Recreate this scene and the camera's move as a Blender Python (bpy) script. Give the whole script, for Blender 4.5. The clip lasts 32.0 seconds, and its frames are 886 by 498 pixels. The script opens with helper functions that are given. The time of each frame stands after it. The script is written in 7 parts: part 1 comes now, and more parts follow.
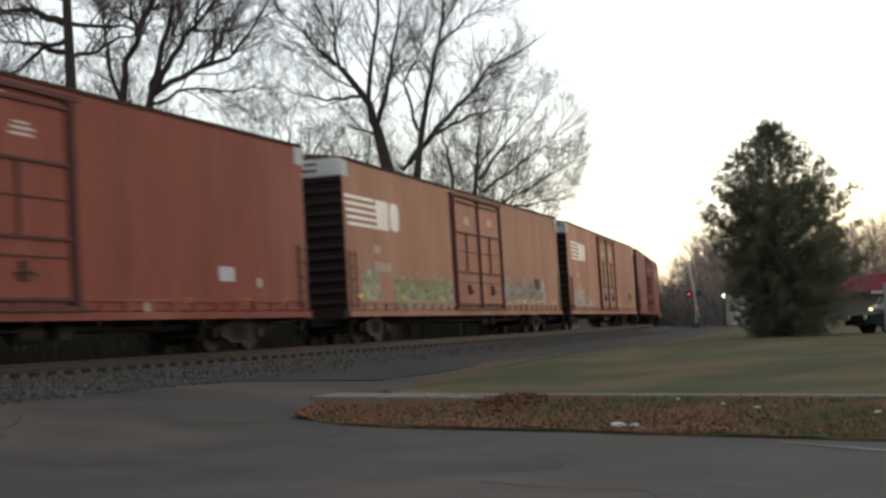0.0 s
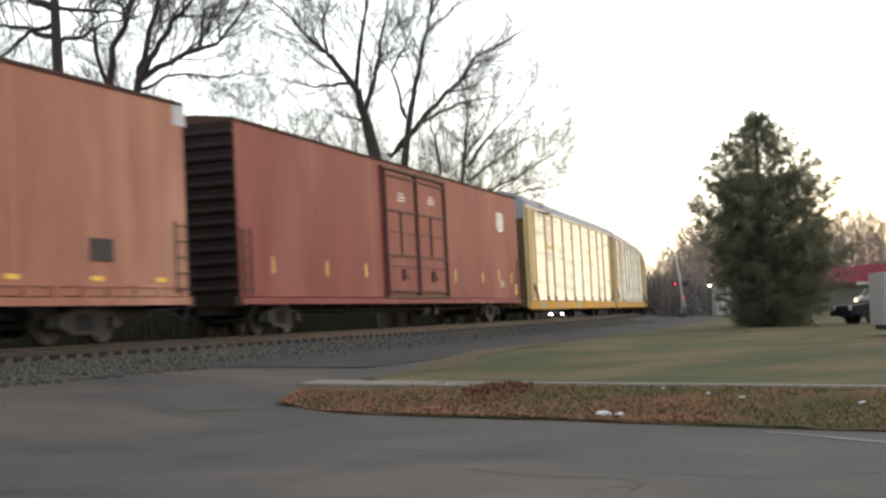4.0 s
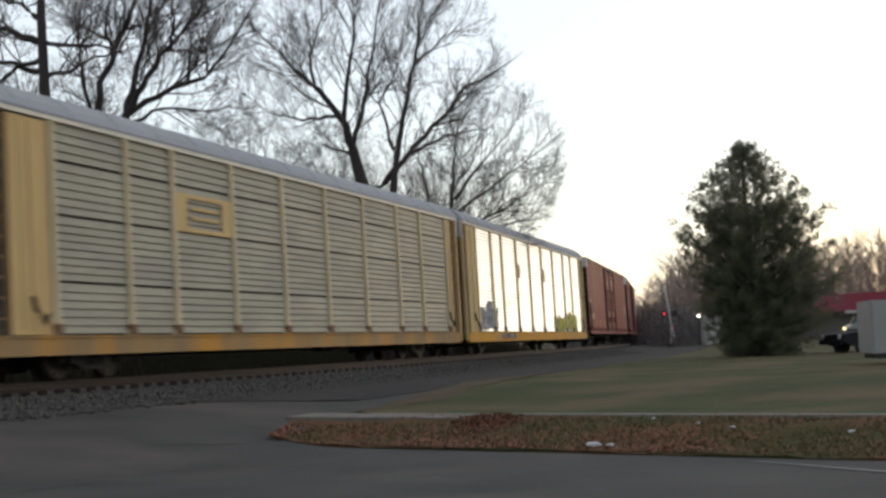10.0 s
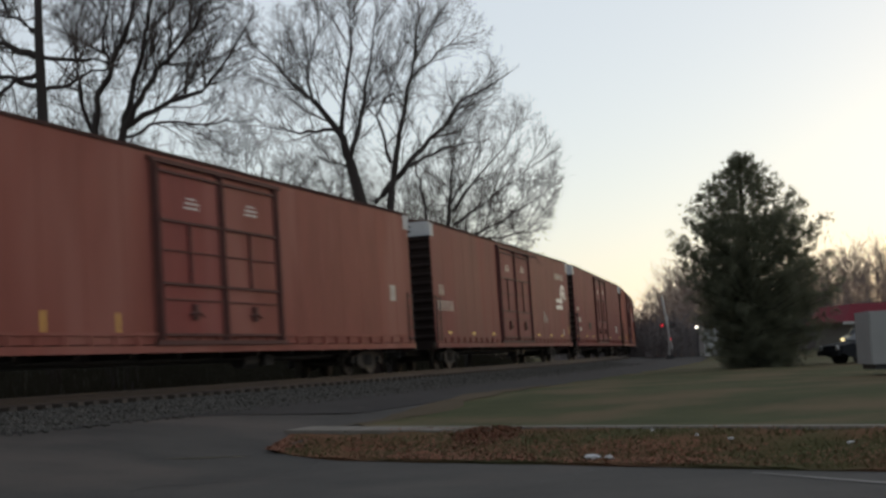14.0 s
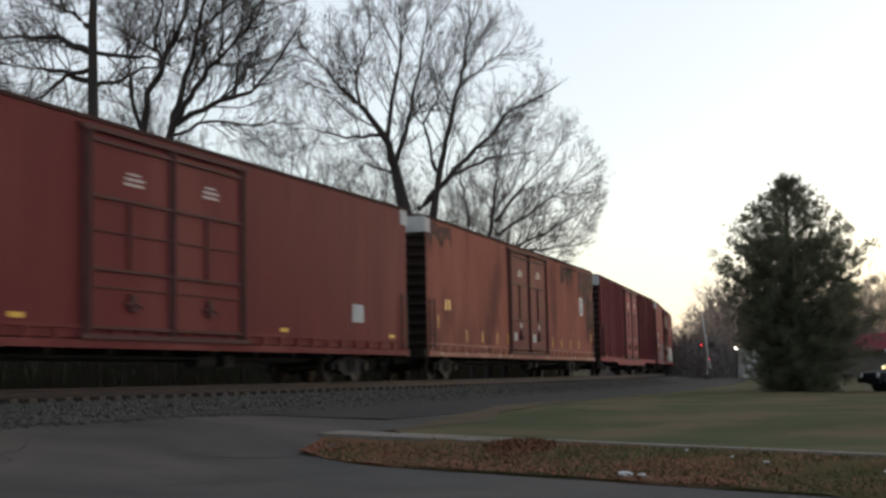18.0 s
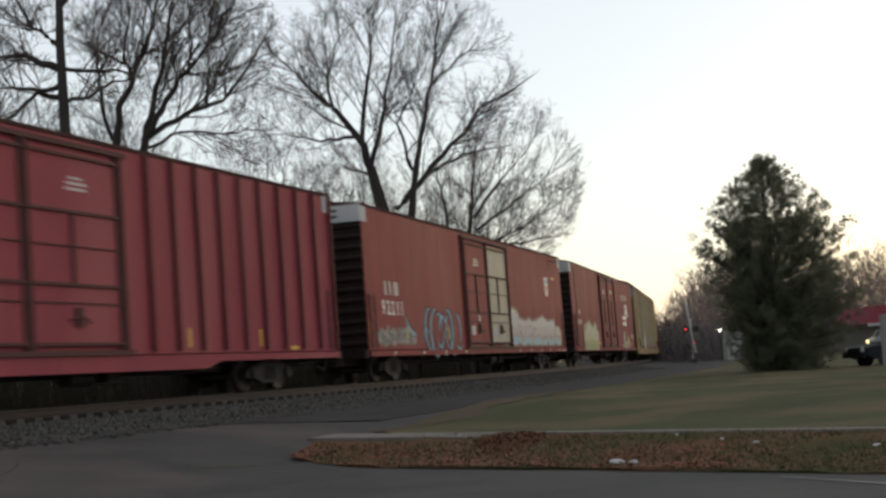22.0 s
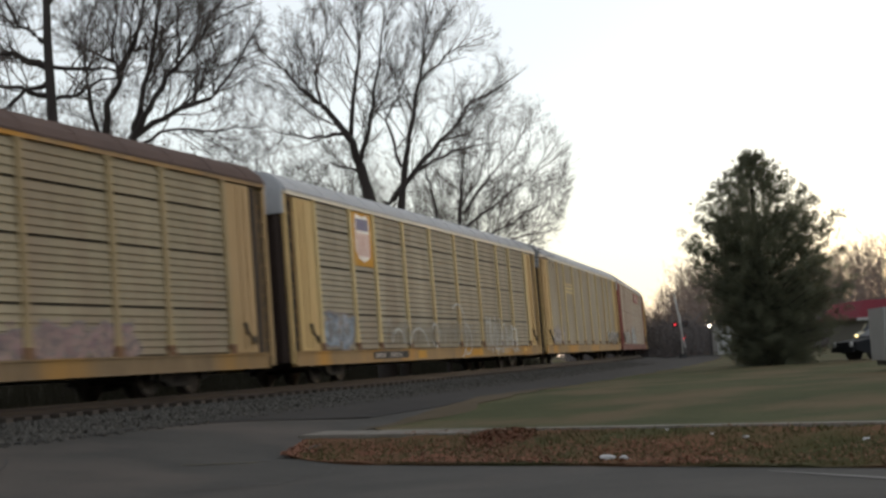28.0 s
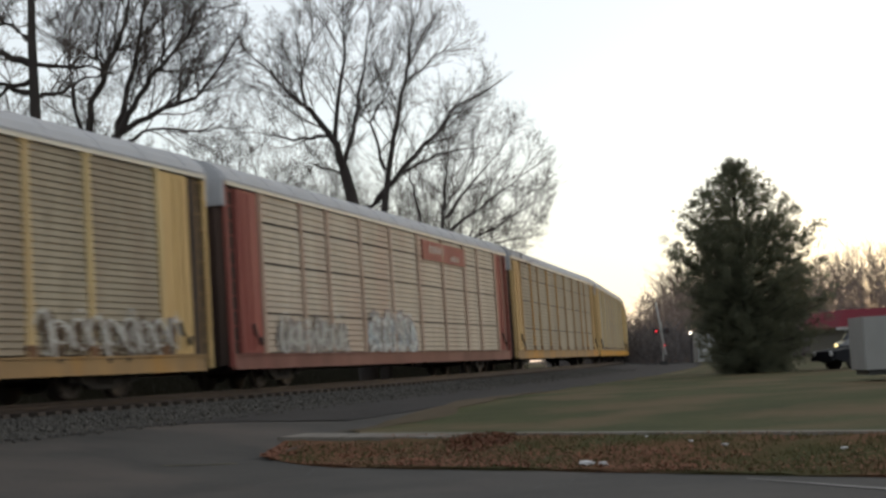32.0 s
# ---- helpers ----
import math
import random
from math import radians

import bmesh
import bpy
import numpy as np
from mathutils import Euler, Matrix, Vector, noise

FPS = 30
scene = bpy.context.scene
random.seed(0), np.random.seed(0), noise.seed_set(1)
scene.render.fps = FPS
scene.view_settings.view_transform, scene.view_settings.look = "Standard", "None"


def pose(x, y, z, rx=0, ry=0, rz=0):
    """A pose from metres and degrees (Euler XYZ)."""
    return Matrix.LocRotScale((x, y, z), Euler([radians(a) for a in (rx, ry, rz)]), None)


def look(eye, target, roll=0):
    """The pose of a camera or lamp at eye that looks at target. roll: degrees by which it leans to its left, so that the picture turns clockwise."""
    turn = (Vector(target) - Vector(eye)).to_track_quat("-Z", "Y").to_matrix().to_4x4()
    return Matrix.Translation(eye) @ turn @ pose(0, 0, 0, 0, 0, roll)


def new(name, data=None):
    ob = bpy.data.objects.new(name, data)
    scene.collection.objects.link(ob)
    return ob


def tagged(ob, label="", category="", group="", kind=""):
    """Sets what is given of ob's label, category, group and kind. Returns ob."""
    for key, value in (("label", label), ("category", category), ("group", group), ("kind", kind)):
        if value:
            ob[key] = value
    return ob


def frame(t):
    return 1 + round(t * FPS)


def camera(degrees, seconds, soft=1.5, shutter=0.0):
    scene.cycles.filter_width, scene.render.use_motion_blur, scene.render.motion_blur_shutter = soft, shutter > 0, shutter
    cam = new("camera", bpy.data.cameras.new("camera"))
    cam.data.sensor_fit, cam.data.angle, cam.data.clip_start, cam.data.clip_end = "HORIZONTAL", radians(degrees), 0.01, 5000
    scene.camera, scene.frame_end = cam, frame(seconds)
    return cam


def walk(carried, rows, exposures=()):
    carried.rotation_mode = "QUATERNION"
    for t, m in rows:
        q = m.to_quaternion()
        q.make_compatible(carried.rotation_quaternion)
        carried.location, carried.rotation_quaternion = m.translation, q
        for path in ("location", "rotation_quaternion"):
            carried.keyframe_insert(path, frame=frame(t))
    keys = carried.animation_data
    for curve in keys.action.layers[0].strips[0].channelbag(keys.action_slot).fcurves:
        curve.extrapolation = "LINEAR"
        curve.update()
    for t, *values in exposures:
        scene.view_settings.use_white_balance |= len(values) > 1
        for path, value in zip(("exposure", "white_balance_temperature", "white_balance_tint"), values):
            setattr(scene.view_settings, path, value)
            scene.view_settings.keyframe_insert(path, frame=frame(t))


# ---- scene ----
# The camera stands at one place, held by hand: it only turns a little.
EYE = (0.0, 0.0, 1.35)
cam = camera(36.47, 32.0, soft=2.8, shutter=0.5)
PATH = [
    (0.0, 93.385, 2.368, 1.042),
    (0.5, 92.464, 2.506, 0.868),
    (1.0, 92.067, 2.406, 0.821),
    (1.5, 92.079, 2.386, 0.993),
    (2.0, 92.343, 2.277, 1.153),
    (2.5, 92.470, 2.290, 1.041),
    (3.0, 92.573, 2.156, 0.729),
    (3.5, 92.695, 2.030, 0.502),
    (5.5, 93.251, 1.880, 0.482),
    (6.0, 93.305, 2.021, 0.326),
    (6.5, 93.430, 2.063, 0.235),
    (7.0, 93.590, 2.085, 0.173),
    (7.5, 93.786, 2.114, 0.111),
    (8.0, 93.939, 2.083, 0.147),
    (8.5, 93.941, 2.208, 0.099),
    (9.0, 93.933, 2.153, 0.010),
    (9.5, 94.037, 2.239, 0.010),
    (10.0, 94.188, 2.442, 0.008),
    (10.5, 94.265, 2.544, 0.016),
    (11.0, 94.345, 2.604, 0.014),
    (11.5, 94.389, 2.702, -0.001),
    (12.0, 94.310, 2.829, -0.116),
    (12.5, 94.374, 2.828, -0.145),
    (13.0, 94.488, 2.756, -0.139),
    (13.5, 94.590, 2.687, -0.107),
    (15.5, 95.018, 2.665, 0.082),
    (16.0, 94.924, 1.681, 0.384),
    (16.5, 94.905, 0.892, 0.788),
    (17.0, 94.886, 0.462, 1.150),
    (17.5, 94.948, 0.294, 1.322),
    (18.0, 95.143, 0.137, 1.475),
    (18.5, 95.155, 0.034, 1.606),
    (19.0, 95.254, 0.246, 1.632),
    (19.5, 95.396, 0.877, 1.332),
    (20.0, 95.283, 1.762, 0.777),
    (20.5, 95.084, 2.370, 0.476),
    (21.0, 95.086, 2.668, 0.614),
    (21.5, 95.096, 2.968, 0.793),
    (22.0, 95.036, 3.244, 0.913),
    (22.5, 94.940, 3.321, 0.994),
    (23.0, 94.879, 3.324, 1.006),
    (23.5, 94.824, 3.347, 0.915),
    (24.0, 94.760, 3.369, 0.878),
    (24.5, 94.675, 3.232, 0.852),
    (25.0, 94.635, 3.250, 0.862),
    (25.5, 94.629, 3.296, 0.806),
    (26.0, 94.657, 3.440, 0.686),
    (26.5, 94.631, 3.555, 0.556),
    (28.5, 94.924, 3.588, 0.454),
    (29.0, 94.940, 3.639, 0.392),
    (29.5, 94.996, 3.633, 0.395),
    (30.0, 94.979, 3.630, 0.365),
    (30.5, 94.874, 3.474, 0.200),
    (31.0, 94.909, 3.159, 0.239),
    (31.5, 95.025, 3.029, 0.128),
    (32.0, 94.979, 2.790, -0.323),
]
EXPOSURES = [(0.0, 0.2, 6900, 9), (1.0, 0.75, 7000, 9), (2.0, 1.0, 7000, 9), (3.0, 1.0, 7000, 9), (6.0, 0.7, 6700, 9), (6.6, 0.4, 6600, 9), (7.0, 0.15, 6500, 9), (11.0, 0.0, 6500, 9), (12.0, -0.35, 6500, 9), (13.0, -0.5, 6500, 9), (16.0, -0.1, 6500, 9), (22.0, -0.1, 6700, 9), (24.0, -0.15, 6900, 9), (26.0, 0.05, 6900, 9), (29.0, 0.0, 6800, 9), (32.0, 0.0, 6800, 9)]
walk(cam, [(t, pose(*EYE, rx, ry, rz)) for t, rx, ry, rz in PATH], EXPOSURES)

# ---- world and light ----
world = bpy.data.worlds.new("dusk_sky")
scene.world = world
world.use_nodes = True
wn, wl = world.node_tree.nodes, world.node_tree.links
sky = wn.new("ShaderNodeTexSky")
sky.sky_type = "NISHITA"
sky.sun_disc = False
sky.sun_elevation = radians(4.5)
sky.sun_rotation = radians(38.0)
sky.air_density, sky.dust_density, sky.ozone_density = 1.0, 0.9, 2.0
# thin even cloud veils the clear sky
veil = wn.new("ShaderNodeMix")
veil.data_type, veil.blend_type = "RGBA", "ADD"
veil.clamp_result = False
veil.inputs["Factor"].default_value = 1.0
veil.inputs["B"].default_value = (5.7, 5.8, 6.1, 1)
wl.new(sky.outputs["Color"], veil.inputs["A"])
wl.new(veil.outputs["Result"], wn["Background"].inputs["Color"])
wn["Background"].inputs["Strength"].default_value = 0.12
sun_lamp = new("sun", bpy.data.lights.new("sun", "SUN"))
sun_lamp.data.energy, sun_lamp.data.angle, sun_lamp.data.color = 0.22, radians(20), (1.0, 0.88, 0.74)
sun_lamp.matrix_world = look((60 * math.sin(radians(38)), 60 * math.cos(radians(38)), 1.35 + 60 * math.tan(radians(4.5))), (0, 0, 1.35))


# ---- materials ----
MATS = {}


def material(name, base, dark=None, rough=0.6, metal=0.0, scale=2.0, fine=40.0, stretch=(1, 1, 1), bump=0.2, amount=0.6, depth=0.01,
             third=None, third_scale=0.7, third_at=0.62, spread=0.0, gloss=0.5):
    """Two colours mixed by coarse and fine noise, a third in patches, and fine relief. spread: value shift from object to object."""
    if name in MATS:
        return MATS[name]
    m = bpy.data.materials.new(name)
    m.use_nodes = True
    n, l = m.node_tree.nodes, m.node_tree.links
    b = n["Principled BSDF"]
    b.inputs["Roughness"].default_value, b.inputs["Metallic"].default_value = rough, metal
    b.inputs["Specular IOR Level"].default_value = gloss
    dark = dark or tuple(c * 0.6 for c in base)
    co = n.new("ShaderNodeTexCoord")
    mp = n.new("ShaderNodeMapping")
    mp.inputs["Scale"].default_value = stretch
    l.new(co.outputs["Object"], mp.inputs["Vector"])
    big = n.new("ShaderNodeTexNoise")
    big.inputs["Scale"].default_value, big.inputs["Detail"].default_value, big.inputs["Roughness"].default_value = scale, 6, 0.6
    small = n.new("ShaderNodeTexNoise")
    small.inputs["Scale"].default_value, small.inputs["Detail"].default_value = fine, 4
    # every object takes its own part of the pattern
    own = n.new("ShaderNodeObjectInfo")
    shift = n.new("ShaderNodeVectorMath")
    shift.operation = "MULTIPLY_ADD"
    l.new(own.outputs["Random"], shift.inputs[0])
    shift.inputs[1].default_value = (31.0, 57.0, 43.0)
    l.new(mp.outputs["Vector"], shift.inputs[2])
    for t in (big, small):
        l.new(shift.outputs["Vector"], t.inputs["Vector"])
    add = n.new("ShaderNodeMath")
    add.operation = "MULTIPLY_ADD"
    l.new(small.outputs["Fac"], add.inputs[0])
    add.inputs[1].default_value = 0.4
    l.new(big.outputs["Fac"], add.inputs[2])
    ramp = n.new("ShaderNodeMapRange")
    ramp.inputs["From Min"].default_value, ramp.inputs["From Max"].default_value = 0.45, 0.95
    ramp.inputs["To Max"].default_value = amount
    l.new(add.outputs[0], ramp.inputs["Value"])
    mix = n.new("ShaderNodeMix")
    mix.data_type = "RGBA"
    l.new(ramp.outputs[0], mix.inputs["Factor"])
    mix.inputs["A"].default_value, mix.inputs["B"].default_value = (*base, 1), (*dark, 1)
    out = mix.outputs["Result"]
    if third:
        pat = n.new("ShaderNodeTexNoise")
        pat.inputs["Scale"].default_value, pat.inputs["Detail"].default_value = third_scale, 8
        l.new(shift.outputs["Vector"], pat.inputs["Vector"])
        pr = n.new("ShaderNodeMapRange")
        pr.inputs["From Min"].default_value, pr.inputs["From Max"].default_value = third_at - 0.06, third_at + 0.1
        l.new(pat.outputs["Fac"], pr.inputs["Value"])
        m2 = n.new("ShaderNodeMix")
        m2.data_type = "RGBA"
        l.new(pr.outputs[0], m2.inputs["Factor"])
        l.new(out, m2.inputs["A"])
        m2.inputs["B"].default_value = (*third, 1)
        out = m2.outputs["Result"]
    if spread:
        info = n.new("ShaderNodeObjectInfo")
        hsv = n.new("ShaderNodeHueSaturation")
        vr = n.new("ShaderNodeMapRange")
        vr.inputs["To Min"].default_value, vr.inputs["To Max"].default_value = 1 - spread, 1 + spread
        l.new(info.outputs["Random"], vr.inputs["Value"])
        l.new(vr.outputs[0], hsv.inputs["Value"])
        l.new(out, hsv.inputs["Color"])
        out = hsv.outputs["Color"]
    l.new(out, b.inputs["Base Color"])
    if bump:
        bp = n.new("ShaderNodeBump")
        bp.inputs["Strength"].default_value, bp.inputs["Distance"].default_value = bump, depth
        l.new(add.outputs[0], bp.inputs["Height"])
        l.new(bp.outputs["Normal"], b.inputs["Normal"])
    MATS[name] = m
    return m


def glowing(name, colour, strength):
    if name not in MATS:
        m = bpy.data.materials.new(name)
        m.use_nodes = True
        b = m.node_tree.nodes["Principled BSDF"]
        b.inputs["Base Color"].default_value = (*colour, 1)
        b.inputs["Emission Color"].default_value = (*colour, 1)
        b.inputs["Emission Strength"].default_value = strength
        MATS[name] = m
    return MATS[name]


def paint(name, base, dark, third=None, rough=0.62, third_at=0.63, amount=1.0):
    """Weathered car paint with streaks that run down the sheets and chalky faded areas."""
    third = third or tuple(0.84 * b + 0.16 * g for b, g in zip(base, (0.3, 0.2, 0.17)))
    return material(name, base, dark, rough=rough, scale=0.9, fine=8, stretch=(1, 1, 0.25), bump=0.25, amount=amount, third=third,
                    third_scale=0.5, third_at=third_at - 0.08, gloss=0.09)


ASPHALT = material("asphalt", (0.057, 0.0535, 0.049), (0.03, 0.0295, 0.0285), rough=0.9, scale=0.6, fine=16, bump=0.5, depth=0.015, amount=1.0,
                   third=(0.088, 0.072, 0.063), third_scale=0.16, third_at=0.55, gloss=0.2)
GRAVEL_ROAD = material("gravel_road", (0.05, 0.047, 0.045), (0.026, 0.025, 0.025), rough=0.95, scale=0.5, fine=30, bump=0.6, depth=0.03, gloss=0.1)
LAWN = material("lawn_grass", (0.069, 0.072, 0.037), (0.027, 0.034, 0.018), rough=0.95, scale=0.55, fine=18, bump=0.8, depth=0.05,
                third=(0.1, 0.079, 0.048), third_scale=0.4, third_at=0.5, gloss=0.05)
VERGE = material("verge_earth", (0.062, 0.058, 0.026), (0.04, 0.042, 0.018), rough=1.0, scale=0.9, fine=22, bump=0.8, depth=0.05,
                 third=(0.12, 0.062, 0.036), third_scale=0.45, third_at=0.46, gloss=0.05)
# colour kept very dark to hold the shade seen beneath the train
SHADED_BANK = material("shaded_bank", (0.035, 0.032, 0.022), (0.02, 0.019, 0.014), rough=1.0, scale=0.6, fine=10, bump=0.8, depth=0.08, gloss=0.05)
TAR = material("crack_tar", (0.022, 0.021, 0.021), (0.014, 0.014, 0.014), rough=0.8, scale=3, fine=20)
ROAD_WHITE = material("worn_road_white", (0.19, 0.185, 0.18), (0.075, 0.07, 0.066), rough=0.9, scale=1.5, fine=30, amount=1.0)
ROAD_YELLOW = material("worn_road_yellow", (0.16, 0.135, 0.05), (0.1, 0.088, 0.045), rough=0.8, scale=3, fine=30, amount=1.0)
PAPER = material("litter_paper", (0.48, 0.48, 0.49), (0.3, 0.3, 0.31), rough=0.6)
GRASS_BLADE = material("grass_blade", (0.084, 0.08, 0.038), (0.1, 0.082, 0.045), rough=0.95, scale=0.8, fine=5, bump=0, gloss=0.05)
EARTH = material("field_earth", (0.075, 0.068, 0.034), (0.05, 0.046, 0.025), rough=1.0, scale=0.2, fine=8, bump=0.5, depth=0.05, gloss=0.05)
CONCRETE = material("concrete", (0.2, 0.185, 0.165), (0.11, 0.1, 0.085), rough=0.95, scale=1.5, fine=40, amount=0.9, gloss=0.1)
WORN_EARTH = material("worn_earth", (0.095, 0.074, 0.052), (0.05, 0.045, 0.028), rough=1.0, scale=0.8, fine=18, bump=0.6, depth=0.03, gloss=0.05)
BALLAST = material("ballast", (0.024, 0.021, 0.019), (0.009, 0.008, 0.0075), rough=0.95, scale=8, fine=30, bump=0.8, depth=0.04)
STONE = material("ballast_stone", (0.075, 0.07, 0.062), (0.015, 0.013, 0.012), rough=0.9, scale=3, fine=20, spread=0.4)
TIMBER = material("tie_timber", (0.07, 0.055, 0.045), (0.035, 0.03, 0.028), rough=0.95, scale=2, fine=30, stretch=(1, 6, 6))
RAIL_STEEL = material("rail_steel", (0.055, 0.038, 0.03), (0.03, 0.022, 0.018), rough=0.7, metal=0.3, scale=3, fine=30)
IRON = material("dark_iron", (0.028, 0.024, 0.023), (0.014, 0.013, 0.012), rough=0.75, metal=0.2, scale=4, fine=30)
WHEEL = material("wheel_steel", (0.065, 0.053, 0.046), (0.032, 0.026, 0.023), rough=0.6, metal=0.5, scale=5, fine=30)
BARK = material("bark", (0.036, 0.028, 0.025), (0.02, 0.016, 0.015), rough=0.95, scale=3, fine=24, stretch=(1, 1, 0.3), bump=0.6, depth=0.03)
TWIG = material("twig_bark", (0.085, 0.068, 0.06), (0.05, 0.041, 0.038), rough=0.95, scale=1, fine=6, bump=0)
# needle green lightened and greyed, so the haze sits in the colour
NEEDLE = material("hazed_pine_needles", (0.155, 0.168, 0.12), (0.095, 0.108, 0.077), rough=0.9, scale=1.2, fine=9, bump=0)
LEAF = material("dead_leaf", (0.165, 0.074, 0.036), (0.09, 0.052, 0.03), rough=0.9, scale=2, fine=7, bump=0)
_n, _l = NEEDLE.node_tree.nodes, NEEDLE.node_tree.links
_thru, _both = _n.new("ShaderNodeBsdfTranslucent"), _n.new("ShaderNodeMixShader")
_thru.inputs["Color"].default_value, _both.inputs["Fac"].default_value = (0.26, 0.25, 0.16, 1), 0.34
_l.new(_n["Principled BSDF"].outputs[0], _both.inputs[1])
_l.new(_thru.outputs[0], _both.inputs[2])
_l.new(_both.outputs[0], _n["Material Output"].inputs["Surface"])
# paler and warmer than near twigs: distance haze and orange glow are mixed in
HAZED_TWIG = material("hazed_twig", (0.23, 0.17, 0.14), (0.14, 0.11, 0.1), rough=1.0, scale=0.3, fine=2, bump=0)
WHITE = material("white_marking", (0.82, 0.80, 0.76), (0.6, 0.56, 0.52), rough=0.6, scale=1.5, fine=14, amount=0.9)
STENCIL = material("stencil_white", (0.58, 0.53, 0.48), (0.36, 0.3, 0.27), rough=0.8, scale=3, fine=20, amount=1.0, gloss=0.1)
GREY_WHITE = material("end_cap_paint", (0.5, 0.5, 0.5), (0.3, 0.29, 0.285), rough=0.8, scale=1.6, fine=14, stretch=(1, 1, 0.3))
YELLOW_TAB = material("reflective_yellow", (0.75, 0.42, 0.03), (0.5, 0.27, 0.03), rough=0.45, scale=5, fine=20)
GLASS_DARK = material("dark_glass", (0.02, 0.022, 0.025), (0.012, 0.012, 0.014), rough=0.35, bump=0, gloss=0.1)
RUBBER = material("tyre_rubber", (0.025, 0.025, 0.026), rough=0.9)
CHROME = material("chrome", (0.7, 0.7, 0.7), (0.5, 0.5, 0.5), rough=0.15, metal=1.0, bump=0)


# ---- mesh building ----
class Shape:
    """Vertices and faces gathered piece by piece, for one mesh."""

    def __init__(self):
        self.v, self.f = [], []

    def add(self, verts, faces):
        o = len(self.v)
        self.v += verts
        self.f += [tuple(i + o for i in f) for f in faces]
        return self

    def box(self, x0, x1, y0, y1, z0, z1, b=0.0):
        """A box; b: bevel of its upright edges."""
        if b:
            p = [(x0 + b, y0), (x1 - b, y0), (x1, y0 + b), (x1, y1 - b), (x1 - b, y1), (x0 + b, y1), (x0, y1 - b), (x0, y0 + b)]
        else:
            p = [(x0, y0), (x1, y0), (x1, y1), (x0, y1)]
        n = len(p)
        return self.add([(*q, z0) for q in p] + [(*q, z1) for q in p],
                        [tuple(range(n))[::-1], tuple(range(n, 2 * n))] + [(i, (i + 1) % n, n + (i + 1) % n, n + i) for i in range(n)])

    def sweep_y(self, prof, y0, y1):
        """A closed profile of (x, z) drawn along y."""
        n = len(prof)
        return self.add([(x, y0, z) for x, z in prof] + [(x, y1, z) for x, z in prof],
                        [tuple(range(n)), tuple(range(n, 2 * n))[::-1]] + [(i, n + i, n + (i + 1) % n, (i + 1) % n) for i in range(n)])

    def disc(self, cx, cy, cz, r, half, axis="x", n=20, hub=0.0):
        """A wheel or drum about the axis, with a dished web if hub is given."""
        rings = [(-half, r), (half, r)] if not hub else [(-half, hub), (-half, r * 0.84), (-half * 1.0, r), (half, r * 0.97), (half, r * 0.82), (half * 0.45, r * 0.76), (half * 0.4, r * 0.35), (half * 1.2, hub)]
        vs, fs = [], []
        for d, q in rings:
            for i in range(n):
                a = 2 * math.pi * i / n
                c, s = q * math.cos(a), q * math.sin(a)
                vs.append((cx + d, cy + c, cz + s) if axis == "x" else (cx + c, cy + d, cz + s) if axis == "y" else (cx + c, cy + s, cz + d))
        for k in range(len(rings) - 1):
            fs += [(k * n + i, k * n + (i + 1) % n, (k + 1) * n + (i + 1) % n, (k + 1) * n + i) for i in range(n)]
        fs += [tuple(range(n))[::-1], tuple(range((len(rings) - 1) * n, len(rings) * n))]
        return self.add(vs, fs)

    def tube(self, pts, radii, n=6, caps=True):
        """A round bar through the points."""
        rings = []
        for i, p in enumerate(pts):
            p = Vector(p)
            d = (Vector(pts[min(i + 1, len(pts) - 1)]) - Vector(pts[max(i - 1, 0)])).normalized()
            u = d.orthogonal().normalized()
            w = d.cross(u)
            r = float(radii[i] if isinstance(radii, (list, tuple)) else radii)
            rings.append([tuple(p + r * (math.cos(2 * math.pi * k / n) * u + math.sin(2 * math.pi * k / n) * w)) for k in range(n)])
        vs = [v for ring in rings for v in ring]
        fs = [(k * n + i, k * n + (i + 1) % n, (k + 1) * n + (i + 1) % n, (k + 1) * n + i) for k in range(len(rings) - 1) for i in range(n)]
        if caps:
            fs += [tuple(range(n))[::-1], tuple(range(len(vs) - n, len(vs)))]
        return self.add(vs, fs)

    def data(self, name, mat, smooth=False):
        me = bpy.data.meshes.new(name)
        me.from_pydata(self.v, [], self.f)
        me.materials.append(mat)
        if smooth:
            me.polygons.foreach_set("use_smooth", [True] * len(me.polygons))
        me.update()
        return me


def part(name, shape, mat, parent=None, label="", at=None, smooth=False):
    """Links a shape, or a mesh that other pieces share, as one mesh object under its parent."""
    ob = new(name, shape.data(name, mat, smooth) if isinstance(shape, Shape) else shape)
    if parent:
        ob.parent = parent
    if at is not None:
        ob.matrix_basis = at
    return tagged(ob, label)


# ---- the plan: track, road edge, ground ----
TRACK_X, TRACK_Y, HEADING, BEND, RAIL_Z = -4.1, 40.0, radians(17.956), 1 / 571.1, 1.0
CANT = 1.09
START, SPEED, SLOWING = 3.1, 15.89, 0.0316
S_NEAR = -45.0  # nearer than this the line runs straight


def track(s):
    """Place and heading (from +y towards +x) of the track's centre line at s metres."""
    e = max(s, S_NEAR)
    a = HEADING - BEND * e
    x = TRACK_X + (math.cos(a) - math.cos(HEADING)) / BEND
    y = TRACK_Y + (math.sin(HEADING) - math.sin(a)) / BEND
    if s < S_NEAR:
        x += (s - S_NEAR) * math.sin(a)
        y += (s - S_NEAR) * math.cos(a)
    return x, y, a


def beside(s, lat):
    x, y, a = track(s)
    return x + lat * math.cos(a), y - lat * math.sin(a)


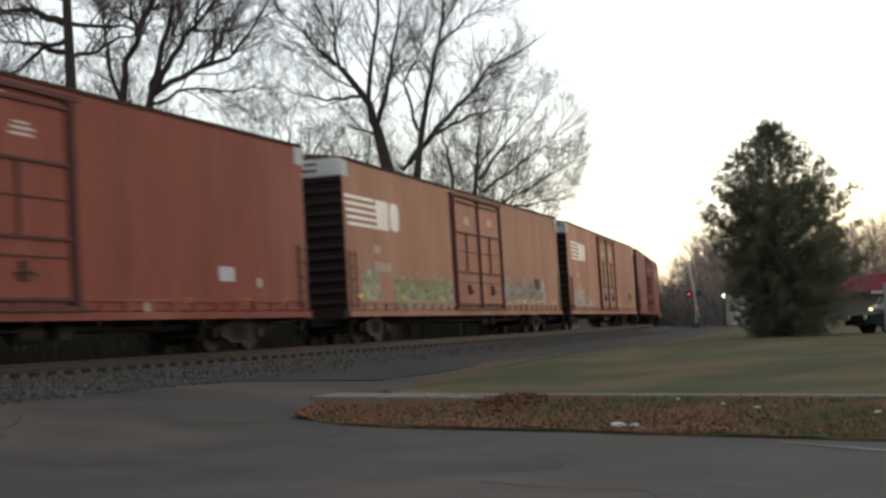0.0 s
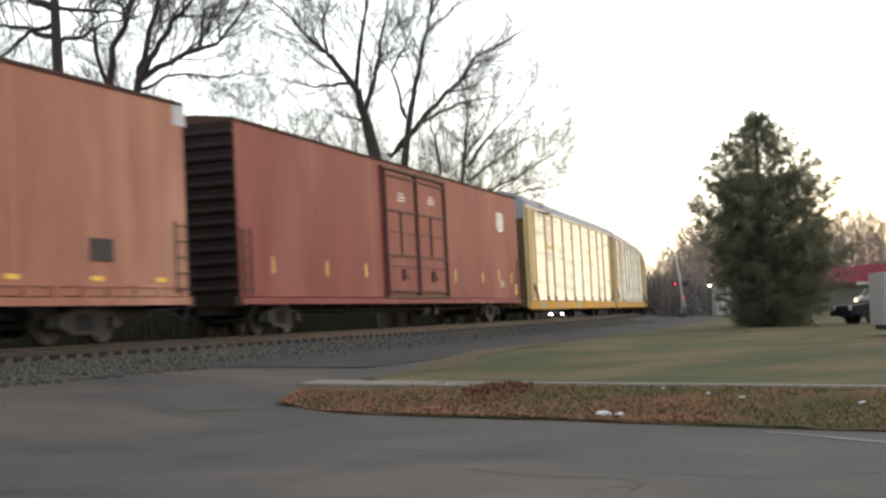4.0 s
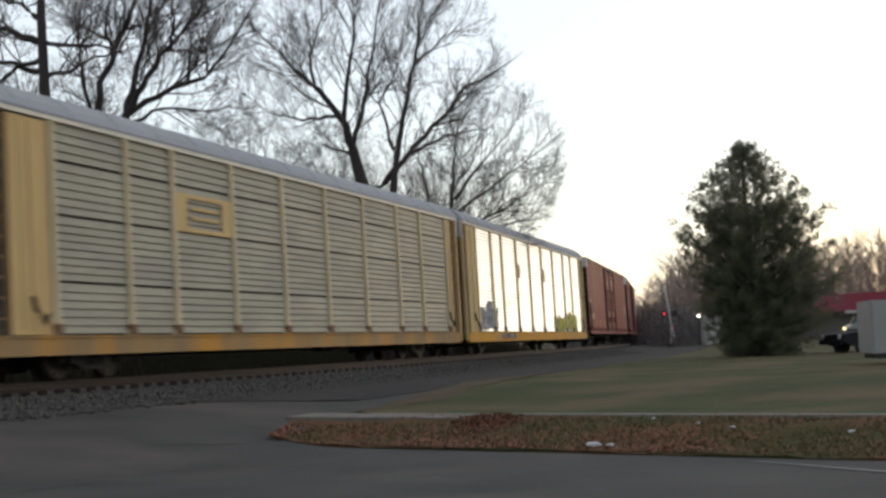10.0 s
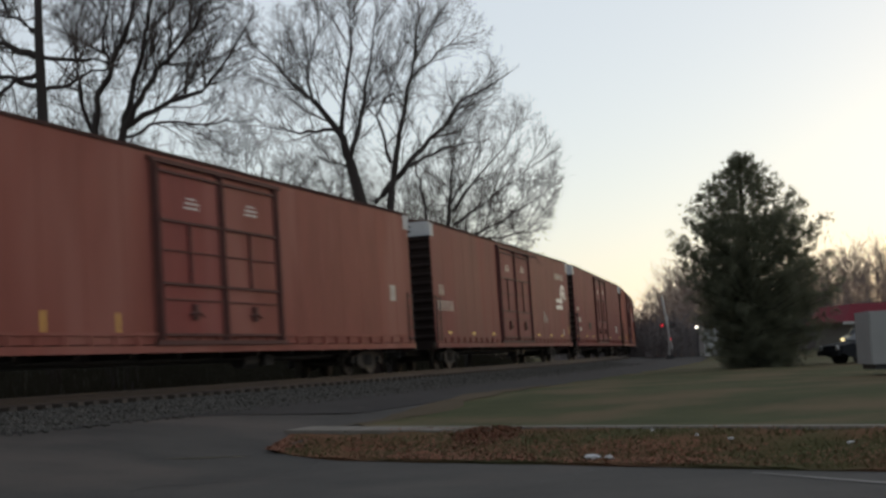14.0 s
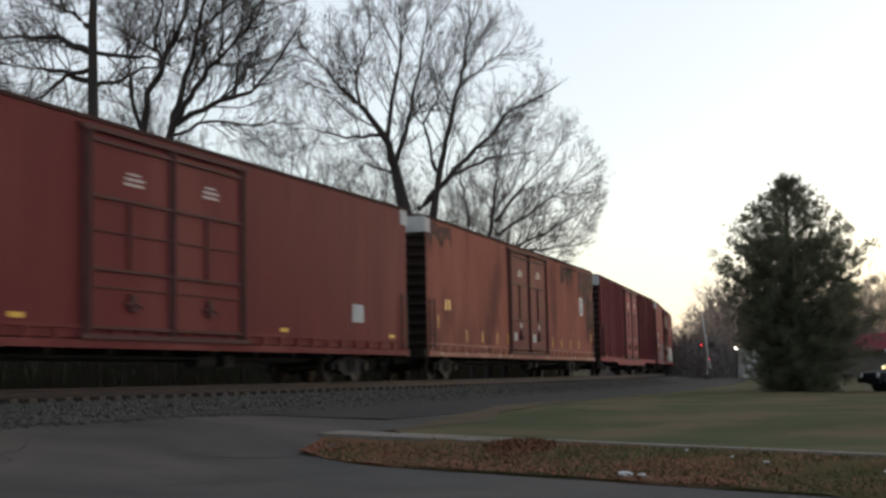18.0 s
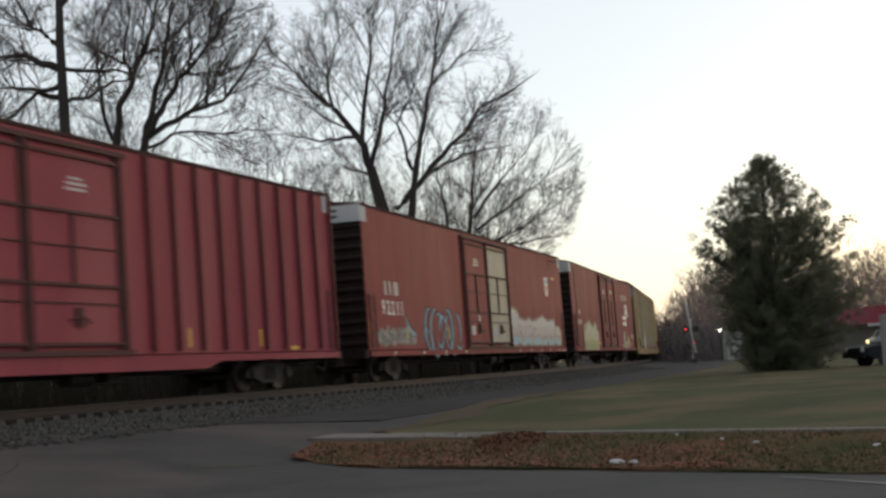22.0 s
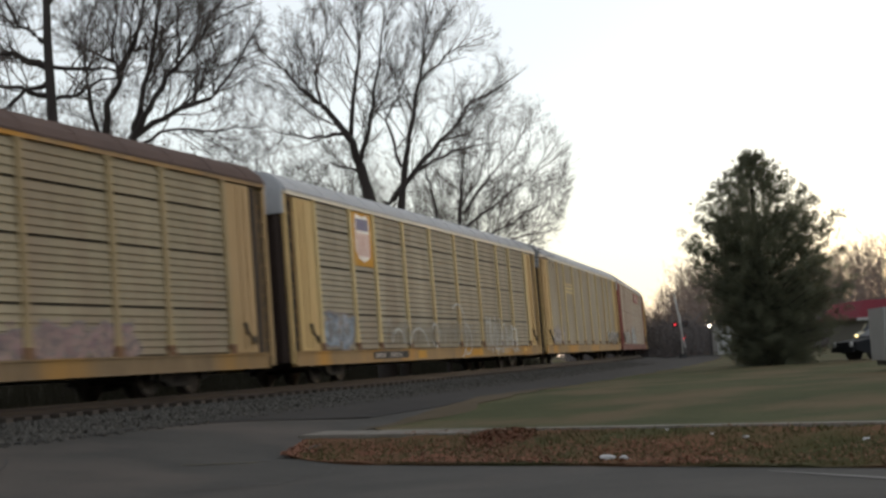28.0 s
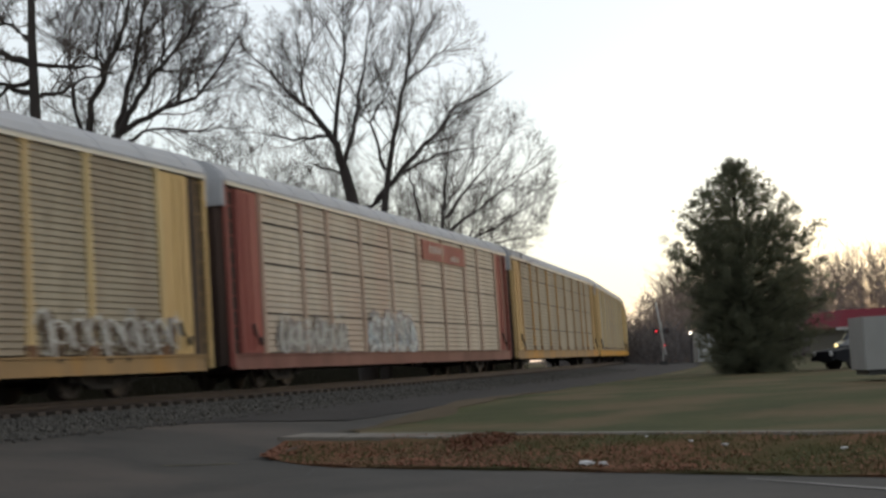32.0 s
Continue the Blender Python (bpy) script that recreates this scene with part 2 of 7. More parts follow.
def lateral(x, y):
    """s and sideways distance from the track, right of it positive."""
    s = (y - TRACK_Y) / math.cos(HEADING)
    for _ in range(4):
        cx, cy, a = track(s)
        s += (x - cx) * math.sin(a) + (y - cy) * math.cos(a)
    cx, cy, a = track(s)
    return s, (x - cx) * math.cos(a) - (y - cy) * math.sin(a)


EDGE = (-2.44, 19.81)
EDGE_DIR, EDGE_OUT = (0.747, -0.664), (0.664, 0.747)


def past_edge(x, y):
    return (x - EDGE[0]) * EDGE_OUT[0] + (y - EDGE[1]) * EDGE_OUT[1]


def ease(t):
    t = min(1, max(0, t))
    return t * t * (3 - 2 * t)


def ground_z(x, y):
    u = past_edge(x, y)
    lat = abs(lateral(x, y)[1]) if -60 < y < 160 and -70 < x < 70 else 50
    return max(0.25 * ease(u / 2.7) + 0.25 * ease((u - 4) / 6), 0.52 * ease((9.5 - lat) / 6))


def sheet(name, rows, mat, lift, label, rough=0.0, thick=0.0, category="", kind="structure"):
    """A ground patch from rows of (x, y), laid on the ground."""
    sh = Shape()
    n = len(rows[0])
    vs = []
    for r in rows:
        for x, y in r:
            vs.append((x, y, ground_z(x, y) + lift + (rough * noise.noise((x * 1.7, y * 1.7, 3.1)) if rough else 0)))
    fs = [(i * n + j, i * n + j + 1, (i + 1) * n + j + 1, (i + 1) * n + j) for i in range(len(rows) - 1) for j in range(n - 1)]
    sh.add(vs, fs)
    if thick:
        rim = list(range(n)) + [i * n + n - 1 for i in range(1, len(rows))] + [(len(rows) - 1) * n + j for j in range(n - 2, -1, -1)] + [i * n for i in range(len(rows) - 2, 0, -1)]
        k = len(sh.v)
        sh.v += [(sh.v[i][0], sh.v[i][1], sh.v[i][2] - thick) for i in rim]
        m = len(rim)
        sh.f += [(rim[i], rim[(i + 1) % m], k + (i + 1) % m, k + i) for i in range(m)]
    ob = part(name, sh, mat, smooth=True)
    return tagged(ob, label, category or name.replace("_", " "), kind=kind)


def span(a, b, n):
    return [a + (b - a) * i / (n - 1) for i in range(n)]


def build_ground():
    # one sheet to the horizon, finer near the camera
    ticks = [-3000, -1500, -700, -350, -180, -110, -70, -50, -40] + span(-32, 60, 93) + [66, 75, 90, 110, 140, 180, 350, 700, 1500, 3000]
    sheet("ground", [[(x - 8, y) for x in ticks] for y in ticks], EARTH, -0.03, "dull brown winter grass and bare earth", 0.02)
    road_rows = [[(EDGE[0] + EDGE_DIR[0] * a + EDGE_OUT[0] * u, EDGE[1] + EDGE_DIR[1] * a + EDGE_OUT[1] * u)
                  for u in span(-24, 0.15 + 0.12 * noise.noise((a * 0.8, 0, 0)) + min(10.0, max(0.0, -0.3 - a) * 3.5), 44)] for a in span(-40, 40, 160)]
    sheet("road", road_rows, ASPHALT, 0.012, "worn grey asphalt road with cracks and patches")
    side = [[beside(s, l) for l in span(2.6, 7.8 + 0.5 * noise.noise((s * 0.35, 2, 0)) - 4.0 * ease((-7 - s) / 9) + 0.5 * noise.noise((s * 1.3, 6, 0)) * ease((-5 - s) / 5), 16)] for s in span(-60, 135, 160)]
    sheet("side_road", side, GRAVEL_ROAD, 0.024, "dark gravel and broken asphalt strip along the track", 0.008)
    # added hump that shuts out the bright skyline below the cars
    far_side = [[beside(s, l) for l in span(-3.2, -40, 12)] for s in span(-80, 160, 60)]
    bank = sheet("far_bank", far_side, SHADED_BANK, 0.0, "added brown bank beyond the track that blocks the skyline under the cars", 0.08)
    for i, v in enumerate(bank.data.vertices):
        v.co.z += (0, 0.0, 1.3, 1.75, 1.9, 1.9, 1.8, 1.6, 1.2, 0.8, 0.3, 0)[i % 12] * (0.85 + 0.3 * noise.noise((v.co.x * 0.2, v.co.y * 0.2, 7))) * ease((95 - lateral(v.co.x, v.co.y)[0]) / 45)
    # verge strip with leaf litter
    verge = []
    for a in span(-0.3, 34, 120):
        u0 = 0.02 + 0.1 * noise.noise((a * 0.9, 5, 0)) + 0.35 * max(0, 1 - (a + 0.3) / 0.9) ** 2
        top = 2.0 + (1.0 * ease((a - 1.2) / 1.6) if a > 1.2 else 0) + 0.12 * noise.noise((a * 1.3, 9, 0))
        row = []
        for u in span(u0, top, 16):
            b = a - 0.8 * u * max(0, 1 - a / 6)
            row.append((EDGE[0] + EDGE_DIR[0] * b + EDGE_OUT[0] * u, EDGE[1] + EDGE_DIR[1] * b + EDGE_OUT[1] * u))
        verge.append(row)
    sheet("verge", verge, VERGE, 0.035, "roadside verge of brown grass and fallen leaves", 0.04, thick=0.06)
    # pavement slabs
    pave = tagged(new("pavement"), "narrow pale concrete pavement half grown over", "pavement", kind="structure")
    a = -2.3
    while a < 9.5:
        near = 2.15 if a < 1.4 else 2.55
        sh = Shape()
        q = [(EDGE[0] + EDGE_DIR[0] * i + EDGE_OUT[0] * u, EDGE[1] + EDGE_DIR[1] * i + EDGE_OUT[1] * u) for i, u in ((a, near), (a + 1.48, near), (a + 1.48, 2.78), (a, 2.78))]
        z = [ground_z(*p) + 0.065 for p in q]
        sh.add([(*p, zz) for p, zz in zip(q, z)] + [(*p, zz - 0.12) for p, zz in zip(q, z)], [(0, 1, 2, 3), (7, 6, 5, 4), (0, 4, 5, 1), (1, 5, 6, 2), (2, 6, 7, 3), (3, 7, 4, 0)])
        part("slab", sh, CONCRETE, pave)
        a += 1.5
    lawn = []
    for s in span(-24, 90, 110):
        cx, cy, an = track(s)
        k = math.cos(an) * EDGE_OUT[0] - math.sin(an) * EDGE_OUT[1]
        lo = max(7.8 + 0.5 * noise.noise((s * 0.35, 2, 0)), (2.8 - past_edge(cx, cy)) / k)
        lawn.append([beside(s, l) for l in span(lo, 60, 50)])
    worn = [[beside(s, l) for l in span(7.35 + 0.3 * noise.noise((s * 0.5, 8, 0)), 8.15 + 0.9 * noise.noise((s * 0.4, 4, 0)) - 0.7 * max(0, abs(s + 9) - 3) / 6, 8)] for s in span(-14.5, -1, 40)]
    sheet("worn_edge", worn, WORN_EARTH, 0.045, "worn bare earth where lawn meets asphalt", 0.02)
    sheet("lawn", lawn, LAWN, 0.035, "mown winter lawn, dull green with brown patches", 0.03, thick=0.12)


def build_track():
    # ballast bed
    prof = [(-3.7, -0.52), (-1.9, -0.16), (-0.9, -0.19), (0.8, -0.22), (1.25, -0.27), (2.0, -0.3), (2.5, -0.36), (3.4, -0.52)]
    ss = span(-400, -75, 60) + span(-70, -24, 60) + span(-23.5, 60, 240) + span(61, 170, 90)
    sh = Shape()
    n = 29
    lats = span(-3.7, 3.5, n)
    for s in ss:
        for l in lats:
            x, y = beside(s, l)
            z = np.interp(l, [p[0] for p in prof], [p[1] for p in prof])
            sh.v.append((x, y, RAIL_Z + z + 0.05 * noise.noise((x * 5, y * 5, 0.3))))
    sh.f = [(i * n + j, i * n + j + 1, (i + 1) * n + j + 1, (i + 1) * n + j) for i in range(len(ss) - 1) for j in range(n - 1)]
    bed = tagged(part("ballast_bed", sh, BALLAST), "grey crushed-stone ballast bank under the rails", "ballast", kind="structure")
    rail_prof = [(-0.07, 0), (0.07, 0), (0.06, 0.02), (0.012, 0.04), (0.012, 0.12), (0.037, 0.135), (0.034, 0.168), (-0.034, 0.168), (-0.037, 0.135), (-0.012, 0.12), (-0.012, 0.04), (-0.06, 0.02)]
    ss = span(-400, -60, 40) + span(-58, 150, 105) + span(155, 640, 90)
    for side in (0.75, -0.75):
        sh = Shape()
        k = len(rail_prof)
        for s in ss:
            for px, pz in rail_prof:
                x, y = beside(s, side + px)
                sh.v.append((x, y, RAIL_Z - 0.172 + pz + math.sin(radians(CANT)) * side))
        sh.f = [(i * k + j, (i + 1) * k + j, (i + 1) * k + (j + 1) % k, i * k + (j + 1) % k) for i in range(len(ss) - 1) for j in range(k)]
        tagged(part("rail", sh, RAIL_STEEL), "rusty brown steel rail with a worn top", "rail", group="rails", kind="structure")
    tie = Shape().box(-1.3, 1.3, -0.11, 0.11, -0.2, 0.0, 0.01).data("tie", TIMBER)
    for i in range(210):
        s = -32 + i * 0.53
        x, y, a = track(s)
        part("tie", tie, TIMBER, bed, at=pose(x, y, RAIL_Z - 0.172, 0, -CANT, -math.degrees(a)))


def on_edge(a, u, lift=0.0):
    """A ground point a metres along the road's edge and u metres past it."""
    x, y = EDGE[0] + EDGE_DIR[0] * a + EDGE_OUT[0] * u, EDGE[1] + EDGE_DIR[1] * a + EDGE_OUT[1] * u
    return Vector((x, y, ground_z(x, y) + lift))


def strip(sh, pts, width):
    """A thin flat band through ground points."""
    o = len(sh.v)
    for i, p in enumerate(pts):
        d = (pts[min(i + 1, len(pts) - 1)] - pts[max(i - 1, 0)]).normalized()
        s = Vector((-d.y, d.x, 0)) * width[i] / 2
        sh.v += [tuple(p - s), tuple(p + s)]
    sh.f += [(o + 2 * i, o + 2 * i + 2, o + 2 * i + 3, o + 2 * i + 1) for i in range(len(pts) - 1)]


def build_ground_details():
    rng = random.Random(3)
    # cracks in the asphalt
    sh = Shape()
    for x, y, turn, ln in ((0.05, 11.8, -62, 3.6), (-0.6, 10.4, -75, 2.2), (-4.4, 13.6, 80, 1.6), (-3.4, 13.5, -8, 1.2), (-1.0, 13.9, -40, 2.4), (2.2, 12.4, -55, 2.6), (-5.6, 15.5, 100, 3.0), (1.0, 14.4, 75, 2.8), (-2.2, 16.4, 95, 3.4), (3.0, 10.6, 20, 1.8), (-5.2, 11.6, -4, 2.6), (-2.9, 11.4, -82, 1.3), (-4.9, 10.6, 2, 2.2), (-4.0, 10.7, 84, 1.0), (-1.9, 10.0, 30, 1.6), (0.6, 9.6, -20, 2.0), (0.9, 10.1, 60, 1.1), (1.7, 11.0, -35, 1.5), (-0.9, 12.6, 10, 1.9), (-3.6, 15.2, 50, 2.2)):
        a, p, pts = radians(turn), Vector((x, y, 0.018)), []
        for i in range(int(ln / 0.12)):
            pts.append(p.copy())
            a += rng.gauss(0, 0.35)
            a += (radians(turn) - a) * 0.2
            p = p + Vector((math.cos(a), math.sin(a), 0)) * 0.12
            p.z = ground_z(p.x, p.y) + 0.018
        strip(sh, pts, [rng.uniform(0.012, 0.038) for _ in pts])
    tagged(part("road_crack", sh, TAR), "dark ragged cracks in the asphalt", "road cracks", kind="stuff")
    sh = Shape()
    strip(sh, [on_edge(a, -0.4 - 0.37 * (a - 8.0), 0.02) for a in span(7.9, 16, 30)], [0.04 + 0.12 * min(1.0, i / 8) for i in range(30)])
    tagged(part("road_marking", sh, ROAD_WHITE), "worn white edge line on the asphalt", "road marking", kind="structure")
    sh = Shape()
    strip(sh, [on_edge(-0.22 + 0.19 * k, -1.85 + 1.25 * k, 0.017) for k in span(0, 1, 10)], [0.05 + 0.08 * math.sin(math.pi * k) for k in span(0, 1, 10)])
    tagged(part("road_marking", sh, ROAD_YELLOW), "faded yellow line on the asphalt", "road marking", kind="structure")
    # crumpled white litter at the road's edge
    for x, y, r in ((1.78, 16.45, 0.1), (1.97, 16.33, 0.06), (2.75, 18.0, 0.035), (3.2, 17.2, 0.035), (3.5, 16.6, 0.05), (4.6, 15.4, 0.05)):
        bm = bmesh.new()
        bmesh.ops.create_icosphere(bm, subdivisions=2, radius=r)
        for v in bm.verts:
            k = 0.7 + 0.6 * noise.noise(v.co * 14 + Vector((x * 9, y, 0)))
            v.co = Vector((v.co.x * 1.35 * k, v.co.y * k, v.co.z * 0.45 * k))
        me = bpy.data.meshes.new("litter")
        bm.to_mesh(me)
        bm.free()
        me.materials.append(PAPER)
        z = ground_z(x, y) + (0.02 if past_edge(x, y) < 0 else 0.06)
        tagged(part("litter", me, PAPER, at=pose(x, y, z + r * 0.3, 0, 0, rng.uniform(0, 180))), "crumpled white litter lying at the kerbless road edge", "litter", group="litter on the verge")
    # fallen leaves on the verge
    sh = Shape()
    for i in range(13000):
        a, u = rng.uniform(-0.3, 16), rng.random() ** 1.3 * 2.5
        if a < 1.4 and u > 1.75:
            continue
        a -= 0.75 * u * max(0, 1 - a / 6)
        if not 1.3 < a < 3.4 and noise.noise((a * 0.5, u * 0.9, 2.0)) < 0.06 and rng.random() < 0.88:
            continue
        c = on_edge(a, u + 0.02, 0.055 + 0.02 * rng.random())
        k, t = rng.uniform(0.011, 0.026), rng.uniform(0, 6.28)
        e1, e2 = Vector((math.cos(t), math.sin(t), rng.gauss(0, 0.2))) * k, Vector((-math.sin(t), math.cos(t), rng.gauss(0, 0.2))) * k * 0.7
        o = len(sh.v)
        sh.v += [tuple(c - e1), tuple(c + e2), tuple(c + e1 + Vector((0, 0, k * 0.5))), tuple(c - e2)]
        sh.f.append((o, o + 1, o + 2, o + 3))
    tagged(part("fallen_leaves", sh, LEAF), "brown fallen leaves drifted along the verge", "leaves", kind="stuff")
    # a redder drift along the verge's tip and road edge
    sh = Shape()
    for i in range(4200):
        a = -0.3 + 7.5 * rng.random() ** 1.6
        u = abs(rng.gauss(0, 0.35 + 0.35 * (1 + noise.noise((a * 0.7, 3.0, 1.0)))))
        if u > 1.7 or noise.noise((a * 0.9, u * 1.2, 8.0)) < -0.12:
            continue
        a -= 0.75 * u * max(0, 1 - a / 6)
        c = on_edge(a, u + 0.03, 0.055 + 0.025 * rng.random())
        k, t = rng.uniform(0.014, 0.03), rng.uniform(0, 6.28)
        e1, e2 = Vector((math.cos(t), math.sin(t), rng.gauss(0, 0.3))) * k, Vector((-math.sin(t), math.cos(t), rng.gauss(0, 0.3))) * k * 0.7
        o = len(sh.v)
        sh.v += [tuple(c - e1), tuple(c + e2), tuple(c + e1 + Vector((0, 0, k * 0.6))), tuple(c - e2)]
        sh.f.append((o, o + 1, o + 2, o + 3))
    tagged(part("fallen_leaves", sh, material("red_leaf", (0.2, 0.08, 0.045), (0.12, 0.055, 0.034), rough=0.9, scale=2, fine=7, bump=0)), "reddish fallen leaves drifted against the road edge", "leaves", kind="stuff")
    # heap of leaves blown over the pavement
    heap = Shape()
    rows, cols = 14, 26

    def heap_z(p, q):
        return 0.025 * max(0.0, 1 - p * p - q * q) ** 0.7 * (1 + 0.5 * noise.noise((p * 2.2, q * 2.2, 4.0)))
    for i in range(rows):
        for j in range(cols):
            p, q = -1 + 2 * j / (cols - 1), -1 + 2 * i / (rows - 1)
            heap.v.append(tuple(on_edge(2.35 + 0.62 * p - 0.4 * q, 1.95 + 0.8 * q, 0.03 + heap_z(p, q) + 0.02 * noise.noise((p * 9, q * 9, 1)))))
    heap.f = [(i * cols + j, i * cols + j + 1, (i + 1) * cols + j + 1, (i + 1) * cols + j) for i in range(rows - 1) for j in range(cols - 1)]
    for _ in range(1300):
        p, q = rng.uniform(-1, 1), rng.uniform(-1, 1)
        if p * p + q * q > 1:
            continue
        c = on_edge(2.35 + 0.62 * p - 0.4 * q, 1.95 + 0.8 * q, 0.05 + heap_z(p, q))
        k, t = rng.uniform(0.014, 0.032), rng.uniform(0, 6.28)
        e1, e2 = Vector((math.cos(t), math.sin(t), rng.gauss(0, 0.6))) * k, Vector((-math.sin(t), math.cos(t), rng.gauss(0, 0.6))) * k * 0.7
        o = len(heap.v)
        heap.v += [tuple(c - e1), tuple(c + e2), tuple(c + e1 + Vector((0, 0, k * 0.6))), tuple(c - e2)]
        heap.f.append((o, o + 1, o + 2, o + 3))
    tagged(part("leaf_heap", heap, material("heaped_leaf", (0.125, 0.056, 0.035), (0.06, 0.036, 0.025), rough=0.95, scale=4, fine=30, bump=0.8, depth=0.03, gloss=0.05)), "heap of reddish-brown fallen leaves over the pavement", "leaves", kind="stuff")
    # grass blades on verge and lawn
    sh = Shape()
    n = 0
    while n < 16000:
        a, u = rng.uniform(-0.2, 22), rng.uniform(0.05, 2.75)
        if 1.75 < u < 2.8 and a < (1.4 if u < 2.4 else 9) and rng.random() < 0.97:
            continue
        n += 1
        if u < 1.75:
            a -= 0.75 * u * max(0, 1 - a / 6)
        c = on_edge(a, u, 0.03)
        if u > 2.7 and lateral(c.x, c.y)[1] < 7.9:
            continue
        h, t = rng.uniform(0.03, 0.08), rng.uniform(0, 6.28)
        s = Vector((math.cos(t), math.sin(t), 0)) * 0.012
        o = len(sh.v)
        sh.v += [tuple(c - s), tuple(c + s), tuple(c + Vector((rng.gauss(0, 0.03), rng.gauss(0, 0.03), h)))]
        sh.f.append((o, o + 1, o + 2))
    tagged(part("grass", sh, GRASS_BLADE), "short dry grass blades on verge and lawn", "grass", kind="stuff")
    # stalks added beyond the track to darken the view under the cars
    sh = Shape()
    for i in range(9000):
        s, l = rng.uniform(-40, 58), -rng.uniform(4.2, 11)
        x, y = beside(s, l)
        z = ground_z(x, y) + np.interp(-l, [3.2, 6.5, 10, 14], [0, 0.2, 1.4, 1.8])
        h = rng.uniform(0.5, 1.5)
        limb(sh, [(x, y, float(z) - 0.2), (x + rng.gauss(0, 0.25), y + rng.gauss(0, 0.25), float(z) + h)], 0.02, 0.008, 3)
    tagged(part("weeds", sh, SHADED_BANK), "added dark stalks on the bank that close the view under the cars", "weeds", kind="stuff")


def stone_shape(rng, r):
    sh = Shape()
    v = [Vector(p) * r * rng.uniform(0.75, 1.25) for p in ((1, 0, 0), (-1, 0, 0), (0, 1, 0), (0, -1, 0), (0, 0, 0.8), (0, 0, -0.8))]
    return [tuple(p) for p in v], [(0, 2, 4), (2, 1, 4), (1, 3, 4), (3, 0, 4), (2, 0, 5), (1, 2, 5), (3, 1, 5), (0, 3, 5)]


def build_stones():
    rng = random.Random(17)
    prof_l, prof_z = [1.1, 2.0, 2.5, 3.4, 4.3], [-0.27, -0.29, -0.35, -0.5, -0.49]
    bed = bpy.data.objects["ballast_bed"]
    kinds = []
    for i in range(6):
        v, f = stone_shape(rng, 0.055)
        kinds.append(Shape().add(v, f).data("ballast_stone", STONE))
    for i in range(300):
        s, l = rng.uniform(-21, -9), rng.uniform(2.0, 3.4)
        x, y = beside(s, l)
        part("ballast_stone", kinds[i % 6], STONE, bed, at=pose(x, y, RAIL_Z + float(np.interp(l, prof_l, prof_z)) + 0.035, rng.uniform(0, 360), rng.uniform(0, 360), rng.uniform(0, 360)))
    sh = Shape()
    for i in range(16000):
        s = -28 + 75 * rng.random() ** 1.7
        l = rng.uniform(1.35, 3.5) if rng.random() < 0.95 else rng.uniform(3.4, 4.2)
        x, y = beside(s, l)
        v, f = stone_shape(rng, rng.uniform(0.035, 0.07))
        z = RAIL_Z + float(np.interp(l, prof_l, prof_z)) + 0.025
        m = Matrix.Rotation(rng.uniform(0, 6.28), 3, "Z") @ Matrix.Rotation(rng.uniform(-1, 1), 3, "X")
        sh.add([tuple(m @ Vector(p) + Vector((x, y, z))) for p in v], f)
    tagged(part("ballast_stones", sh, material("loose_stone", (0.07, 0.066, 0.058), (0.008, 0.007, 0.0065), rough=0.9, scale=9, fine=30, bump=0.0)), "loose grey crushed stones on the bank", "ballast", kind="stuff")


# ---- rolling stock ----
LEN = 28.7          # from coupling to coupling
HALF = LEN / 2
FACE = 1.52         # half width over the side sheets
# near-black: dirt plus the shade between coupled cars, both put into the colour
SHADED_GRIME = paint("shaded_grimy_end_paint", (0.026, 0.017, 0.015), (0.015, 0.011, 0.01), third=(0.032, 0.02, 0.018))
WHEELSETS = []      # all turn alike
_cache = {}


def shared(key, make):
    if key not in _cache:
        _cache[key] = make()
    return _cache[key]


def wheelset_data():
    sh = Shape()
    for sx in (-0.75, 0.75):
        k = 1 if sx > 0 else -1
        sh.disc(sx, 0, 0, 0.42, 0.065, "x", 22, hub=0.12)
        sh.disc(sx - 0.075 * k, 0, 0, 0.455, 0.014, "x", 22)
    sh.disc(0, 0, 0, 0.085, 1.05, "x", 10)
    # balance pocket and chalk-bright scuffs that show the turning
    for a in (0.4, 2.6, 4.4):
        y, z = 0.3 * math.cos(a), 0.3 * math.sin(a)
        sh.box(0.80, 0.825, y - 0.035, y + 0.035, z - 0.035, z + 0.035)
    return sh.data("wheelset", WHEEL, True)


